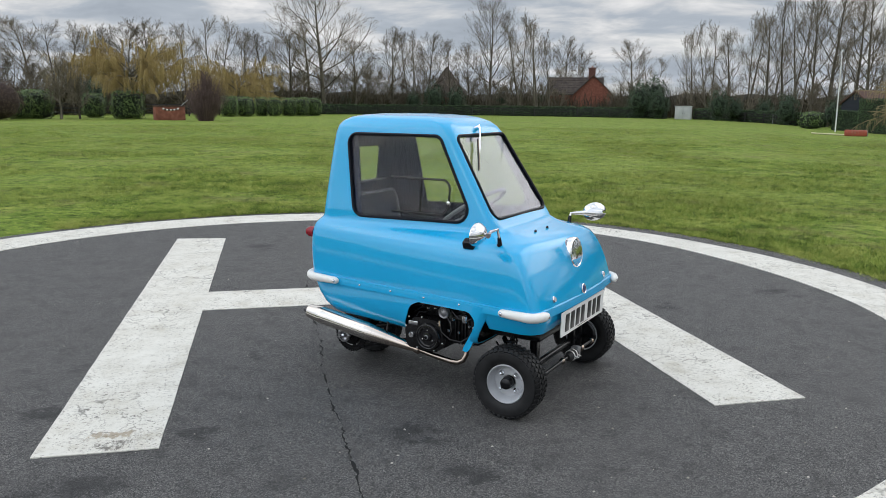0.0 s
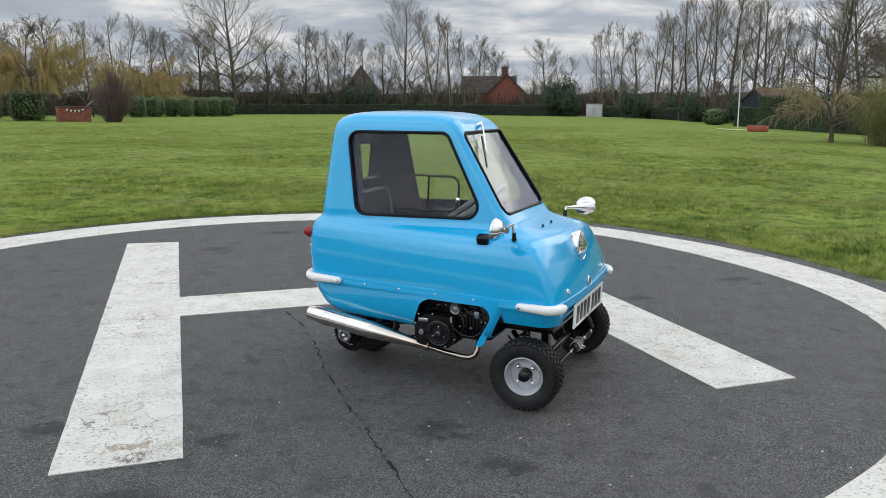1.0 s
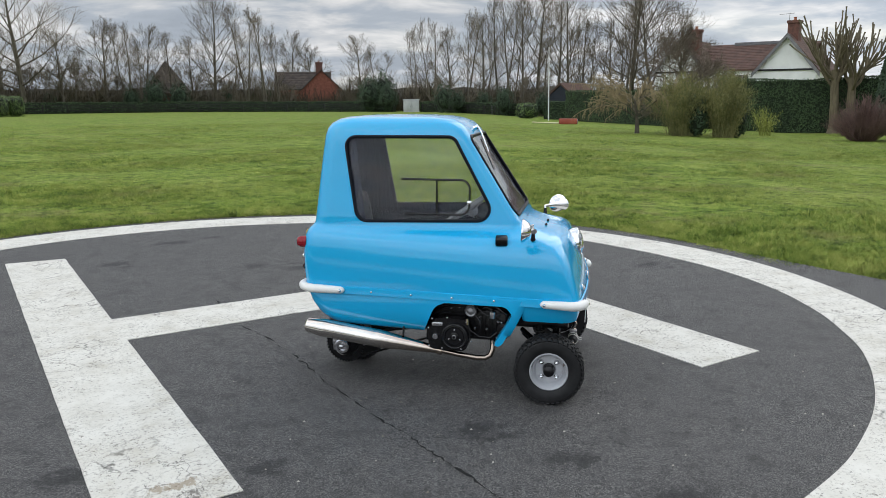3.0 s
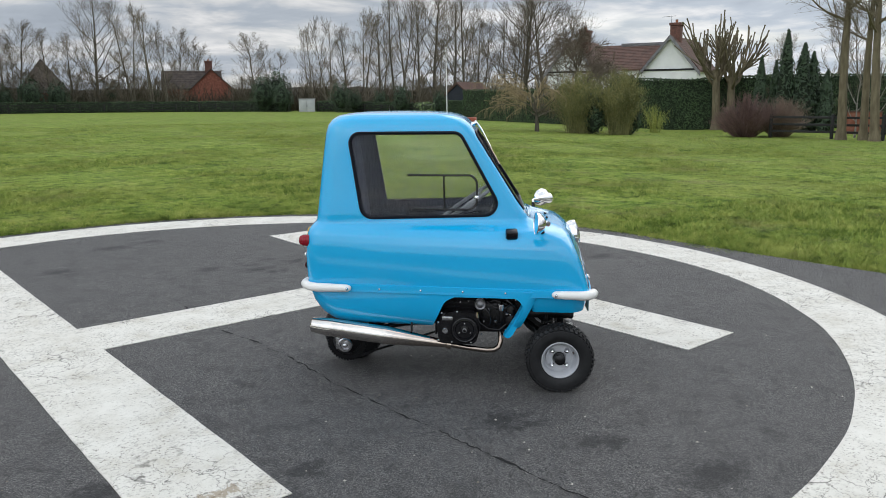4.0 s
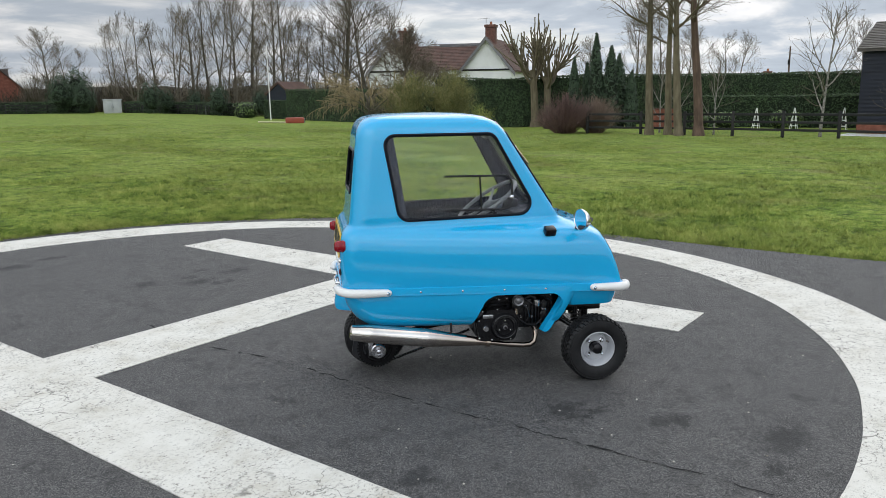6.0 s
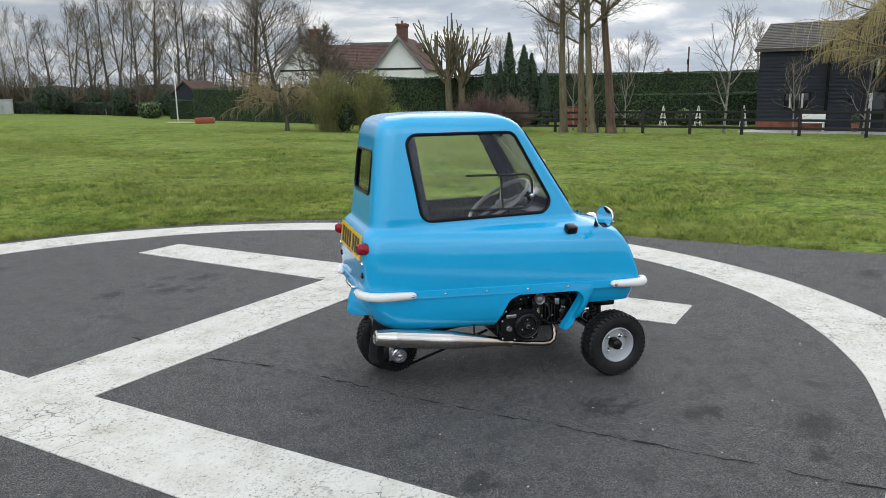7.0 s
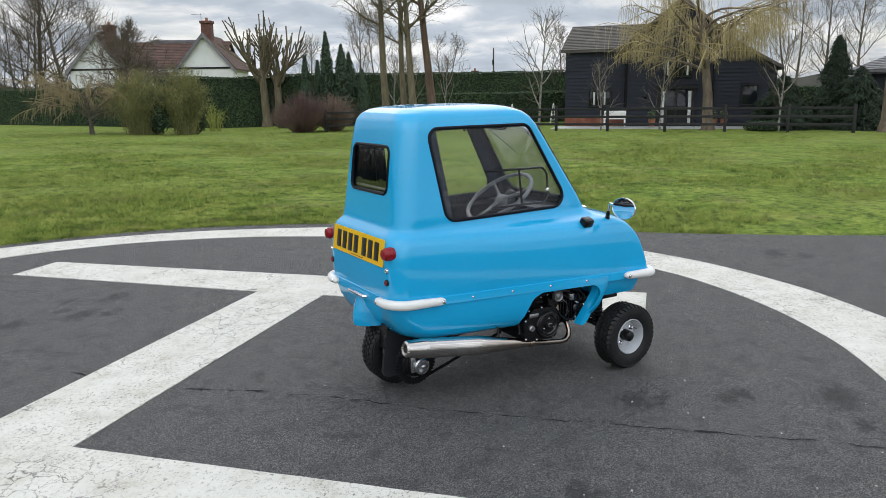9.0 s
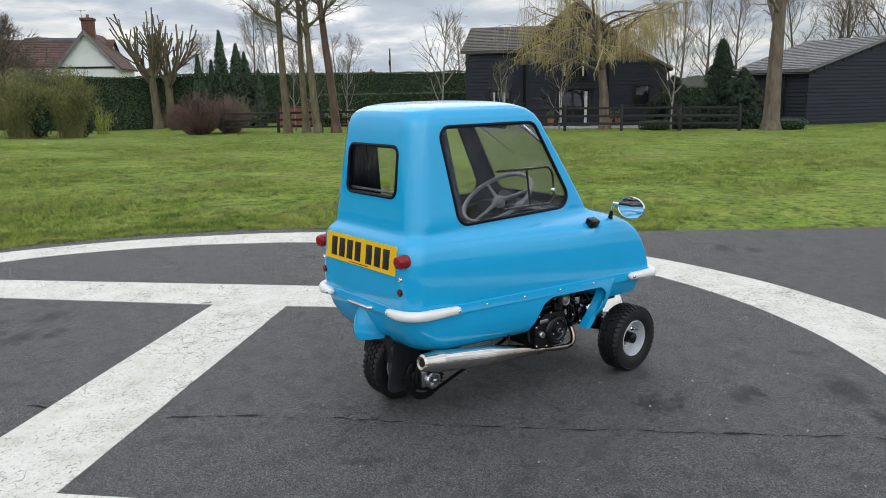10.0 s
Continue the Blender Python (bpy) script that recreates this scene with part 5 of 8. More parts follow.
def pollard(seed, x, y):
    """Two fused boles crowned by fans of blunt pegs."""
    rng = random.Random(seed)
    wood, fine = Shape(), Shape()
    for k, (dx, dy, top) in enumerate(((-0.42, 0.55, 4.1), (0.42, -0.55, 3.8))):
        t = limb(rng, wood, (dx * 0.6, dy * 0.6, -0.15), (dx * 0.04, dy * 0.04, 1), top, 0.29, 0.22, 6, 10, 0.03)
        wood.tube([(dx * 0.6, dy * 0.6, -0.2), (dx * 0.6, dy * 0.6, 0.2), (dx * 0.6, dy * 0.6, 0.8)], [0.48, 0.36, 0.29], 10, caps=False)
        for i in range(9):
            p, d, rr = pick(rng, t, 0.70 + 0.29 * i / 8)
            a = 2.4 * i + 1.3 * k
            out = Vector((math.cos(a) + 0.4 * dx, math.sin(a) + 0.4 * dy, rng.uniform(0.30, 1.25))).normalized()
            b = limb(rng, wood, p, out, rng.uniform(1.3, 2.2), 0.112, 0.070, 5, 7, 0.09, 0.95)
            for j in range(5):
                p2, d2, r2 = pick(rng, b, 0.35 + 0.64 * j / 4)
                dd = (away(rng, d2, rng.uniform(6, 30)) + Vector((0, 0, 0.45))).normalized()
                c = limb(rng, wood, p2, dd, rng.uniform(1.5, 3.0), 0.058, 0.042, 5, 6, 0.06, 0.35)
                knob = Shape().ball(c[-1][0] - c[-1][1] * 0.05, 0.056, n=7)
                wood.add(knob.v, knob.f)
                for _ in range(2):
                    if rng.random() < 0.6:
                        p3, d3, r3 = pick(rng, c, rng.uniform(0.2, 0.8))
                        e = limb(rng, wood, p3, away(rng, d3, 26), rng.uniform(0.4, 0.9), 0.042, 0.034, 2, 5)
                        knob = Shape().ball(e[-1][0], 0.045, n=6)
                        wood.add(knob.v, knob.f)
        for _ in range(14):
            p3, d3, r3 = pick(rng, t, rng.uniform(0.05, 0.8))
            limb(rng, fine, p3, away(rng, d3, 50), rng.uniform(0.4, 1.1), 0.012, 0.005, 2, 3, 0.1, 0.5)
    ob = tree_thing((wood, fine), OLIVEBARK, TWIG, "pollarded tree with thick blunt upswept limbs", name="pollard_tree")
    ob.matrix_basis = pose(x, y, ground_z(x, y), 0, 0, 0)
    return ob


pollard(131, 45.6, 31.4)

# four tall trunks by the fence
for i, (x, y, r, h, bark, lean) in enumerate([(36.5, 19.1, 0.23, 15, OLIVEBARK, 1.0), (36.6, 18.1, 0.20, 14, OLIVEBARK, -1.2), (35.5, 17.1, 0.22, 15, OLIVEBARK, 0.6), (36.1, 16.3, 0.25, 16, WARMBARK, -0.8)]):
    ob = tree_thing(branching(141 + i, h, r, 0.36, 0.24, 22, 9, 6, 2, 55, 0.4, 0.007, 1, 0.018), bark, TWIG, "tall straight-trunked leafless tree by the fence", group="tall trees by the fence")
    ob.matrix_basis = pose(x, y, ground_z(x, y), lean - 3.0, 0, 0) @ pose(0, 0, 0, 0, 0, 70 * i)
ob = tree_thing(branching(151, 16, 0.40, 0.30, 0.32, 18, 9, 6, 2, 55, 0.4, 0.009, 1, 0.016), PALEBARK, TWIG, "massive leafless tree beside the black shed")
ob.matrix_basis = pose(36.3, -4.9, ground_z(36.3, -4.9), -2.0, 0, 0)
BIR = tree_thing(branching(161, 4.8, 0.05, 0.22, 0.38, 8, 5, 3, 2, 42, 0.7, 0.0040), BIRCH, TWIG, "young white-stemmed birch with bare twigs", group="young birches")
BIR.matrix_basis = pose(36.6, -0.4, ground_z(36.6, -0.4), 0, 2, 0)
for x, y, k in [(39.4, 19.8, 0.95), (39.8, 18.9, 0.9), (39.0, 16.6, 0.9), (37.9, 11.1, 1.35), (36.3, 7.7, 0.75), (38.2, 5.0, 0.9), (45.5, 28.0, 0.6)]:
    stand(BIR, x, y, k, x * 77 % 360)
OCHRE = varied("ochre_twigs", [(0.3, (0.19, 0.145, 0.08)), (0.7, (0.34, 0.265, 0.15))], 0.6, 0.9)
CON = tree_thing(willow(12, 3.0, 6.4, 14, 0.45, 0.10, 0.34, 0.0065, 15, 0.85, 9, 0.16), BARK, OCHRE, "small weeping ornamental tree with ochre twigs", name="weeping_tree")
CON.matrix_basis = pose(27.15, 30.3, ground_z(27.15, 30.3))
apple = tree_thing(branching(181, 5.6, 0.12, 0.16, 0.42, 24, 11, 6, 3, 66, 0.2, 0.011, 1, 0.05), BARK, varied("dark_twigs", [(0.3, (0.085, 0.066, 0.048)), (0.7, (0.17, 0.135, 0.10))], 0.8, 0.9), "dense round-headed leafless fruit tree behind bamboo")
apple.matrix_basis = pose(30.9, 31.1, ground_z(30.9, 31.1))
stand(apple, 45.1, 41.9, 1.25, 140, 0.9)


# ---- buildings ----
def gable_block(parent, x0, x1, y0, y1, eave, ridge, wall, roof, along="x", over=0.25, thick=0.16, base=-0.6, courses=0):
    """Walls with gable ends and a two-slope roof; the ridge runs along x or y."""
    s = Shape()
    if along == "x":
        ym = (y0 + y1) / 2
        prof = [(y0, base), (y1, base), (y1, eave), (ym, ridge), (y0, eave)]
        s.prism(prof, lambda p: (x0, p[0], p[1]), lambda p: (x1, p[0], p[1]))
    else:
        xm = (x0 + x1) / 2
        prof = [(x0, base), (x1, base), (x1, eave), (xm, ridge), (x0, eave)]
        s.prism(prof, lambda p: (p[0], y0, p[1]), lambda p: (p[0], y1, p[1]))
    part("wall", s, wall, parent, smooth=False)
    a, b = (y0, y1) if along == "x" else (x0, x1)
    m = (a + b) / 2
    for e in (a, b):
        k = (ridge - eave) / (m - e)
        e2 = e - over * (1 if m > e else -1)
        z2 = eave - abs(k) * over
        q = [(e2, z2 + 0.02), (m, ridge + 0.02), (m, ridge + thick + 0.03), (e2, z2 + thick)]
        r = Shape()
        if along == "x":
            r.prism(q, lambda p: (x0 - over, p[0], p[1]), lambda p: (x1 + over, p[0], p[1]))
        else:
            r.prism(q, lambda p: (p[0], y0 - over, p[1]), lambda p: (p[0], y1 + over, p[1]))
        part("roof_slope", r, roof, parent, smooth=False)
        a0, a1 = ((x0, x1) if along == "x" else (y0, y1))
        for i in range(courses):
            f0, f1 = i / courses, (i + 1.12) / courses
            u0, u1 = e2 + (m - e2) * f0, e2 + (m - e2) * min(f1, 1)
            w0, w1 = z2 + thick + (ridge + 0.03 - z2) * f0, z2 + thick + (ridge + 0.03 - z2) * min(f1, 1)
            q = [(u0, w0 - 0.02), (u1, w1 - 0.02), (u1, w1 + 0.004), (u0, w0 + 0.045)]
            c = Shape()
            if along == "x":
                c.prism(q, lambda p: (a0 - over, p[0], p[1]), lambda p: (a1 + over, p[0], p[1]))
            else:
                c.prism(q, lambda p: (p[0], a0 - over, p[1]), lambda p: (p[0], a1 + over, p[1]))
            part("roof_course", c, roof, parent, smooth=False)


def chimney(parent, x, y, z0, z1, w, pots=1):
    c = part("chimney", Shape().slab((x - w / 2, y - w / 2, z0), (x + w / 2, y + w / 2, z1 - 0.25), 0.02), DARKBRICK, parent, "red brick chimney stack", smooth=False)
    part("chimney_cap", Shape().slab((x - w / 2 - 0.09, y - w / 2 - 0.09, z1 - 0.25), (x + w / 2 + 0.09, y + w / 2 + 0.09, z1), 0.03), DARKBRICK, c, smooth=False)
    for k in range(pots):
        part("chimney_pot", Shape().lathe([(0.14, z1), (0.12, z1 + 0.25), (0.15, z1 + 0.3), (0.10, z1 + 0.3)], Matrix.Translation((x + (k - (pots - 1) / 2) * 0.4, y, 0)), 12), CLAYPOT, c)


def casement(parent, x, y, z, w, h, joinery, lights=2, depth=0.07):
    """A window in a wall that faces -y."""
    win = part("window", Shape().slab((x - w / 2, y - 0.02, z), (x + w / 2, y + 0.05, z + h), 0.01), DARKPANE, parent, "small-paned window")
    for lo, hi in (((-w / 2 - 0.06, z - 0.06), (w / 2 + 0.06, z)), ((-w / 2 - 0.06, z + h), (w / 2 + 0.06, z + h + 0.06))):
        part("window_frame", Shape().slab((x + lo[0], y - depth, lo[1]), (x + hi[0], y + 0.02, hi[1]), 0.01), joinery, win, smooth=False)
    for k in range(lights + 1):
        xx = x - w / 2 + w * k / lights
        part("window_frame", Shape().slab((xx - 0.035, y - depth + 0.01, z), (xx + 0.035, y + 0.02, z + h), 0.01), joinery, win, smooth=False)
    return win


def boards(parent, x0, x1, z0, z1, y, mat_, clip=None, pitch=0.20, turn=None):
    """Lapped boards on a wall facing -y, each a strip that leans out at its foot; clip(z) gives the reach at a height."""
    z = z0
    while z < z1:
        a, b = (x0, x1) if clip is None else clip(z + pitch)
        a, b = max(a, x0), min(b, x1)
        if b - a > 0.1:
            top = min(z + pitch + 0.02, z1 + 0.02)
            vs = [Vector(q) for q in [(a, y - 0.045, z), (b, y - 0.045, z), (b, y - 0.008, top), (a, y - 0.008, top), (a, y, z), (b, y, z), (b, y, top), (a, y, top)]]
            if turn is not None:
                vs = [turn @ q for q in vs]
            part("board", Shape().add(vs, [(0, 1, 2, 3), (0, 4, 5, 1), (1, 5, 6, 2), (0, 3, 7, 4), (3, 2, 6, 7)]), mat_, parent, smooth=False)
        z += pitch


# the white house with two gables
H1 = thing("white_house", 59.8, 51.7, -1.42, -69, "white rendered house with brown tiled roof and two gables", "house")
gable_block(H1, -5.6, 5.5, 1.5, 9.5, 5.2, 7.6, RENDERWHITE, CLAYTILE, "x", courses=16)
for gx, gw in ((4.4, 2.6), (-5.5, 2.6)):
    gable_block(H1, gx - gw, gx + gw, 0.0, 7.0, 5.1, 8.0, RENDERWHITE, CLAYTILE, "y", 0.3, courses=16)
    part("beam", Shape().slab((gx - gw, -0.08, 4.95), (gx + gw, 0.0, 5.12), 0.01), FENCEBLACK, H1, smooth=False)
    for sgn in (-1, 1):
        part("bargeboard", Shape().add([(gx + sgn * (gw + 0.35), -0.42, 4.35), (gx + sgn * (gw + 0.35), -0.42, 4.75), (gx, -0.42, 8.26), (gx, -0.42, 7.86), (gx + sgn * (gw + 0.35), -0.36, 4.35), (gx + sgn * (gw + 0.35), -0.36, 4.75), (gx, -0.36, 8.26), (gx, -0.36, 7.86)],
                                         [(0, 1, 2, 3), (4, 7, 6, 5), (0, 4, 5, 1), (1, 5, 6, 2), (0, 3, 7, 4)]), SLATE, H1, "grey bargeboard", smooth=False)
chimney(H1, -4.6, 1.3, 6.0, 9.1, 0.9)
chimney(H1, 4.5, 1.3, 6.0, 9.4, 0.95)
casement(H1, -0.2, 1.5, 3.6, 1.6, 1.1, WHITEPAINT, 3)
part("ridge_vent", Shape().slab((-2.2, 5.2, 7.6), (2.8, 5.8, 7.95), 0.05), SLATE, H1)
part("aerial", Shape().tube([(4.0, 1.3, 7.9), (4.0, 1.3, 10.1)], 0.025, 6), CASTING, H1)
part("aerial_boom", Shape().tube([(3.1, 1.3, 10.0), (4.4, 1.3, 10.05)], 0.02, 6), CASTING, H1)

# the red brick house far off
H2 = thing("brick_house", *far(70.3, 138), -0.7, -19.7, "red brick house with dark tiled roof behind trees", "house")
gable_block(H2, -6.2, 4.0, 0.8, 7.0, 4.0, 7.0, BRICK, DARKTILE, "x", 0.3, courses=10)
gable_block(H2, -1.6, 6.2, -1.0, 6.0, 3.6, 7.3, BRICK, DARKTILE, "y", 0.3)
chimney(H2, 2.0, 3.4, 6.0, 9.0, 1.3)
H2.scale = (0.9, 0.9, 0.9)

# the dark pyramid-roofed shed
x, y = far(79.9, 146)
H3 = thing("pyramid_shed", x, y, -0.8, -10, "dark shed with a steep pyramid roof in the wood", "shed")
part("wall", Shape().slab((-2.6, -2.6, -0.5), (2.6, 2.6, 3.2), 0.02), BRICK, H3, smooth=False)
part("roof", Shape().add([(-4.0, -4.0, 3.0), (4.0, -4.0, 3.0), (4.0, 4.0, 3.0), (-4.0, 4.0, 3.0), (0, 0, 8.6)], [(0, 1, 4), (1, 2, 4), (2, 3, 4), (3, 0, 4), (3, 2, 1, 0)]), DARKTILE, H3, smooth=False)

# the black shed by the flagpole
H4 = thing("black_shed", 49.8, 65.3, -0.88, -73, "small black boarded shed with tiled roof behind a hedge", "shed")
gable_block(H4, -1.4, 1.4, 0.0, 4.5, 2.36, 3.42, WEATHERBOARD, CLAYTILE, "y", 0.2)

# the black barn
B = thing("black_barn", 43.0, 4.5, -0.92, -90, "black weatherboarded barn conversion with slate roof", "barn")
gable_block(B, -6.2, 0.6, 0.6, 8.6, 4.25, 5.75, WEATHERBOARD, BARNSLATE, "x", 0.25, courses=16)
s = Shape()
s.prism([(-2.7, -0.6), (5.2, -0.6), (5.2, 3.15), (3.2, 4.3), (0.25, 6.75), (-2.7, 4.45)], lambda p: (p[0], 0.0, p[1]), lambda p: (p[0], 5.0, p[1]))
part("wall", s, WEATHERBOARD, B, smooth=False)
for a, b in (((-3.05, 4.20), (0.25, 6.80)), ((3.3, 4.25), (0.25, 6.80)), ((5.5, 3.0), (3.25, 4.30))):
    part("roof_slope", Shape().prism([a, b, (b[0], b[1] + 0.17), (a[0], a[1] + 0.17)], lambda p: (p[0], -0.35, p[1]), lambda p: (p[0], 5.0, p[1])), BARNSLATE, B, smooth=False)
boards(B, -6.2, -2.7, 0.55, 4.2, 0.6, WEATHERBOARD)
boards(B, -2.7, 5.2, 0.1, 6.6, 0.0, WEATHERBOARD, lambda z: (-2.7 if z < 4.4 else 0.25 - (6.75 - z) * 1.28, 5.2 if z < 3.1 else (5.2 - (z - 3.15) * 1.74 if z < 4.3 else 0.25 + (6.75 - z) * 1.2)))
part("plinth", Shape().slab((-6.2, 0.52, -0.4), (-2.7, 0.6, 0.55), 0.01), BRICK, B, "red brick plinth", smooth=False)
for xx in (-2.75, -0.75 - 1.9, 2.0):
    part("downpipe", Shape().tube([(xx, -0.08 if xx > -2.7 else 0.5, 0.0), (xx, -0.08 if xx > -2.7 else 0.5, 4.2)], 0.05, 8), BLACK, B)
casement(B, -4.2, 0.56, 1.15, 1.25, 0.85, FENCEBLACK, 3, 0.12)
part("curtain", Shape().slab((-4.55, 0.50, 1.2), (-4.38, 0.53, 1.95), 0.01), CURTAIN, B)
part("curtain", Shape().slab((-4.05, 0.50, 1.2), (-3.85, 0.53, 1.95), 0.01), CURTAIN, B)
casement(B, 3.9, -0.05, 1.2, 0.8, 1.0, FENCEBLACK, 1, 0.12)
casement(B, 0.1, -0.05, 2.75, 1.5, 0.95, FENCEBLACK, 3, 0.12)
for xx in (-0.42, 0.62):
    part("curtain", Shape().slab((xx - 0.05, -0.10, 2.8), (xx + 0.05, -0.075, 3.65), 0.01), CURTAIN, B)
D = part("door", Shape().slab((-0.85, -0.09, 0.0), (1.05, -0.03, 2.05), 0.01), DARKPANE, B, "glazed double door with curtains")
for xx in (-0.85, 0.08, 1.02):
    part("door_frame", Shape().slab((xx - 0.06, -0.16, 0.0), (xx + 0.06, -0.05, 2.1), 0.01), FENCEBLACK, D, smooth=False)
part("door_head", Shape().slab((-1.05, -0.22, 2.05), (1.25, -0.05, 2.22), 0.02), FENCEBLACK, D, smooth=False)
for xx in (-0.62, 0.80):
    part("curtain", Shape().slab((xx - 0.08, -0.12, 0.1), (xx + 0.08, -0.095, 1.95), 0.01), CURTAIN, D)
part("wall_lamp", Shape().slab((-1.65, -0.14, 1.55), (-1.5, -0.04, 1.75), 0.02), BLACK, B)
patio = Shape().slab((-6.5, -2.6, -0.05), (5.5, 0.0, 0.05), 0.02)
pt = thing("patio", 43.0, 4.5, -0.955, -90, "pale stone terrace in front of a barn", "terrace", kind="structure")
part("paving", patio, PALEGREY, pt, smooth=False)
bench = thing("garden_bench", 41.6, 7.6, -0.85, -90, "white garden bench on the terrace", "bench")
part("seat", Shape().slab((-0.6, -0.2, 0.40), (0.6, 0.2, 0.45), 0.01), WHITEPAINT, bench)
part("backrest", Shape().slab((-0.6, 0.18, 0.5), (0.6, 0.22, 0.85), 0.01), WHITEPAINT, bench)
for xx in (-0.55, 0.55):
    for yy in (-0.17, 0.17):
        part("leg", Shape().slab((xx - 0.03, yy - 0.03, 0.0), (xx + 0.03, yy + 0.03, 0.42), 0.005), WHITEPAINT, bench)
for y in (5.6, 2.4, 1.9):
    potx = thing("plant_pot", 41.6, y, -0.85, 0, "terracotta plant pot on the terrace", "pot", "plant pots")
    part("pot", Shape().lathe([(0.13, 0.0), (0.20, 0.38), (0.22, 0.40), (0.18, 0.40), (0.16, 0.30)], None, 16), CLAYPOT, potx)
    part("plant", bush_shapes(int(y * 10), 0.45, 0.5, 120, 0.10, 2.0)[1], LAUREL, potx).location.z = 0.36

# the second black building
B2 = thing("black_outbuilding", 42.7, -8.0, -1.1, -60.0, "black boarded outbuilding with grey slate roof", "outbuilding")
gable_block(B2, 0.0, 11.0, 0.0, 5.6, 3.05, 4.75, WEATHERBOARD, SLATE, "y", 0.3, courses=18)
boards(B2, 0.0, 11.0, 0.1, 4.5, 0.0, WEATHERBOARD, lambda z: (0.0, 11.0) if z < 3.05 else (5.5 - (4.7 - z) * 3.2, 5.5 + (4.7 - z) * 3.2))
boards(B2, -5.6, 0.0, 0.1, 2.9, 0.0, WEATHERBOARD, None, 0.20, pose(0, 0, 0, 0, 0, -90))
part("gutter", Shape().tube([(-0.33, -0.2, 2.9), (-0.33, 5.8, 2.9)], 0.05, 8), BLACK, B2)
part("downpipe", Shape().tube([(-0.09, 1.6, 2.8), (-0.09, 1.6, 0.0)], 0.04, 8), BLACK, B2)


# ---- the microcar ----
CAR = thing("microcar", 0.705, 3.952, 0.0, -41.0, "tiny sky-blue three-wheeled microcar parked on the tarmac pad", "car")

# plan of the shell, level by level: height, rear, front, half-width at the rear and at the front, rear and front corner radius, bow of the front
LEVELS = [
    (0.452, -0.600, 0.738, 0.345, 0.464, 0.085, 0.055, 0.026),
    (0.500, -0.604, 0.730, 0.350, 0.465, 0.085, 0.055, 0.032),
    (0.560, -0.606, 0.714, 0.352, 0.462, 0.085, 0.056, 0.036),
    (0.620, -0.606, 0.694, 0.352, 0.455, 0.085, 0.060, 0.040),
    (0.665, -0.603, 0.674, 0.349, 0.442, 0.085, 0.070, 0.042),
    (0.700, -0.598, 0.654, 0.342, 0.420, 0.085, 0.088, 0.042),
    (0.722, -0.590, 0.628, 0.333, 0.390, 0.085, 0.115, 0.040),
    (0.736, -0.580, 0.594, 0.323, 0.354, 0.085, 0.140, 0.042),
    (0.746, -0.569, 0.545, 0.315, 0.334, 0.085, 0.120, 0.030),
    (0.756, -0.560, 0.498, 0.3115, 0.320, 0.085, 0.095, 0.018),
    (0.772, -0.556, 0.454, 0.3105, 0.311, 0.085, 0.065, 0.010),
    (0.800, -0.552, 0.430, 0.309, 0.308, 0.085, 0.048, 0.008),
    (0.900, -0.541, 0.367, 0.298, 0.296, 0.085, 0.045, 0.008),
    (1.000, -0.530, 0.304, 0.286, 0.284, 0.085, 0.045, 0.008),
    (1.100, -0.518, 0.241, 0.273, 0.271, 0.085, 0.045, 0.008),
    (1.165, -0.509, 0.202, 0.264, 0.262, 0.085, 0.050, 0.008),
    (1.200, -0.499, 0.176, 0.255, 0.252, 0.085, 0.055, 0.008),
    (1.224, -0.484, 0.148, 0.239, 0.236, 0.090, 0.065, 0.008),
    (1.242, -0.458, 0.108, 0.212, 0.208, 0.095, 0.080, 0.006),
    (1.252, -0.415, 0.060, 0.172, 0.168, 0.090, 0.080, 0.004),
    (1.258, -0.340, -0.02, 0.110, 0.106, 0.070, 0.060, 0.0),
    (1.261, -0.220, -0.12, 0.030, 0.030, 0.020, 0.020, 0.0),
]


def plan(xr, xf, wr, wf, rr, rf, bow):
    """Half of a level's outline, from the middle of the rear round the right side to the middle of the front."""
    pts = [(xr, -(wr - rr) * k / 7) for k in range(7)]
    pts += [(xr + rr - rr * math.cos(a), -(wr - rr) - rr * math.sin(a)) for a in (radians(90 * k / 9) for k in range(10))]
    side0, side1 = (xr + rr, -wr), (xf - rf, -wf)
    pts += [(side0[0] + (side1[0] - side0[0]) * k / 20, side0[1] + (side1[1] - side0[1]) * k / 20) for k in range(1, 20)]
    pts += [(xf - rf + rf * math.sin(a), -(wf - rf) - rf * math.cos(a)) for a in (radians(90 * k / 11) for k in range(12))]
    pts += [(xf, -(wf - rf) * (1 - k / 8)) for k in range(1, 9)]
    ease = lambda x: max(0.0, min(1.0, (x - (xf - rf * 1.6)) / (rf * 1.6))) ** 2
    return [(x - bow * (y / wf) ** 2 * ease(x), y) for x, y in pts]


def level(z):
    cols = list(zip(*LEVELS))
    return [float(np.interp(z, cols[0], c)) for c in cols[1:]]


def ring_of(half):
    return half + [(x, -y) for x, y in half[-2:0:-1]]


def loft(levels, cap_top=True, cap_low=False):
    s = Shape()
    rings = [(z, ring_of(plan(*r))) for z, *r in levels]
    n = len(rings[0][1])
    vs = [(x, y, z) for z, r in rings for x, y in r]
    fs = [(i * n + k, i * n + (k + 1) % n, (i + 1) * n + (k + 1) % n, (i + 1) * n + k) for i in range(len(rings) - 1) for k in range(n)]
    if cap_top:
        fs.append(tuple((len(rings) - 1) * n + k for k in range(n)))
    if cap_low:
        fs.append(tuple(range(n - 1, -1, -1)))
    return s.add(vs, fs)


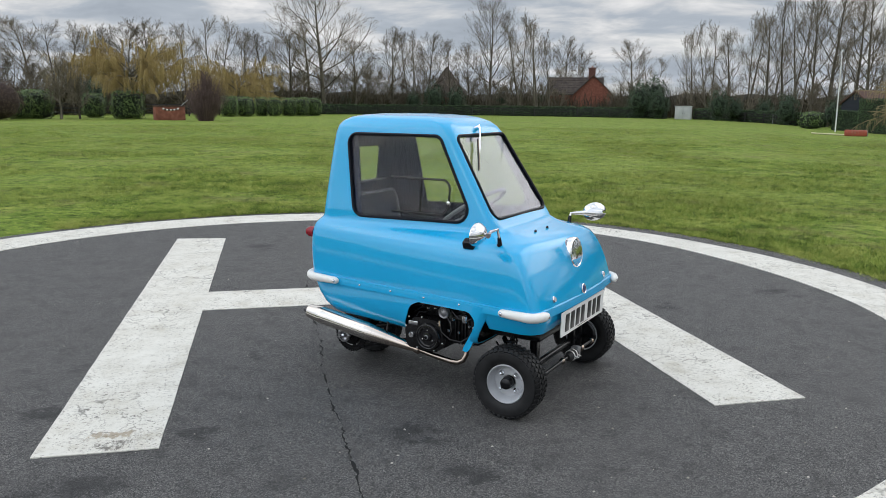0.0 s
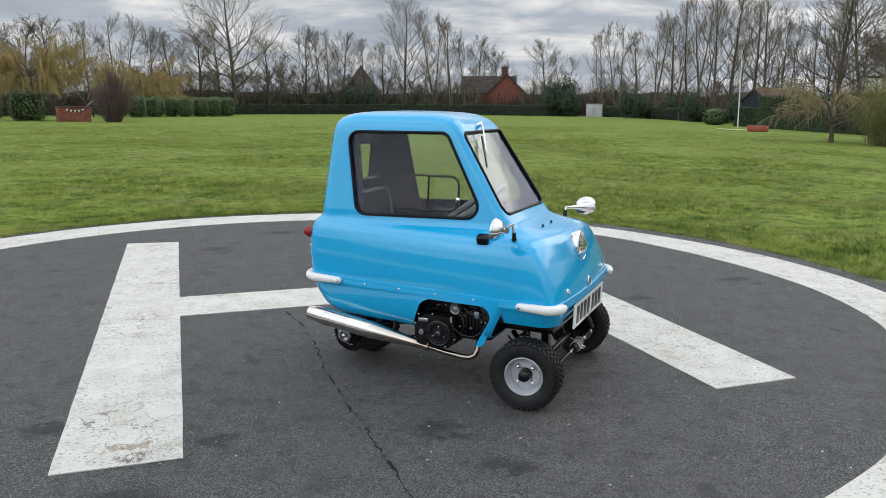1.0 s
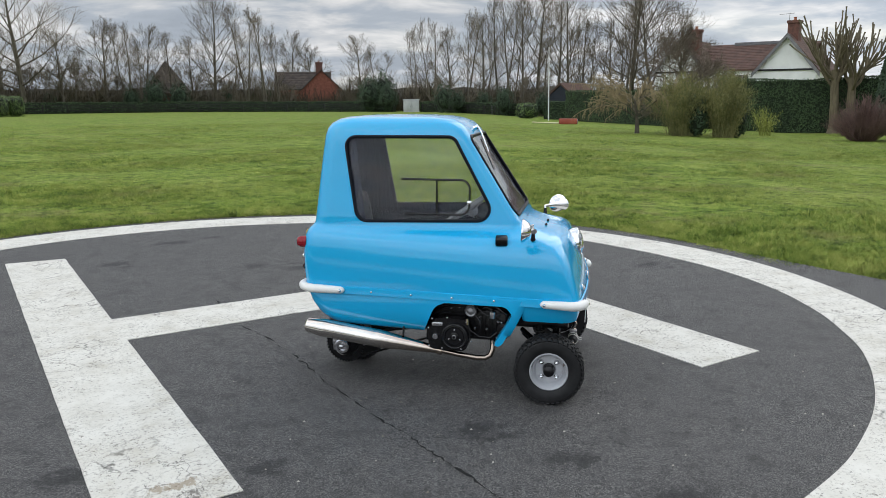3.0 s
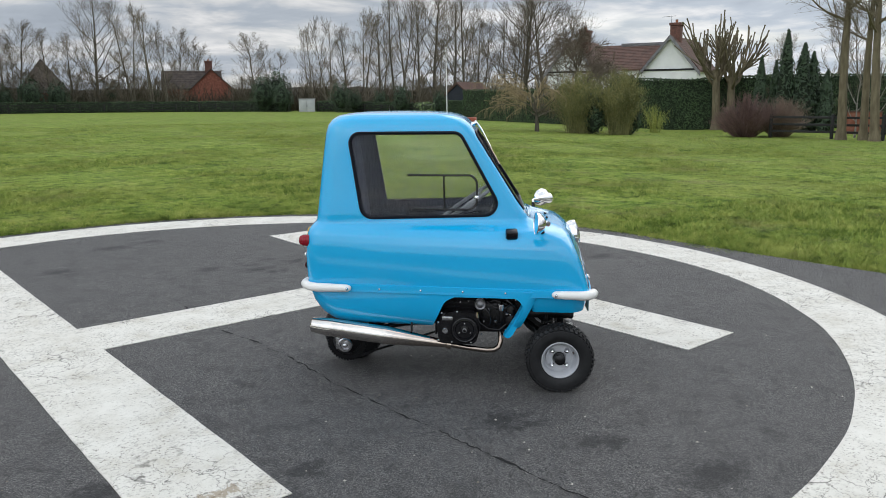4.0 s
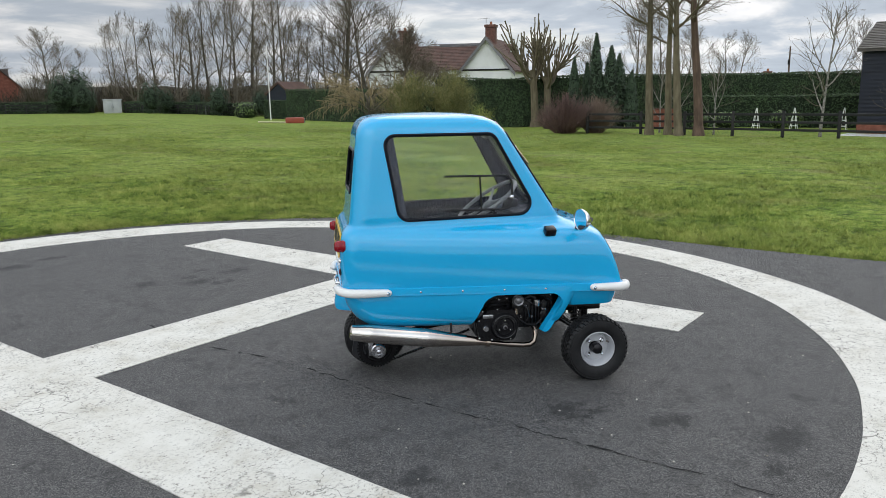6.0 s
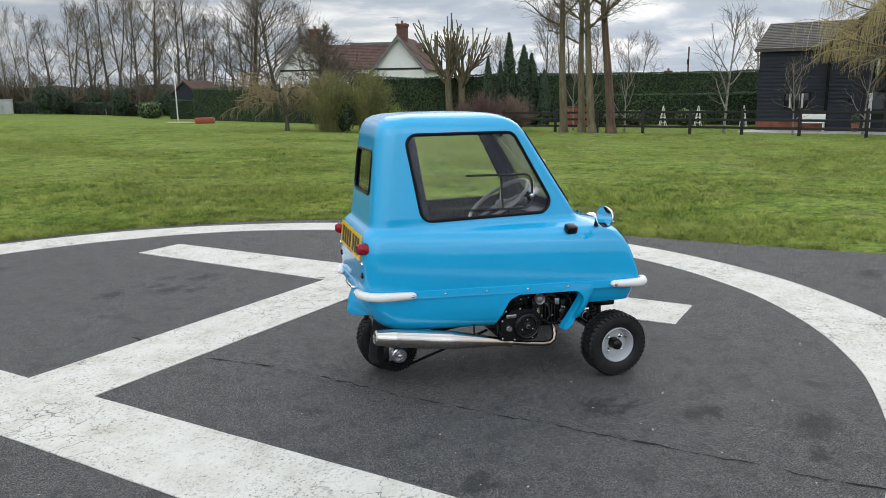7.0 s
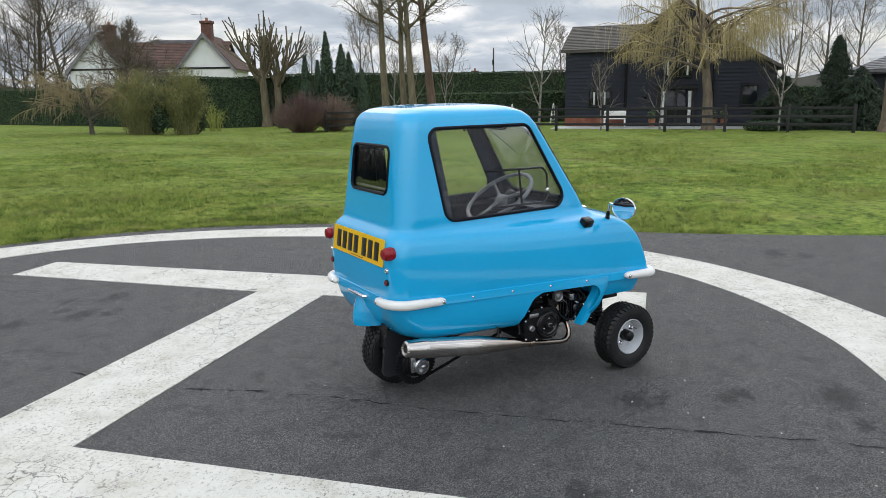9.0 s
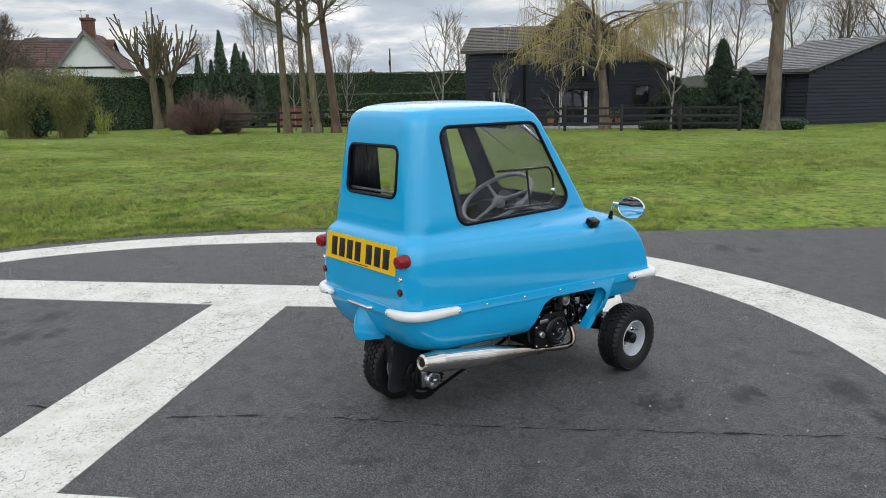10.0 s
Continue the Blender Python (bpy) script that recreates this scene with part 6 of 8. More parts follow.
def smooth_levels():
    """More levels between those given, so that the curves run softly."""
    out = []
    for i, (a, b) in enumerate(zip(LEVELS, LEVELS[1:])):
        p, q = LEVELS[max(i - 1, 0)], LEVELS[min(i + 2, len(LEVELS) - 1)]
        steps = 3 if b[0] - a[0] > 0.015 else 2
        for k in range(steps):
            t = k / steps
            row = []
            for c in range(8):
                m0 = 0.5 * (b[c] - p[c]) if i else (b[c] - a[c])
                m1 = 0.5 * (q[c] - a[c])
                lin = a[c] + (b[c] - a[c]) * t
                her = (2 * t ** 3 - 3 * t * t + 1) * a[c] + (t ** 3 - 2 * t * t + t) * m0 + (-2 * t ** 3 + 3 * t * t) * b[c] + (t ** 3 - t * t) * m1
                row.append(lin if c == 0 else 0.5 * (lin + her))
            out.append(tuple(row))
    return out + [LEVELS[-1]]


def carve(me, cutters, thickness, material, inner):
    """The mesh as a shell of that thickness, with the cutters taken out of it."""
    me.materials.append(material)
    me.materials.append(inner)
    ob = new("shell_blank", me)
    sol = ob.modifiers.new("wall", "SOLIDIFY")
    sol.thickness, sol.offset, sol.material_offset, sol.use_even_offset = thickness, -1, 1, False
    tools = []
    for c in cutters:
        cm = c.mesh("cutter", False)
        bm = bmesh.new()
        bm.from_mesh(cm)
        bmesh.ops.recalc_face_normals(bm, faces=list(bm.faces))
        bm.to_mesh(cm)
        bm.free()
        t = new("cutter", cm)
        t.data.materials.append(material)
        mod = ob.modifiers.new("cut", "BOOLEAN")
        mod.operation, mod.solver, mod.object = "DIFFERENCE", "EXACT", t
        tools.append(t)
    bpy.context.view_layer.update()
    out = bpy.data.meshes.new_from_object(ob.evaluated_get(bpy.context.evaluated_depsgraph_get()))
    for o in (ob, *tools):
        bpy.data.objects.remove(o)
    out.polygons.foreach_set("use_smooth", [True] * len(out.polygons))
    out.set_sharp_from_angle(angle=radians(35))
    return out


# window outlines: side (x, z), screen (y, distance down the slope), rear (y, z)
SIDE_WIN = rounded([(-0.395, 1.166), (0.128, 1.168), (0.335, 0.790), (-0.330, 0.774)], [0.045, 0.05, 0.055, 0.055])
SLOPE = Vector((0.532, 0.0, -0.847))
SCREEN_TOP = Vector((0.200, 0.0, 1.172))
SCREEN_N = Vector((0.847, 0.0, 0.532))
SCREEN = rounded([(-0.232, 0.0), (0.232, 0.0), (0.275, 0.425), (-0.275, 0.425)], [0.03, 0.03, 0.045, 0.045])
REAR_WIN = rounded([(-0.178, 1.094), (0.178, 1.094), (0.182, 0.892), (-0.182, 0.892)], 0.035)


def screen_at(p, off):
    return SCREEN_TOP + SLOPE * p[1] + Vector((0, p[0], 0)) + SCREEN_N * off


# rear view differs from the front: openings in the flat rear panel and in both flanks
cut_r = Shape().prism(SIDE_WIN, lambda p: (p[0], -0.60, p[1]), lambda p: (p[0], -0.16, p[1]))
cut_l = Shape().prism(SIDE_WIN, lambda p: (p[0], 0.16, p[1]), lambda p: (p[0], 0.60, p[1]))
cut_f = Shape().prism(SCREEN, lambda p: screen_at(p, -0.10), lambda p: screen_at(p, 0.15))
cut_b = Shape().prism(REAR_WIN, lambda p: (-0.75, p[0], p[1]), lambda p: (-0.42, p[0], p[1]))
shell_shape = loft(smooth_levels())
from mathutils.bvhtree import BVHTree

SKIN = BVHTree.FromPolygons([Vector(p) for p in shell_shape.v], shell_shape.f)
blank = shell_shape.mesh("body_shell")
shell = part("body_shell", carve(blank, [cut_r, cut_l, cut_f, cut_b], 0.007, PAINT, TRIM), PAINT, CAR, "glossy sky-blue glass-fibre body shell")


def on_skin(p, way, off=0.0):
    hit, nrm, _, _ = SKIN.ray_cast(Vector(p), Vector(way))
    if hit is None:
        return Vector(p)
    return hit - Vector(way).normalized() * off


def skin_point(p, off=0.0):
    hit, nrm, _, _ = SKIN.find_nearest(Vector(p))
    if nrm.dot(Vector(p) - hit) < 0:
        nrm = -nrm
    return hit + nrm * off, nrm


def pane(name, outline, material, parent, thick, inward, label):
    """A pane that fills an outline of points, as a grid bowed with it."""
    s = Shape()
    n = len(outline)
    c = sum((Vector(p) for p in outline), Vector()) / n
    rings = [[c + (Vector(p) - c) * k for p in outline] for k in (1.0, 0.66, 0.33)]
    iw = Vector(inward) * thick
    for off, flip in ((Vector(), False), (iw, True)):
        vs = [q + off for r in rings for q in r] + [c + off]
        fs = [(i * n + k, i * n + (k + 1) % n, (i + 1) * n + (k + 1) % n, (i + 1) * n + k) for i in range(2) for k in range(n)]
        fs += [(2 * n + k, 2 * n + (k + 1) % n, 3 * n) for k in range(n)]
        s.add(vs, [tuple(reversed(f)) if flip else f for f in fs])
    m = 3 * n + 1
    s.f += [(k, m + k, m + (k + 1) % n, (k + 1) % n) for k in range(n)]
    ob = part(name, s, material, parent, label)
    bm = bmesh.new()
    bm.from_mesh(ob.data)
    bmesh.ops.recalc_face_normals(bm, faces=list(bm.faces))
    bm.to_mesh(ob.data)
    bm.free()
    ob.visible_shadow = False
    return ob


def seal(outline, parent, r=0.0078):
    return part("rubber_seal", Shape().tube(outline, r, 8, closed=True), SEAL, parent, "black rubber window seal")


def inset(poly, d):
    c = Vector((sum(p[0] for p in poly) / len(poly), sum(p[1] for p in poly) / len(poly)))
    return [tuple(Vector(p) + (c - Vector(p)).normalized() * d) for p in poly]


SIDE_IN = inset(SIDE_WIN, 0.004)
for s in (-1, 1):
    line = [on_skin((x, 0.7 * s, z), (0, -s, 0), -0.001) for x, z in SIDE_IN]
    win = pane("side_window", [p + Vector((0, -s * 0.005, 0)) for p in line], GLASS, CAR, 0.004, (0, -s, 0), "clear fixed side window")
    seal(line, win)
    if s > 0:
        continue
    # black wire stay with an upright bar and a chromed catch
    def on_side(x, z, off=0.010):
        return Vector((x, s * (0.312 - 0.126 * (z - 0.79) + off), z))
    top, low, right, r = 0.975, 0.818, 0.205, 0.045
    wire = [on_side(-0.115, top), on_side(right - r - 0.05, top - 0.002)]
    wire += [on_side(right - r + r * math.sin(a), top - r + r * math.cos(a)) for a in (radians(15 * k) for k in range(1, 7))]
    wire += [on_side(right - r + r * math.cos(a), low + r - r * math.sin(a)) for a in (radians(15 * k) for k in range(1, 7))]
    wire += [on_side(-0.10, low)]
    stay = part("wire_stay", Shape().tube(wire, 0.0050, 8), GLOSSBLACK, win, "bent black wire stay")
    part("upright_bar", Shape().tube([on_side(0.052, top), on_side(0.056, low)], 0.0045, 6), BLACK, win)
    part("catch", Shape().lathe([(0.010, 0), (0.012, 0.004), (0.010, 0.009), (0.004, 0.012)], Matrix.Translation(on_side(0.203, 0.872, 0.004)) @ pose(0, 0, 0, -90 * s, 0, 0), 14), CHROME, win, "small chromed catch")

# padded lining behind the rear edge of the windows
for s in (-1, 1):
    strip = rounded([(-0.400, 1.170), (-0.345, 1.170), (-0.288, 0.772), (-0.345, 0.772)], 0.004, 2)
    part("window_lining", Shape().prism(strip, lambda p: (p[0], s * (0.288 - 0.126 * (p[1] - 0.79)), p[1]), lambda p: (p[0], s * (0.296 - 0.126 * (p[1] - 0.79)), p[1])), TRIM, CAR, smooth=False)
line = [screen_at(p, 0.35) for p in inset(SCREEN, 0.003)]
line = [on_skin(p, -SCREEN_N, -0.001) for p in line]
screen = pane("windscreen", [p - SCREEN_N * 0.004 for p in line], SCREENGLASS, CAR, 0.005, -SCREEN_N, "flat glass windscreen with hazy reflections")
seal(line, screen, 0.0075)
line = [on_skin((-0.8, y, z), (1, 0, 0), -0.001) for y, z in inset(REAR_WIN, 0.004)]
rear_win = pane("rear_window", [p + Vector((0.005, 0, 0)) for p in line], GLASS, CAR, 0.004, (1, 0, 0), "small rectangular rear window")
seal(line, rear_win, 0.0075)

# lower tub with the engine opening and the blue strut in front of it
TUB = [(0.264, -0.430, 0.400, 0.262, 0.345, 0.11, 0.05, 0), (0.272, -0.478, 0.420, 0.300, 0.388, 0.12, 0.05, 0), (0.290, -0.520, 0.440, 0.320, 0.412, 0.12, 0.05, 0), (0.325, -0.550, 0.455, 0.334, 0.432, 0.11, 0.05, 0), (0.380, -0.580, 0.472, 0.342, 0.446, 0.10, 0.05, 0),
       (0.430, -0.594, 0.490, 0.344, 0.450, 0.09, 0.05, 0), (0.462, -0.597, 0.500, 0.343, 0.451, 0.085, 0.05, 0)]
tub_shape = loft(TUB, cap_top=False, cap_low=True)
opening = rounded([(-0.034, 0.200), (0.058, 0.405), (0.105, 0.427), (0.388, 0.430), (0.422, 0.390), (0.334, 0.200)], [0.02, 0.06, 0.035, 0.045, 0.035, 0.01], 6)
front_cut = [(0.365, 0.200), (0.480, 0.436), (0.60, 0.436), (0.60, 0.200)]
arch = rounded([(-0.58, 0.10), (-0.555, 0.33), (-0.33, 0.33), (-0.27, 0.10)], 0.06, 4)
cuts = [Shape().prism(opening, lambda p: (p[0], -0.6, p[1]), lambda p: (p[0], 0.6, p[1])),
        Shape().prism(front_cut, lambda p: (p[0], -0.6, p[1]), lambda p: (p[0], 0.6, p[1])),
        Shape().prism(arch, lambda p: (p[0], -0.11, p[1]), lambda p: (p[0], 0.11, p[1]))]
part("lower_tub", carve(tub_shape.mesh("lower_tub"), cuts, 0.006, PAINT, BLACK), PAINT, CAR, "blue lower body tub with engine openings")
for s in (-1, 1):
    strut = Shape()
    prof = [(0.472, 0.440), (0.446, 0.400), (0.418, 0.345), (0.392, 0.285), (0.374, 0.250), (0.362, 0.236), (0.348, 0.230), (0.334, 0.236), (0.340, 0.252), (0.360, 0.285), (0.386, 0.330), (0.408, 0.372), (0.418, 0.395), (0.418, 0.418), (0.408, 0.432), (0.394, 0.440)]
    def strut_y(p, d):
        return s * (0.398 + 0.10 * (p[1] - 0.238) + 0.10 * (p[0] - 0.32) - d)
    strut.prism(prof, lambda p: (p[0], strut_y(p, 0.0), p[1]), lambda p: (p[0] - 0.006, strut_y(p, 0.036), p[1]))
    part("strut", strut, PAINT, CAR, "slanting blue strut ahead of the engine")

# chin under the nose
CHIN = [(0.352, 0.47, 0.690, 0.385, 0.392, 0.02, 0.07, 0.0), (0.360, 0.46, 0.702, 0.410, 0.415, 0.02, 0.08, 0.004), (0.400, 0.45, 0.716, 0.430, 0.435, 0.02, 0.09, 0.01), (0.456, 0.44, 0.730, 0.445, 0.452, 0.02, 0.10, 0.02)]
part("chin", loft(CHIN, cap_top=True, cap_low=True), PAINT, CAR, "blue chin panel under the nose")

# flange along the seam, and its bolts
half = plan(*level(0.46))
flange = []
for x, y in ring_of(half):
    flange.append((x, y))
fl = Shape()
n = len(flange)
prof = [(-0.001, 0.474), (0.006, 0.471), (0.0085, 0.441), (0.0085, 0.4375), (-0.006, 0.436)]
vs = []
for d, z in prof:
    for i in range(n):
        a, b = Vector(flange[i - 1]), Vector(flange[(i + 1) % n])
        t = (b - a).normalized()
        nrm = Vector((t.y, -t.x))
        if nrm.dot(Vector(flange[i]) - Vector((0.05, 0))) < 0:
            nrm = -nrm
        vs.append((flange[i][0] + nrm.x * d, flange[i][1] + nrm.y * d, z))
fl.add(vs, [(j * n + i, j * n + (i + 1) % n, (j + 1) * n + (i + 1) % n, (j + 1) * n + i) for j in range(4) for i in range(n)])
part("seam_flange", fl, PAINT, CAR, "raised blue seam flange")
BOLT = Shape().lathe([(0.0058, 0), (0.0058, 0.002), (0.004, 0.0045), (0.001, 0.0052)], None, 10).mesh("bolt")
BOLT.materials.append(CHROME)


def bolt(p, nrm, parent=CAR, k=1.0):
    ob = new("bolt", BOLT)
    ob.parent = parent
    ob.matrix_basis = Matrix.Translation(p) @ Vector(nrm).to_track_quat("Z", "Y").to_matrix().to_4x4() @ Matrix.Scale(k, 4)
    return ob


def flank(x, z):
    r = level(z)
    return r[2] + (r[3] - r[2]) * (x - (r[0] + r[4])) / (r[1] - r[5] - r[0] - r[4])


for s in (-1, 1):
    for x in (-0.245, -0.052, 0.142, 0.336):
        bolt((x, s * (flank(x, 0.46) + 0.0075), 0.454), (0, s, 0.05))

# four white wraparound bumpers
outline = plan(*level(0.456))


def bumper(keep, s):
    line = [p for p in outline if keep(p)]
    pts, c = [], Vector((0.05, 0.0))
    for i, p in enumerate(line):
        a, b = Vector(line[max(i - 1, 0)]), Vector(line[min(i + 1, len(line) - 1)])
        t = (b - a).normalized()
        nrm = Vector((t.y, -t.x))
        if nrm.dot(Vector(p) - c) < 0:
            nrm = -nrm
        pts.append((p[0] + nrm.x * 0.017, s * -(p[1] + nrm.y * 0.017), 0.456))
    cnt = len(pts)
    ends = []
    for p0, p1 in ((pts[0], pts[1]), (pts[-1], pts[-2])):
        e = (Vector(p0) - Vector(p1)).normalized()
        ends.append([Vector(p0) + e * q for q in (0.008, 0.015, 0.019)])
    line3 = ends[0][::-1] + [Vector(p) for p in pts] + ends[1]
    sh = Shape().tube(line3, [0.004, 0.010, 0.0145, 0.0170, 0.0190] + [0.0205] * (cnt - 4) + [0.0190, 0.0170, 0.0145, 0.010, 0.004], 14)
    ob = part("bumper", sh, WHITEPAINT, CAR, "white enamelled wraparound bumper")
    for q, d in ((pts[0], 0), (pts[-1], -1)):
        nb = Vector((q[0] - 0.05, q[1], 0)).normalized()
        if abs(q[1]) > 0.3 and -0.5 < q[0] < 0.6:
            nb = Vector((0, 1 if q[1] > 0 else -1, 0))
        bolt(Vector(q) + nb * 0.0155, nb, ob, 1.35)
    return ob


for s in (-1, 1):
    bumper(lambda p: p[0] > 0.515 and p[1] < -0.36, s)
    bumper(lambda p: p[0] < -0.395 and p[1] < -0.20, s)

# rear step fairing in the middle of the tail, and the chromed handle above it
fair = Shape()
vs, fs = [], []
for i in range(7):
    q = i / 6
    z = 0.425 - 0.135 * q
    w = 0.040 + 0.034 * q
    out = 0.010 + 0.108 * q ** 1.1
    xb = float(np.interp(z, [0.27, 0.30, 0.33, 0.38, 0.43], [-0.475, -0.52, -0.547, -0.577, -0.594]))
    for k in range(9):
        a = math.pi * k / 8
        vs.append((xb + 0.03 - (out + 0.03) * math.sin(a), 0.02 - w * math.cos(a), z))
for i in range(6):
    for k in range(8):
        fs.append((i * 9 + k, i * 9 + k + 1, (i + 1) * 9 + k + 1, (i + 1) * 9 + k))
fs.append(tuple(range(9)))
fs.append(tuple(54 + k for k in range(8, -1, -1)))
fair.add(vs, fs)
part("tail_fairing", fair, PAINT, CAR, "blue scoop-shaped fairing on the tail")
part("tail_handle", Shape().tube([(-0.598, -0.085, 0.443), (-0.618, -0.075, 0.444), (-0.623, 0.0, 0.446), (-0.618, 0.075, 0.444), (-0.598, 0.085, 0.443)], 0.0075, 8), CHROME, CAR, "chromed grab handle")

# headlamp
TILT = pose(0, 0, 0, 0, 82, 0)
lamp_c = on_skin((1.0, 0.0, 0.650), (-1, 0, 0)) - Vector((0.007, 0, 0))
hl = part("headlamp", Shape().lathe([(0.060, -0.03), (0.070, -0.005), (0.0715, 0.010), (0.070, 0.020), (0.064, 0.024), (0.0605, 0.020), (0.0605, 0.008)], Matrix.Translation(lamp_c) @ TILT, 40), CHROME, CAR, "single round headlamp with chromed rim")
part("reflector", Shape().lathe([(0.058, 0.012), (0.045, 0.0), (0.02, -0.012), (0.004, -0.014)], Matrix.Translation(lamp_c) @ TILT, 32), CHROME, hl)
part("lens", Shape().lathe([(0.060, 0.014), (0.060, 0.019), (0.052, 0.028), (0.035, 0.035), (0.015, 0.038), (0.001, 0.0385)], Matrix.Translation(lamp_c) @ TILT, 32), LENS, hl, "fluted glass lens")
part("bulb_shield", Shape().lathe([(0.010, -0.005), (0.012, 0.006), (0.008, 0.010), (0.001, 0.011)], Matrix.Translation(lamp_c) @ TILT, 16), STEEL, hl)
bc, bn = skin_point((0.9, 0.0, 0.520), 0.001)
ROTB = bn.to_track_quat("Z", "Y").to_matrix().to_4x4()
badge = part("badge", Shape().lathe([(0.024, 0), (0.025, 0.004), (0.021, 0.007), (0.018, 0.005)], Matrix.Translation(bc) @ ROTB, 28), CHROME, CAR, "small round chromed nose badge")
part("badge_centre", Shape().lathe([(0.0182, 0.003), (0.017, 0.0055), (0.002, 0.006)], Matrix.Translation(bc) @ ROTB, 24), mat("badge_blue", (0.03, 0.05, 0.16), 0.25), badge)
for s in (-1, 1):
    c, nn = skin_point((0.78, s * 0.305, 0.515), 0.0)
    mm = Matrix.Translation(c) @ nn.to_track_quat("Z", "Y").to_matrix().to_4x4()
    ind = part("front_marker", Shape().lathe([(0.013, 0), (0.014, 0.004), (0.011, 0.008), (0.009, 0.007)], mm, 18), CHROME, CAR, "small chromed front marker lamp")
    part("marker_lens", Shape().lathe([(0.010, 0.005), (0.008, 0.011), (0.001, 0.013)], mm, 16), AMBER, ind)


# number plates carry plain bars only
def plate(m, w, h, material, label):
    """A plate in the y-z plane of m, facing +x, with bars where its characters stand."""
    outl = rounded([(-w / 2, -h / 2), (w / 2, -h / 2), (w / 2, h / 2), (-w / 2, h / 2)], 0.007, 3)
    ob = part("number_plate", Shape().prism(outl, lambda p: m @ Vector((0, p[0], p[1])), lambda p: m @ Vector((0.004, p[0], p[1]))), material, CAR, label)
    cw, gapw, big = 0.050, 0.011, 0.033
    x = -(7 * cw + 5 * gapw + big) / 2
    for i in range(7):
        lo, hi = x + 0.004, x + cw - 0.004
        part("bar", Shape().slab((0.0035, lo, -0.0395), (0.0056, hi, 0.0395), 0.0006, m), INK, ob, "plain black bar")
        x += cw + (big if i == 3 else gapw)
    part("maker_strip", Shape().slab((0.0035, -0.07, -h / 2 + 0.006), (0.0050, 0.07, -h / 2 + 0.009), 0.0004, m), INK, ob)
    return ob


plate(Matrix.Translation((0.733, 0.008, 0.376)) @ pose(0, 0, 0, 0, 2, 0), 0.52, 0.111, PLATEWHITE, "white front number plate with plain bars")
plate(Matrix.Translation((-0.601, 0.0, 0.662)) @ pose(0, 0, 0, 0, 0, 180) @ pose(0, 0, 0, 0, -7, 0), 0.52, 0.114, PLATEYELLOW, "yellow rear number plate with plain bars")

# rear lamps, screws and reflectors
for s in (-1, 1):
    c = Vector((-0.600, s * 0.297, 0.668))
    mm = Matrix.Translation(c) @ pose(0, 0, 0, 0, -90, 0)
    tl = part("tail_lamp", Shape().lathe([(0.028, -0.02), (0.0285, -0.006), (0.026, -0.003)], mm, 24), REDLENS, CAR, "round ribbed red tail lamp")
    part("lens", Shape().lathe([(0.0265, -0.004), (0.0275, 0.004), (0.0262, 0.006), (0.0275, 0.012), (0.0250, 0.018), (0.0225, 0.020), (0.0215, 0.027), (0.014, 0.031), (0.001, 0.032)], mm, 24), REDLENS, tl, "ribbed red lens")
    bolt((-0.603, s * 0.286, 0.597), (-1, 0, 0), CAR, 1.9)
    mm = Matrix.Translation((-0.602, s * 0.282, 0.545)) @ pose(0, 0, 0, 0, -90, 0)
    rf = part("rear_reflector", Shape().lathe([(0.014, 0), (0.0145, 0.005), (0.012, 0.008)], mm, 20), BLACK, CAR, "small round red reflector")
    part("lens", Shape().lathe([(0.012, 0.005), (0.010, 0.010), (0.001, 0.011)], mm, 18), REDLENS, rf)

# fuel cap on the flank
c, nn = skin_point((0.362, -0.40, 0.722), 0.0)
mm = Matrix.Translation(c + Vector((0, -0.006, 0.008))) @ pose(0, 0, 0, 24, 0, 4)
vent = part("flank_vent", Shape().slab((-0.027, -0.024, -0.020), (0.027, 0.020, 0.018), 0.008, mm), BLACK, CAR, "boxy black plastic cap on the flank")
part("vent_foot", Shape().slab((-0.031, -0.010, -0.026), (0.031, 0.030, -0.016), 0.004, mm), SEAL, vent)

# chromed mirrors on thin stalks
for s in (-1, 1):
    base, bn = skin_point((0.500, s * 0.385, 0.72), 0.0)
    head = Vector((0.466, -0.528, 0.788)) if s < 0 else Vector((0.556, 0.590, 0.760))
    mir = part("mirror", Shape().tube([base - bn * 0.004, base + bn * 0.012, base + Vector((0, s * 0.006, 0.034))], [0.012, 0.011, 0.008], 12), BLACK, CAR, "chromed oval mirror on a bent stalk")
    face = Vector((-0.992, -0.085, 0.06)).normalized() if s < 0 else Vector((-0.78, 0.62, 0.05)).normalized()
    elbow = base + Vector((-0.002, s * 0.018, 0.070 if s < 0 else 0.045))
    part("stalk", Shape().tube([base + Vector((0, s * 0.006, 0.030)), elbow, elbow.lerp(head, 0.5) - face * 0.012, head - face * 0.050], [0.0055, 0.0055, 0.008, 0.011] if s < 0 else [0.0055, 0.0055, 0.012, 0.030], 16), CHROME, mir)
    mm = Matrix.Translation(head) @ face.to_track_quat("Z", "Y").to_matrix().to_4x4() @ Matrix.Diagonal((1.38, 0.98, 0.80, 1))
    part("mirror_shell", Shape().lathe([(0.002, -0.050), (0.018, -0.046), (0.034, -0.034), (0.046, -0.014), (0.0500, 0.0), (0.0490, 0.005), (0.0470, 0.006), (0.0460, 0.003), (0.0455, -0.004)], mm, 32), CHROME, mir)
    part("mirror_glass", Shape().lathe([(0.0460, -0.003), (0.0460, 0.0035), (0.001, 0.0045)], mm, 32), MIRROR, mir, "oval looking-glass")

# wiper
piv, tip = screen_at((-0.030, -0.026), 0.014), screen_at((-0.222, 0.188), 0.010)
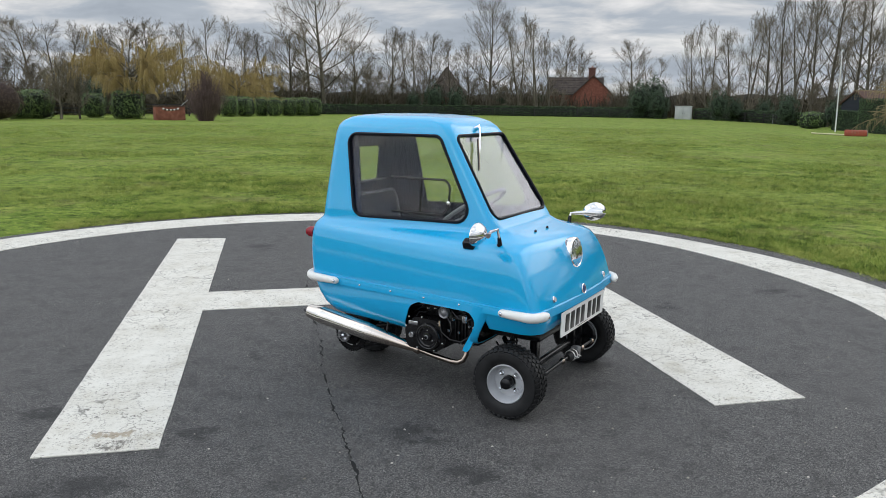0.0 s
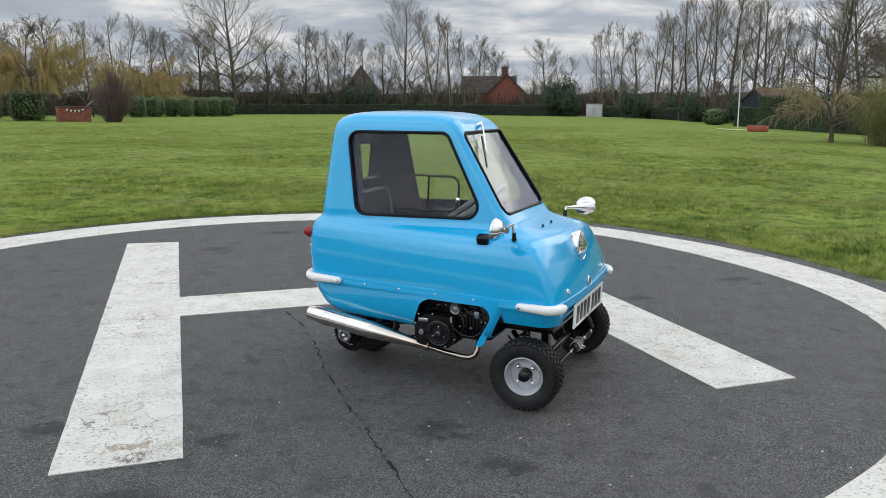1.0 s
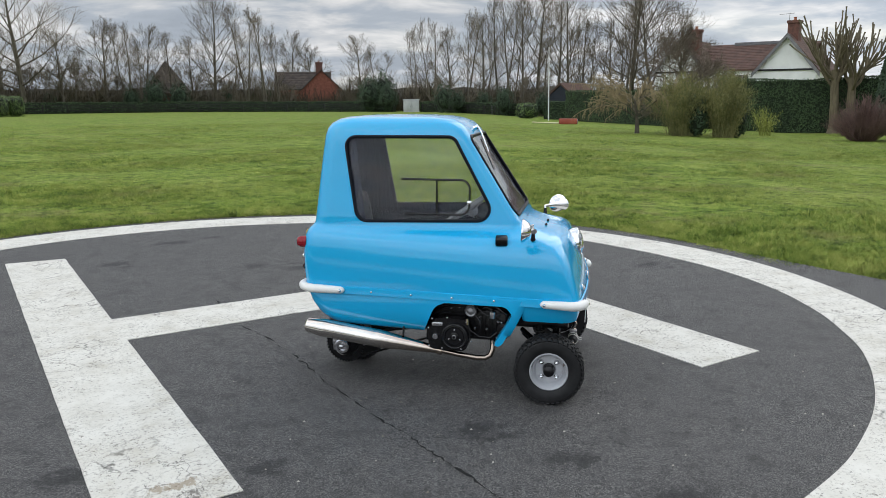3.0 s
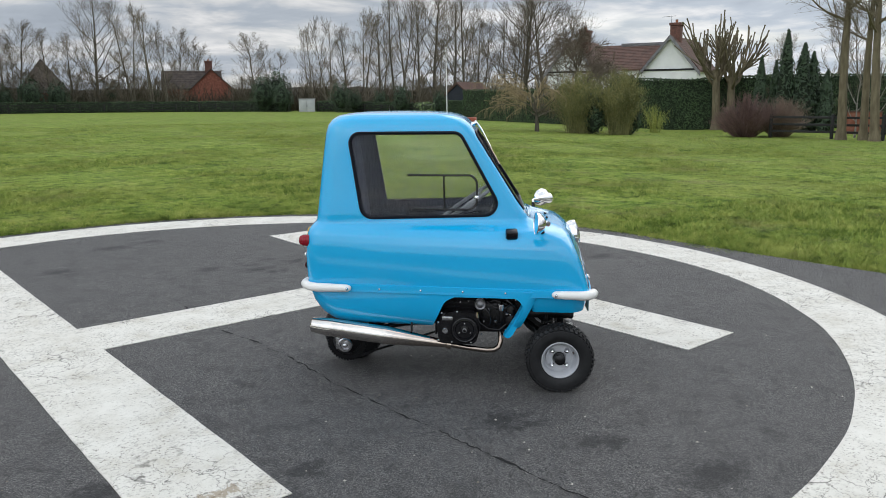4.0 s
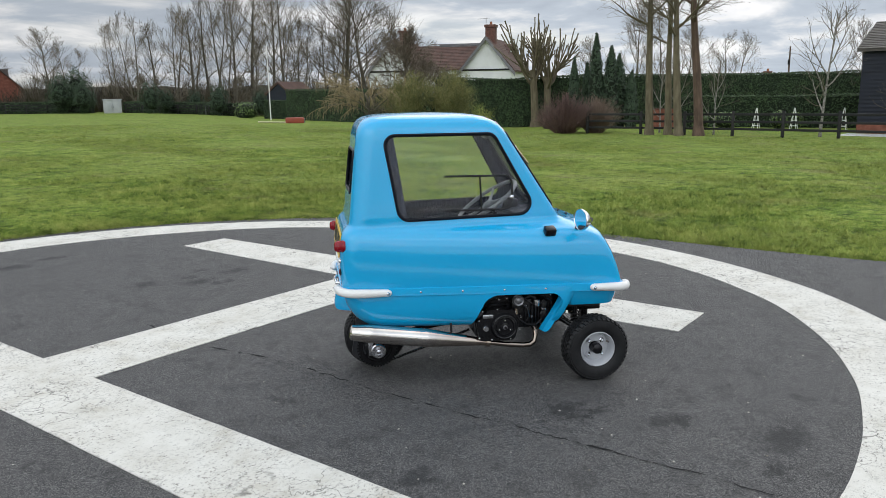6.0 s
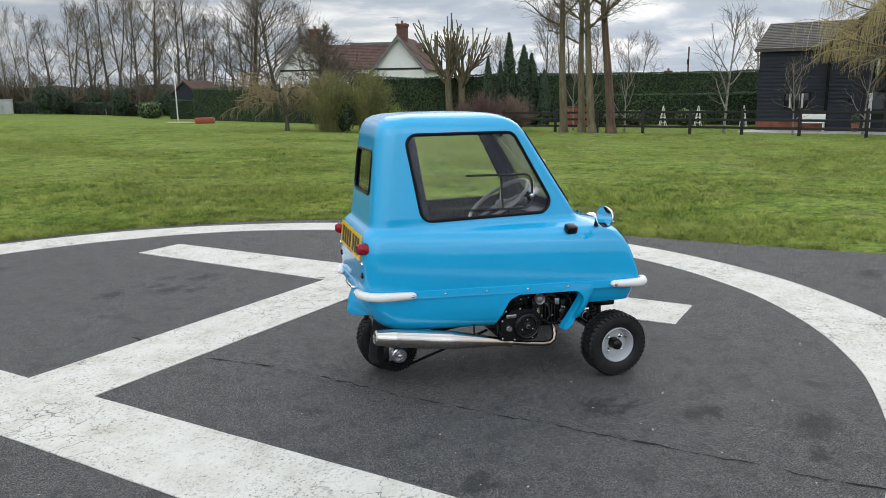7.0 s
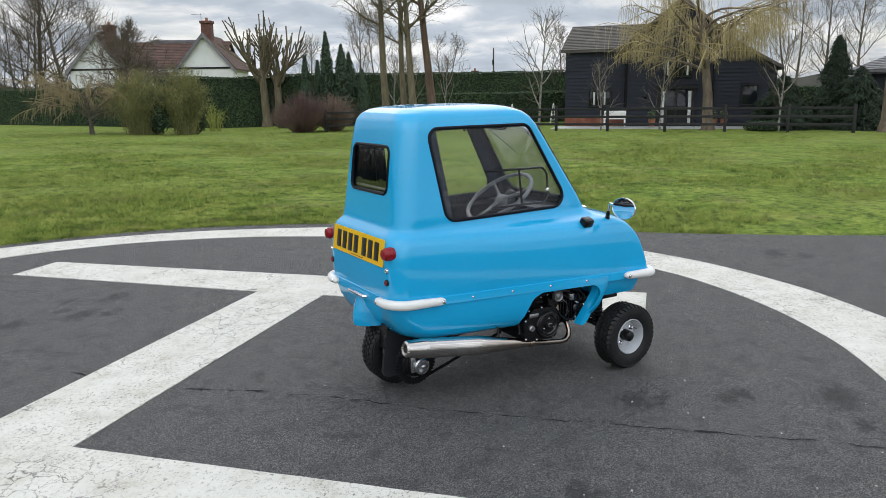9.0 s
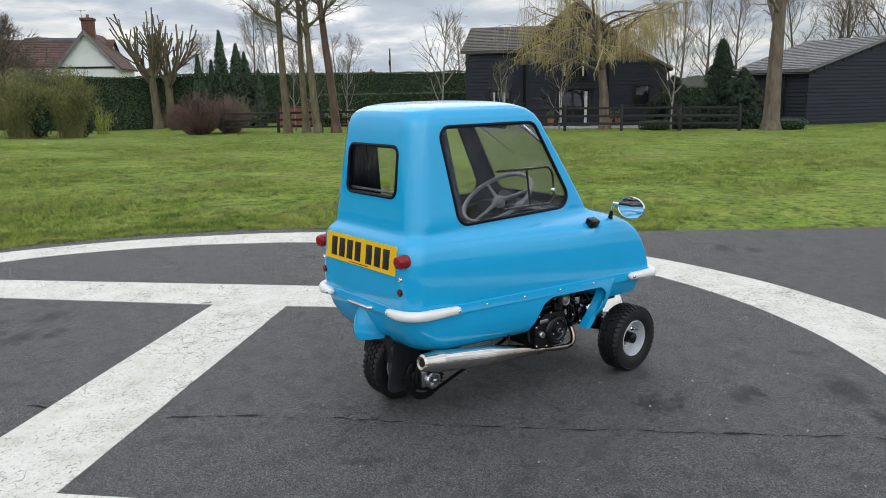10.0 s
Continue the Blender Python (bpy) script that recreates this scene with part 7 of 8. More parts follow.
wip = part("wiper", Shape().tube([screen_at((-0.026, -0.034), -0.02), piv], [0.011, 0.010], 14), CHROME, CAR, "single chromed windscreen wiper")
part("wiper_arm", Shape().tube([piv + (piv - tip) * 0.06, piv + (tip - piv) * 0.15 + SCREEN_N * 0.005, piv + (tip - piv) * 0.32 + SCREEN_N * 0.004, piv + (tip - piv) * 0.62 + SCREEN_N * 0.003], [0.003, 0.0046, 0.0038, 0.002], 8), CHROME, wip)
part("wiper_blade", Shape().tube([piv + (tip - piv) * 0.28 - SCREEN_N * 0.006, piv + (tip - piv) * 0.62, tip], [0.002, 0.0034, 0.002], 6), STEEL, wip)
part("wiper_rubber", Shape().tube([piv + (tip - piv) * 0.27 - SCREEN_N * 0.010, tip - SCREEN_N * 0.006], 0.0028, 6), BLACK, wip)

# washer jets on the bonnet
for y in (-0.11, 0.02):
    c, nn = skin_point((0.55, y, 0.8), 0.0)
    part("washer_jet", Shape().lathe([(0.006, 0), (0.006, 0.006), (0.003, 0.010)], Matrix.Translation(c), 10), BLACK, CAR)


# ---- wheels ----
def wheel(parent_name, centre, outward, radius, width, label, toe=0.0, camber=0.0):
    m = Matrix.Translation(centre) @ pose(0, 0, 0, 0, 0, toe) @ pose(0, 0, 0, -90 * outward + camber, 0, 0)
    w = part(parent_name, Shape().lathe([(0.020, -0.05), (0.020, 0.018)], m, 16), BLACK, CAR, label)
    hw, R = width / 2, radius
    prof = [(R * 0.55, -hw * 0.72), (R * 0.62, -hw * 0.92), (R * 0.78, -hw), (R * 0.90, -hw * 0.96), (R * 0.955, -hw * 0.80), (R * 0.968, -hw * 0.5), (R * 0.972, 0), (R * 0.968, hw * 0.5), (R * 0.955, hw * 0.80), (R * 0.90, hw * 0.96), (R * 0.78, hw), (R * 0.62, hw * 0.92), (R * 0.55, hw * 0.72)]
    tyre = part("tyre", Shape().lathe(prof, m, 56, closed=True), RUBBER, w, "knobbly black rubber tyre")
    tr = Shape()
    cnt = 40
    for row, (h, tilt) in enumerate(((-0.78, 18), (-0.42, -22), (0.0, 20), (0.42, -22), (0.78, 18))):
        for k in range(cnt):
            a = 2 * math.pi * (k + 0.5 * (row % 2)) / cnt
            rr = R * (0.972 if abs(h) < 0.5 else 0.952)
            b = m @ pose(0, 0, 0, 0, 0, math.degrees(a)) @ Matrix.Translation((rr, 0, h * hw)) @ pose(0, 0, 0, tilt, 0, 0) @ (pose(0, 0, 0, 0, -34 * (1 if h > 0 else -1), 0) if abs(h) > 0.5 else Matrix())
            d = R * 2 * math.pi / cnt * 0.33
            tr.box((-0.004, -d, -hw * 0.155), (0.0055, d, hw * 0.155), b)
    tagged(part("tread", tr, RUBBER, tyre, smooth=False), kind="stuff")
    rim = part("rim", Shape().lathe([(R * 0.575, -hw * 0.75), (R * 0.560, hw * 0.78), (R * 0.535, hw * 0.84), (R * 0.515, hw * 0.70), (R * 0.50, hw * 0.02), (R * 0.46, -hw * 0.14), (R * 0.41, -hw * 0.13), (R * 0.395, -hw * 0.02), (R * 0.30, -hw * 0.0), (R * 0.20, hw * 0.04), (R * 0.19, -0.01)], m, 44), RIMGREY, w, "silver-painted dished steel rim")
    part("hub_cap", Shape().lathe([(0.026, 0.0), (0.026, hw * 0.55), (0.024, hw * 0.75), (0.012, hw * 0.86), (0.001, hw * 0.88)], m, 22), BLACK, w, "black domed hub")
    for k in range(4):
        a = radians(45 + 90 * k)
        p = m @ Vector((0.047 * math.cos(a), 0.047 * math.sin(a), -hw * 0.04))
        ob = new("wheel_nut", NUT)
        ob.parent = w
        ob.matrix_basis = Matrix.Translation(p) @ m.to_3x3().to_4x4()
    p = m @ Vector((0.064, 0.022, -hw * 0.06))
    part("valve", Shape().lathe([(0.004, 0), (0.0035, 0.018), (0.003, 0.022)], Matrix.Translation(p) @ m.to_3x3().to_4x4(), 8), STEEL, w)
    return w


NUT = Shape().lathe([(0.0125, 0), (0.0125, 0.011), (0.0090, 0.014), (0.0065, 0.024), (0.0015, 0.026)], None, 6).mesh("wheel_nut", False)
NUT.materials.append(CHROME)
for s in (-1, 1):
    wheel("front_wheel", Vector((0.584, s * 0.432, 0.153)), s, 0.153, 0.112, "small front wheel with silver rim", 2.0)
wheel("rear_wheel", Vector((-0.432, -0.006, 0.154)), -1, 0.154, 0.104, "single rear wheel under the tail")

# rear swing arm, guard, sprocket, brake and chain
part("rear_guard", Shape().prism(rounded([(-0.560, 0.066), (-0.530, 0.285), (-0.40, 0.300), (-0.375, 0.066)], 0.03, 4), lambda p: (p[0], -0.118, p[1]), lambda p: (p[0], -0.102, p[1])), varied("charcoal_sheet", [(0.3, (0.014, 0.014, 0.016)), (0.7, (0.024, 0.024, 0.027))], 20, 0.55), CAR, "charcoal sheet guard beside the rear wheel")
part("rear_guard_top", Shape().prism([(-0.545, 0.20), (-0.525, 0.30), (-0.38, 0.315), (-0.38, 0.290), (-0.50, 0.28), (-0.53, 0.20)], lambda p: (p[0], -0.115, p[1]), lambda p: (p[0], 0.09, p[1])), BLACK, CAR)
SPK = Matrix.Translation((-0.437, -0.205, 0.143)) @ pose(0, 0, 0, 90, 0, 0)
spro = Shape().lathe([(0.070, -0.003), (0.092, -0.003), (0.092, 0.003), (0.070, 0.003)], SPK, 44, closed=True)
for k in range(5):
    spro.box((0.02, -0.009, -0.003), (0.074, 0.009, 0.003), SPK @ pose(0, 0, 0, 0, 0, 72 * k))
for k in range(40):
    spro.box((0.090, -0.004, -0.003), (0.099, 0.004, 0.003), SPK @ pose(0, 0, 0, 0, 0, 9 * k))
sp = part("sprocket", spro, BLACK, CAR, "toothed black chain sprocket", smooth=False)
part("brake_drum", Shape().lathe([(0.060, -0.06), (0.064, -0.01), (0.058, 0.012), (0.035, 0.020), (0.032, 0.030)], SPK, 28), BLACK, sp)
part("axle_boss", Shape().lathe([(0.034, 0.015), (0.036, 0.060), (0.031, 0.066), (0.024, 0.066), (0.022, 0.050), (0.012, 0.050), (0.011, 0.072), (0.004, 0.076)], SPK, 26), BRIGHTMETAL, sp, "round bright axle end")
part("torque_arm", Shape().slab((-0.485, -0.256, 0.118), (-0.463, -0.230, 0.198), 0.004), BRIGHTMETAL, sp)
for (x0, z0), (x1, z1) in (((-0.43, 0.252), (0.02, 0.262)), ((-0.40, 0.066), (0.02, 0.205))):
    chain = Shape()
    L = math.hypot(x1 - x0, z1 - z0)
    nl = int(L / 0.0135)
    for k in range(nl):
        q = (k + 0.5) / nl
        chain.box((-0.0062, -0.0045 - 0.002 * (k % 2), -0.0045), (0.0062, 0.0045 + 0.002 * (k % 2), 0.0045), Matrix.Translation((x0 + (x1 - x0) * q, -0.205, z0 + (z1 - z0) * q)) @ pose(0, 0, 0, 0, -math.degrees(math.atan2(z1 - z0, x1 - x0)), 0))
    part("chain_run", chain, BLACK, CAR, "black roller chain", smooth=False)
for s in (-1, 1):
    part("swing_arm", Shape().tube([(-0.437, s * 0.145, 0.150), (-0.20, s * 0.145, 0.215), (0.02, s * 0.13, 0.24)], 0.014, 10), BLACK, CAR)

# exhaust
e0, e1 = Vector((-0.575, -0.367, 0.277)), Vector((0.075, -0.362, 0.186))
ax = (e1 - e0).normalized()
MX = Matrix.Translation(e0) @ ax.to_track_quat("Z", "Y").to_matrix().to_4x4()
LEN = (e1 - e0).length
exh = part("exhaust", Shape().lathe([(0.016, 0.03), (0.016, 0.004), (0.026, 0.0), (0.034, 0.006), (0.043, 0.085), (0.0435, 0.10), (0.0425, 0.105), (0.0425, LEN * 0.52), (0.0435, LEN * 0.54), (0.0425, LEN * 0.56), (0.020, LEN * 0.93), (0.016, LEN)], MX, 36), STEEL, CAR, "long polished steel megaphone exhaust")
part("exhaust_mouth", Shape().lathe([(0.0155, 0.006), (0.012, 0.006), (0.012, 0.05), (0.0155, 0.05)], MX, 20), BLACK, exh)
part("clamp", Shape().lathe([(0.019, LEN - 0.012), (0.022, LEN - 0.010), (0.022, LEN + 0.010), (0.019, LEN + 0.012)], MX, 20), STEEL, exh)
part("pipe", Shape().tube([e1, (0.16, -0.360, 0.170), (0.25, -0.357, 0.158), (0.285, -0.353, 0.158), (0.308, -0.347, 0.170), (0.318, -0.338, 0.195), (0.318, -0.325, 0.225), (0.310, -0.300, 0.250)], 0.0125, 14), BLUED, exh, "heat-tinted bent exhaust pipe")
for x in (-0.10, 0.015):
    part("exhaust_bracket", Shape().tube([(x, -0.362, 0.245 - 0.1 * (x + 0.1)), (x, -0.350, 0.292)], 0.005, 8), BLACK, exh)

# engine
eng = part("engine", Shape().slab((0.02, -0.36, 0.195), (0.21, 0.28, 0.345), 0.03), BLACK, CAR, "black horizontal engine in the side opening")
EC = Matrix.Translation((0.150, -0.36, 0.268)) @ pose(0, 0, 0, 90, 0, 0)
part("clutch_cover", Shape().prism(rounded([(0.03, 0.20), (0.02, 0.29), (0.075, 0.350), (0.20, 0.345), (0.225, 0.28), (0.20, 0.195)], 0.03, 4), lambda p: (p[0], -0.388, p[1]), lambda p: (p[0], -0.34, p[1])), BLACK, eng)
part("generator_cover", Shape().lathe([(0.066, 0.0), (0.066, 0.030), (0.060, 0.040), (0.045, 0.042), (0.040, 0.036), (0.022, 0.036), (0.020, 0.046), (0.008, 0.048), (0.007, 0.055), (0.002, 0.056)], EC, 40), GLOSSBLACK, eng, "round gloss-black generator cover")
part("cover_screw", Shape().lathe([(0.010, 0.04), (0.010, 0.052), (0.004, 0.055)], EC, 14), CASTING, eng)
part("oil_plug", Shape().lathe([(0.015, 0.02), (0.015, 0.036), (0.012, 0.040), (0.002, 0.040)], Matrix.Translation((0.060, -0.36, 0.262)) @ pose(0, 0, 0, 90, 0, 0), 18), BRIGHTMETAL, eng, "slotted metal filler plug")
part("model_plate", Shape().slab((0.045, -0.397, 0.312), (0.095, -0.387, 0.330), 0.006), BRIGHTMETAL, eng, "pale rectangular casting plate")
part("cylinder", Shape().slab((0.20, -0.33, 0.235), (0.36, -0.06, 0.385), 0.015), BLACK, eng)
for k in range(6):
    part("cooling_fin", Shape().slab((0.262 + 0.017 * k, -0.342, 0.240), (0.267 + 0.017 * k, -0.05, 0.350), 0.002), BLACK, eng)
part("cylinder_head", Shape().slab((0.345, -0.34, 0.245), (0.385, -0.08, 0.375), 0.01), BLACK, eng)
part("horn", Shape().lathe([(0.026, 0.0), (0.028, 0.012), (0.024, 0.020), (0.018, 0.017), (0.012, 0.022), (0.002, 0.024)], Matrix.Translation((0.222, -0.362, 0.386)) @ pose(0, 0, 0, 90, 0, 0), 26), CASTING, CAR, "round grey horn")
part("carburettor", Shape().slab((0.285, -0.31, 0.385), (0.345, -0.25, 0.425), 0.012), BLACK, CAR)
for i, pts in enumerate(([(0.05, -0.35, 0.36), (0.10, -0.37, 0.395), (0.16, -0.37, 0.405), (0.20, -0.36, 0.40)], [(0.20, -0.385, 0.345), (0.22, -0.392, 0.30), (0.26, -0.385, 0.270), (0.31, -0.37, 0.262), (0.34, -0.36, 0.285)],
                         [(0.24, -0.35, 0.40), (0.29, -0.36, 0.365), (0.33, -0.36, 0.36), (0.37, -0.35, 0.38)], [(0.07, -0.36, 0.345), (0.09, -0.375, 0.372), (0.13, -0.375, 0.375)])):
    part("cable", Shape().tube(pts, 0.0042, 7), BLACK, eng)
part("carburettor_bowl", Shape().lathe([(0.016, 0.0), (0.018, 0.012), (0.017, 0.030), (0.010, 0.034)], Matrix.Translation((0.318, -0.350, 0.350)), 18), BRIGHTMETAL, eng, "bright metal carburettor bowl")
part("inlet_stub", Shape().tube([(0.318, -0.335, 0.385), (0.290, -0.330, 0.395), (0.262, -0.325, 0.380)], [0.014, 0.015, 0.013], 12), BLACK, eng)
part("cylinder_cover", Shape().lathe([(0.030, 0.0), (0.032, 0.008), (0.026, 0.014), (0.012, 0.015), (0.010, 0.020), (0.003, 0.021)], Matrix.Translation((0.366, -0.340, 0.300)) @ pose(0, 0, 0, 90, 0, 0), 26), GLOSSBLACK, eng, "round gloss cover on the cylinder head")
part("pressed_rib", Shape().tube([(0.150 + 0.055 * math.cos(q), -0.402, 0.268 + 0.055 * math.sin(q)) for q in (2 * math.pi * k / 40 for k in range(40))], 0.0028, 6, closed=True), GLOSSBLACK, eng)
for k in range(3):
    q = radians(90 + 120 * k)
    bolt((0.150 + 0.030 * math.cos(q), -0.398, 0.268 + 0.030 * math.sin(q)), (0, -1, 0), eng, 0.8)
for pts, rr in (([(0.236, -0.372, 0.372), (0.262, -0.385, 0.350), (0.270, -0.388, 0.310), (0.258, -0.384, 0.285)], 0.0045), ([(0.30, -0.36, 0.41), (0.34, -0.365, 0.405), (0.385, -0.36, 0.37), (0.395, -0.35, 0.32)], 0.0055), ([(0.02, -0.35, 0.285), (-0.04, -0.33, 0.292), (-0.10, -0.30, 0.288)], 0.0045), ([(0.07, -0.372, 0.40), (0.13, -0.380, 0.415), (0.19, -0.375, 0.41), (0.215, -0.36, 0.40)], 0.004)):
    part("hose", Shape().tube(pts, rr, 8), GLOSSBLACK, eng)
for x, z in ((0.262, 0.356), (0.292, 0.300), (0.340, 0.262), (0.345, 0.335), (0.238, 0.300), (0.130, 0.392), (0.168, 0.398)):
    part("bright_fitting", Shape().lathe([(0.0065, 0.0), (0.0075, 0.008), (0.004, 0.013)], Matrix.Translation((x, -0.352, z)) @ pose(0, 0, 0, 90, 0, 0), 10), BRIGHTMETAL, eng)
part("plug_cap", Shape().tube([(0.208, -0.388, 0.350), (0.210, -0.390, 0.325)], [0.006, 0.007], 10), STEEL, eng)
for x, z in ((0.028, 0.300), (0.045, 0.345), (0.115, 0.352), (0.205, 0.335), (0.225, 0.245), (0.09, 0.205), (0.03, 0.215), (0.18, 0.205)):
    bolt((x, -0.389, z), (0, -1, 0), eng, 0.9)
for x, z in ((0.10, 0.40), (0.36, 0.33), (0.37, 0.29), (0.385, 0.40)):
    bolt((x, -0.352, z), (0, -1, 0), eng, 0.8)
part("firewall", Shape().slab((-0.10, -0.30, 0.30), (0.42, 0.30, 0.44), 0.01), BLACK, CAR)

# front frame, axle and steering
part("front_frame", Shape().slab((0.40, -0.30, 0.300), (0.66, 0.30, 0.335), 0.006), BLACK, CAR)
for s in (-1, 1):
    part("frame_leg", Shape().slab((0.585, s * 0.22 - 0.018, 0.140), (0.620, s * 0.22 + 0.018, 0.335), 0.004), BLACK, CAR)
    part("wishbone", Shape().tube([(0.44, s * 0.20, 0.26), (0.56, s * 0.33, 0.20), (0.594, s * 0.375, 0.165)], 0.012, 8), BLACK, CAR)
    part("kingpin", Shape().tube([(0.594, s * 0.352, 0.10), (0.594, s * 0.345, 0.26)], 0.014, 10), BLACK, CAR)
    part("spring", Shape().tube([(0.53 + 0.024 * math.cos(q * 1.3), s * 0.30 + 0.024 * math.sin(q * 1.3), 0.19 + 0.0035 * q) for q in range(32)], 0.0045, 6), BLACK, CAR)
    part("shock_absorber", Shape().tube([(0.53, s * 0.30, 0.18), (0.53, s * 0.30, 0.32)], [0.012, 0.010], 10), BLACK, CAR)
    part("brake_back_plate", Shape().lathe([(0.075, -0.006), (0.078, 0.0), (0.070, 0.010), (0.02, 0.014)], Matrix.Translation((0.594, s * 0.372, 0.158)) @ pose(0, 0, 0, 90 * s, 0, 0), 28), BLACK, CAR)
part("axle_beam", Shape().tube([(0.594, -0.36, 0.158), (0.594, 0.36, 0.158)], 0.016, 10), BLACK, CAR)
rod = part("tie_rod", Shape().tube([(0.672, -0.345, 0.150), (0.676, 0.345, 0.158)], 0.0085, 10), BLACK, CAR, "black steering tie rod")
for y in (0.025, 0.055):
    part("cable_tie", Shape().lathe([(0.0235, -0.003), (0.0262, -0.003), (0.0262, 0.003), (0.0235, 0.003)], Matrix.Translation((0.674, y, 0.1525)) @ pose(0, 0, 0, 90, 0, 0), 16), WHITEPAINT, rod)
    part("cable_tie", Shape().tube([(0.698, y, 0.156), (0.716, y + 0.004, 0.150)], 0.0025, 5), WHITEPAINT, rod)
part("rubber_gaiter", Shape().tube([(0.674, -0.01, 0.152), (0.674, 0.02, 0.152), (0.674, 0.07, 0.153), (0.674, 0.10, 0.153)], [0.016, 0.024, 0.024, 0.016], 12), RUBBER, rod)
part("rod_clamp", Shape().slab((0.655, 0.075, 0.125), (0.692, 0.115, 0.180), 0.004), CASTING, rod)
for y in (-0.07, 0.17, 0.30):
    part("rod_end", Shape().ball((0.674, y, 0.153), 0.015), BLUED if y < 0 else STEEL, rod)
for s in (-1, 1):
    part("steering_arm", Shape().tube([(0.594, s * 0.36, 0.165), (0.64, s * 0.35, 0.160), (0.674, s * 0.335, 0.155)], 0.009, 8), BLACK, CAR)
part("brake_hose", Shape().tube([(0.45, -0.30, 0.27), (0.50, -0.33, 0.235), (0.55, -0.36, 0.20), (0.575, -0.365, 0.17)], 0.004, 6), BLACK, CAR)

# cabin: floor, seat, dash, wheel
part("cabin_floor", Shape().slab((-0.55, -0.28, 0.455), (0.60, 0.28, 0.475), 0.004), CARPET, CAR, "dark blue carpet")
part("seat", Shape().slab((-0.44, -0.22, 0.475), (-0.06, 0.22, 0.62), 0.05), TRIM, CAR, "black padded single seat")
part("seat_back", Shape().slab((-0.03, -0.20, 0.0), (0.03, 0.20, 0.26), 0.03, Matrix.Translation((-0.42, 0.0, 0.60)) @ pose(0, 0, 0, 0, -9, 0)), TRIM, CAR, "low padded seat back")
SB = Matrix.Translation((-0.42, 0.0, 0.60)) @ pose(0, 0, 0, 0, -9, 0)
part("seat_piping", Shape().tube([SB @ Vector((0.033, y, z)) for y, z in ((-0.19, 0.0), (-0.19, 0.20), (-0.175, 0.24), (-0.15, 0.25), (0.15, 0.25), (0.175, 0.24), (0.19, 0.20), (0.19, 0.0))], 0.006, 6), GREYPLASTIC, CAR, "pale grey seat piping")
part("rear_shelf", Shape().slab((-0.56, -0.27, 0.720), (-0.46, 0.27, 0.740), 0.006), CARPET, CAR)
part("shelf_rail", Shape().tube([(-0.500, -0.20, 0.905), (-0.500, 0.20, 0.905)], 0.006, 8), CASTING, CAR)
part("dashboard", Shape().slab((0.27, -0.285, 0.70), (0.46, 0.285, 0.765), 0.02), TRIM, CAR, "dark padded dashboard")
inst = part("instrument", Shape().lathe([(0.038, -0.05), (0.042, 0.0), (0.040, 0.008), (0.036, 0.008)], Matrix.Translation((0.285, 0.10, 0.785)) @ pose(0, 0, 0, 0, -70, 0), 26), BLACK, CAR, "small round instrument")
part("dial", Shape().lathe([(0.036, 0.002), (0.001, 0.003)], Matrix.Translation((0.285, 0.10, 0.785)) @ pose(0, 0, 0, 0, -70, 0), 24), DARKPANE, inst)
SW = Matrix.Translation((0.165, 0.0, 0.795)) @ pose(0, 0, 0, 0, -34, 0)
SR = 0.172
st = part("steering_wheel", Shape().tube([SW @ Vector((SR * math.cos(a), SR * math.sin(a), 0.02)) for a in (2 * math.pi * k / 48 for k in range(48))], 0.0095, 10, closed=True), GREYPLASTIC, CAR, "thin grey three-spoke steering wheel")
part("hub", Shape().lathe([(0.018, -0.03), (0.028, -0.01), (0.030, 0.008), (0.022, 0.016), (0.002, 0.019)], SW, 24), GREYPLASTIC, st)
for k in range(3):
    a = radians(180 + 120 * k)
    part("spoke", Shape().tube([SW @ Vector((0.02 * math.cos(a), 0.02 * math.sin(a), 0.004)), SW @ Vector((0.09 * math.cos(a), 0.09 * math.sin(a), 0.008)), SW @ Vector(((SR - 0.002) * math.cos(a), (SR - 0.002) * math.sin(a), 0.02))], [0.010, 0.007, 0.006], 8), GREYPLASTIC, st)
part("steering_column", Shape().tube([SW @ Vector((0, 0, -0.02)), SW @ Vector((0, 0, -0.20)), (0.52, 0.0, 0.48)], 0.014, 10), BLACK, CAR)
part("mirror_inside", Shape().slab((0.14, -0.06, 1.13), (0.155, 0.06, 1.165), 0.006), BLACK, CAR)


# ---- small things out on the lawn ----
x, y = far(53.6, 69)
fp = thing("flagpole", x, y, ground_z(x, y), 0, "slim white flagpole at the lawn's edge", "flagpole")
part("pole", Shape().tube([(0, 0, -0.2), (-0.04, 0, 3.0), (-0.10, 0, 6.1)], [0.05, 0.045, 0.03], 10), WHITEPAINT, fp)
part("arm", Shape().tube([(-0.1, 0, 5.9), (-0.40, 0.15, 5.82)], 0.018, 6), WHITEPAINT, fp)
part("finial", Shape().ball((-0.10, 0, 6.14), 0.06), WHITEPAINT, fp)

x, y = far(63.2, 106)
bx = thing("utility_cabinet", x, y, ground_z(x, y) - 0.15, -27, "pale grey utility cabinet by the hedge", "cabinet")
part("body", Shape().slab((-1.05, -0.35, -0.2), (1.05, 0.35, 1.75), 0.03), PALEGREY, bx)
part("lid", Shape().slab((-1.15, -0.45, 1.75), (1.15, 0.45, 1.85), 0.03), PALEGREY, bx)
for k in (-1, 1):
    dr = part("door", Shape().slab((k * 0.52 - 0.48, -0.40, 0.05), (k * 0.52 + 0.48, -0.35, 1.62), 0.02), PALEGREY, bx)
    part("handle", Shape().slab((k * 0.10 - 0.03, -0.44, 0.8), (k * 0.10 + 0.03, -0.40, 0.98), 0.01), CASTING, dr)

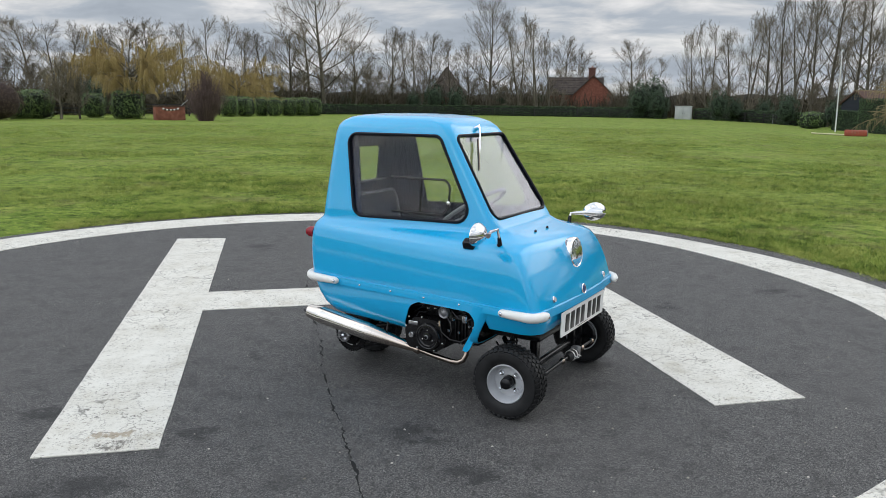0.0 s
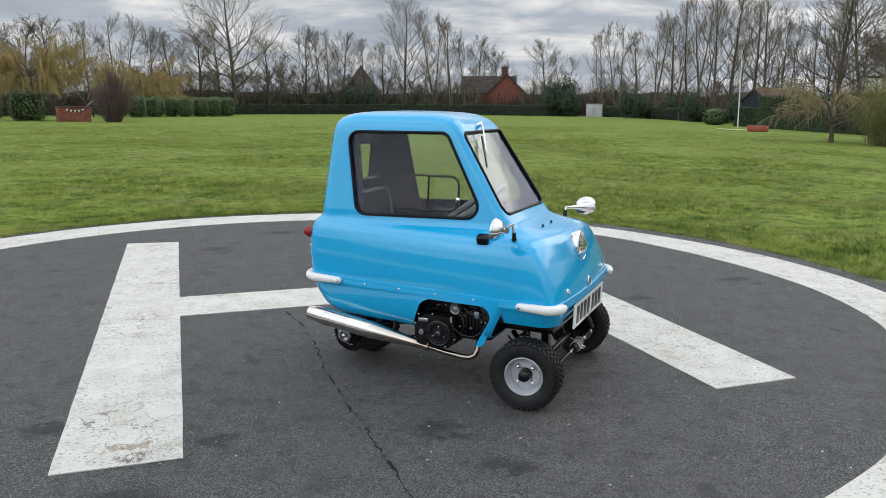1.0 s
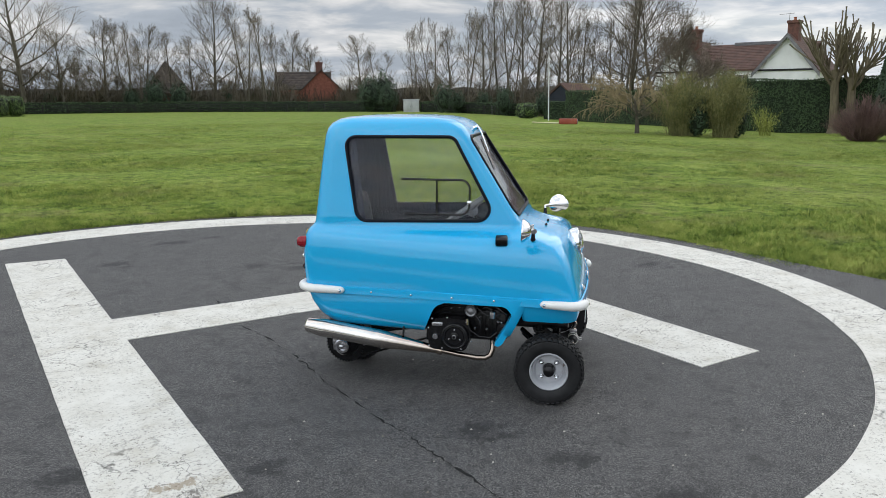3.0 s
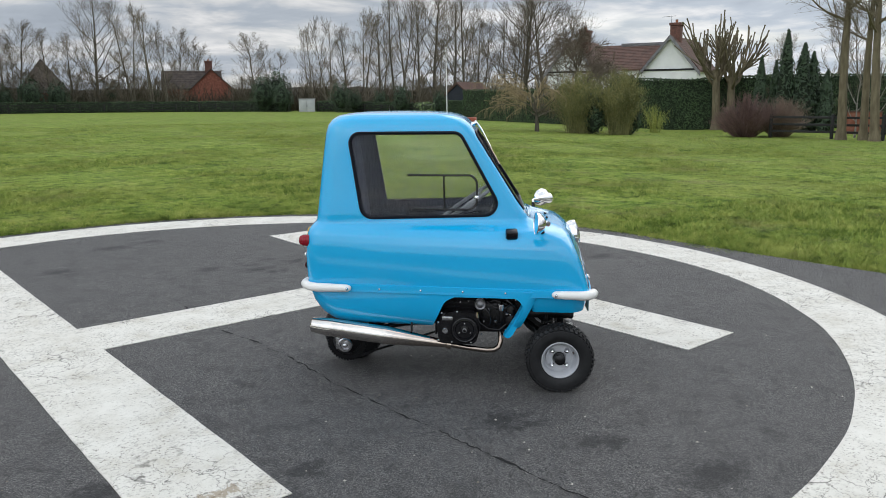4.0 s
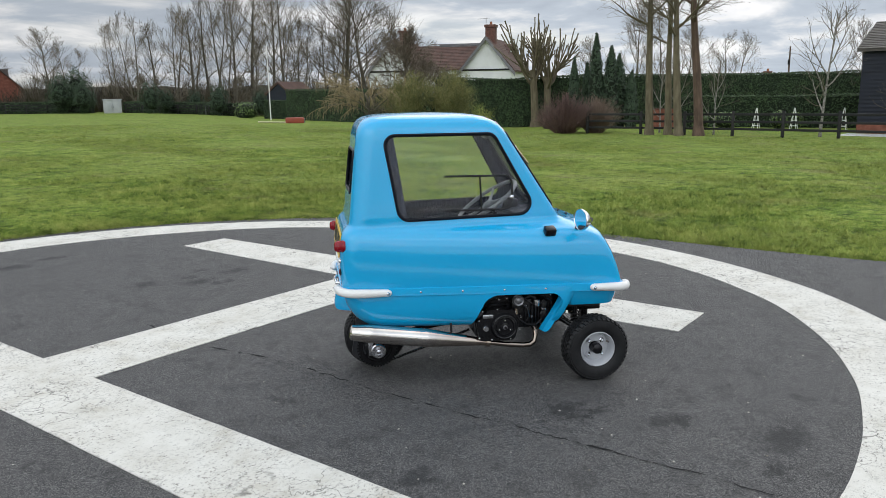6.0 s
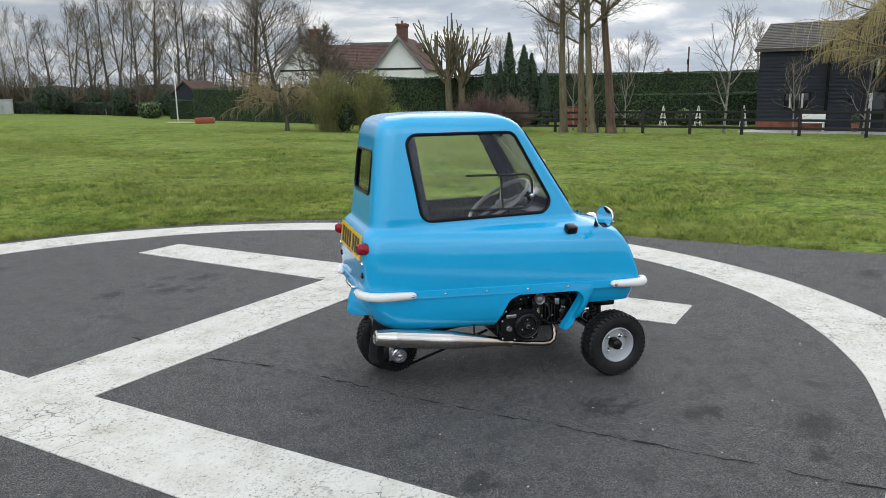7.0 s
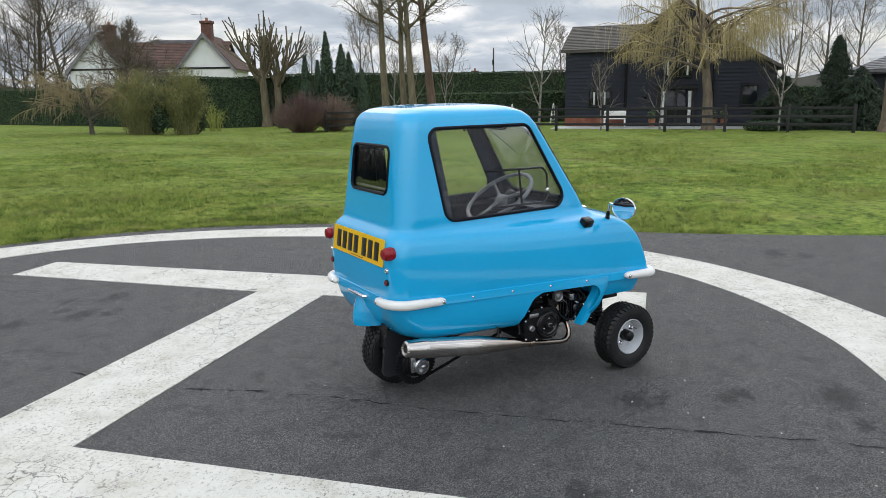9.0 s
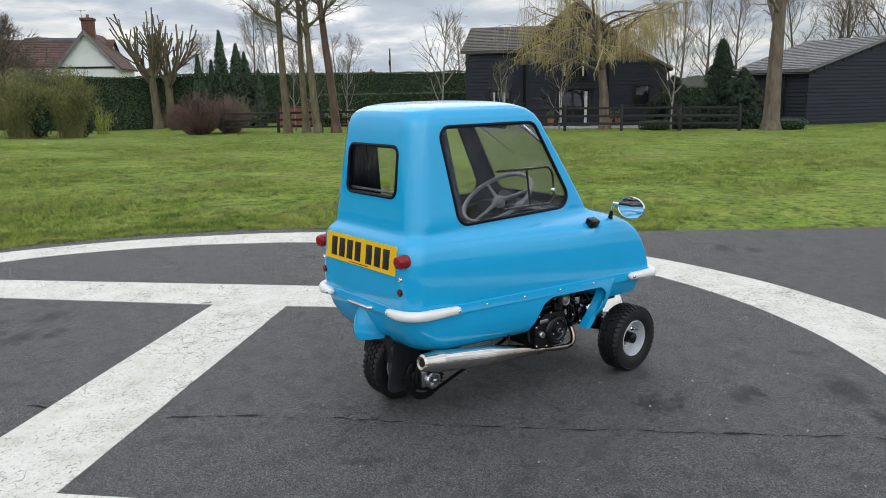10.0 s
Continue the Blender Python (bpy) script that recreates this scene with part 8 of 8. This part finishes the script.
x, y = far(52.4, 57)
jp = thing("filler_box", x, y, ground_z(x, y), -38, "orange-red jump filler box on the lawn", "box")
part("body", Shape().slab((-0.66, -0.2, 0.0), (0.66, 0.2, 0.40), 0.06), ORANGERED, jp)
part("end_cap", Shape().slab((0.60, -0.18, 0.02), (0.69, 0.18, 0.36), 0.03), CASTING, jp)
a, b = far(55.0, 56.5), far(52.9, 56.9)
pl = thing("ground_pole", a[0], a[1], ground_z(*a) + 0.05, 0, "pale yellow jump pole lying on the grass", "pole")
part("pole", Shape().tube([(0, 0, 0), (b[0] - a[0], b[1] - a[1], ground_z(*b) - ground_z(*a))], 0.05, 8), mat("cream_paint", (0.55, 0.52, 0.30), 0.6), pl)

x, y = far(57.0, 94)
bn = thing("garden_bench", x, y, ground_z(x, y), -33, "grey timber bench before the far hedge", "bench")
part("seat", Shape().slab((-0.75, -0.22, 0.42), (0.75, 0.22, 0.47), 0.01), CASTING, bn)
part("backrest", Shape().slab((-0.75, 0.20, 0.55), (0.75, 0.25, 0.95), 0.01), CASTING, bn)
for xx in (-0.68, 0.68):
    for yy in (-0.18, 0.18):
        part("leg", Shape().slab((xx - 0.04, yy - 0.04, 0.0), (xx + 0.04, yy + 0.04, 0.44), 0.005), CASTING, bn)

x, y = 86.2, 26.15
tp = thing("telegraph_pole", x, y, ground_z(x, y), 0, "plain dark timber telegraph pole", "pole")
part("pole", Shape().tube([(0, 0, -0.3), (0, 0, 6.8)], [0.11, 0.08], 10), WARMBARK, tp)
part("transformer", Shape().lathe([(0.11, 4.9), (0.12, 5.4), (0.07, 5.45)], Matrix.Translation((-0.18, 0, 0)), 12), BLACK, tp)
x, y = far(17.0, 96, 1)
fh = thing("distant_house", x, y, -1.4, -75, "distant house roof and chimney beyond the hedge", "house")
gable_block(fh, -3.5, 3.5, 0.0, 6.0, 2.0, 3.3, BRICK, CLAYTILE, "x")
chimney(fh, 0.0, 3.0, 2.8, 4.9, 0.8)


def obelisk(x, y):
    ob = thing("garden_obelisk", x, y, ground_z(x, y), 0, "white timber garden obelisk among the beds", "obelisk", "garden obelisks")
    for sx, sy in ((-1, -1), (-1, 1), (1, -1), (1, 1)):
        part("upright", Shape().tube([(sx * 0.30, sy * 0.30, 0.0), (sx * 0.04, sy * 0.04, 1.95)], 0.032, 5), WHITEPAINT, ob)
    for h, w in ((0.45, 0.25), (0.95, 0.18), (1.4, 0.12)):
        for q in ((-w, -w, w, -w), (w, -w, w, w), (w, w, -w, w), (-w, w, -w, -w)):
            part("crossbar", Shape().tube([(q[0], q[1], h), (q[2], q[3], h)], 0.022, 5), WHITEPAINT, ob)
    part("finial", Shape().ball((0, 0, 2.02), 0.07), WHITEPAINT, ob)
    ob.scale = (0.62, 0.62, 0.62)
    return ob


for az in (15.97, 13.62, 10.68):
    obelisk(*far(az - 0.6, 49, 2))
for az, d, w in ((19.6, 50, 1.3), (16.2, 51, 1.0), (15.2, 50, 0.9), (21.2, 50, 1.0)):
    x, y = far(az, d, 1)
    bush_thing("garden_shrub", bush_shapes(int(az * 10), w, 1.1, 400, 0.14, 2.0), LAUREL, "leafy green shrub in a garden bed", x, y)
x, y = far(23.6, 50, 1)
gw = thing("garden_wall", x, y, ground_z(x, y), -66, "low red brick garden wall behind the fence", "wall")
part("wall", Shape().slab((-1.0, -0.12, -0.2), (0.9, 0.12, 1.2), 0.02), BRICK, gw, smooth=False)
part("coping", Shape().slab((-1.05, -0.17, 1.2), (0.95, 0.17, 1.28), 0.02), CLAYTILE, gw, smooth=False)
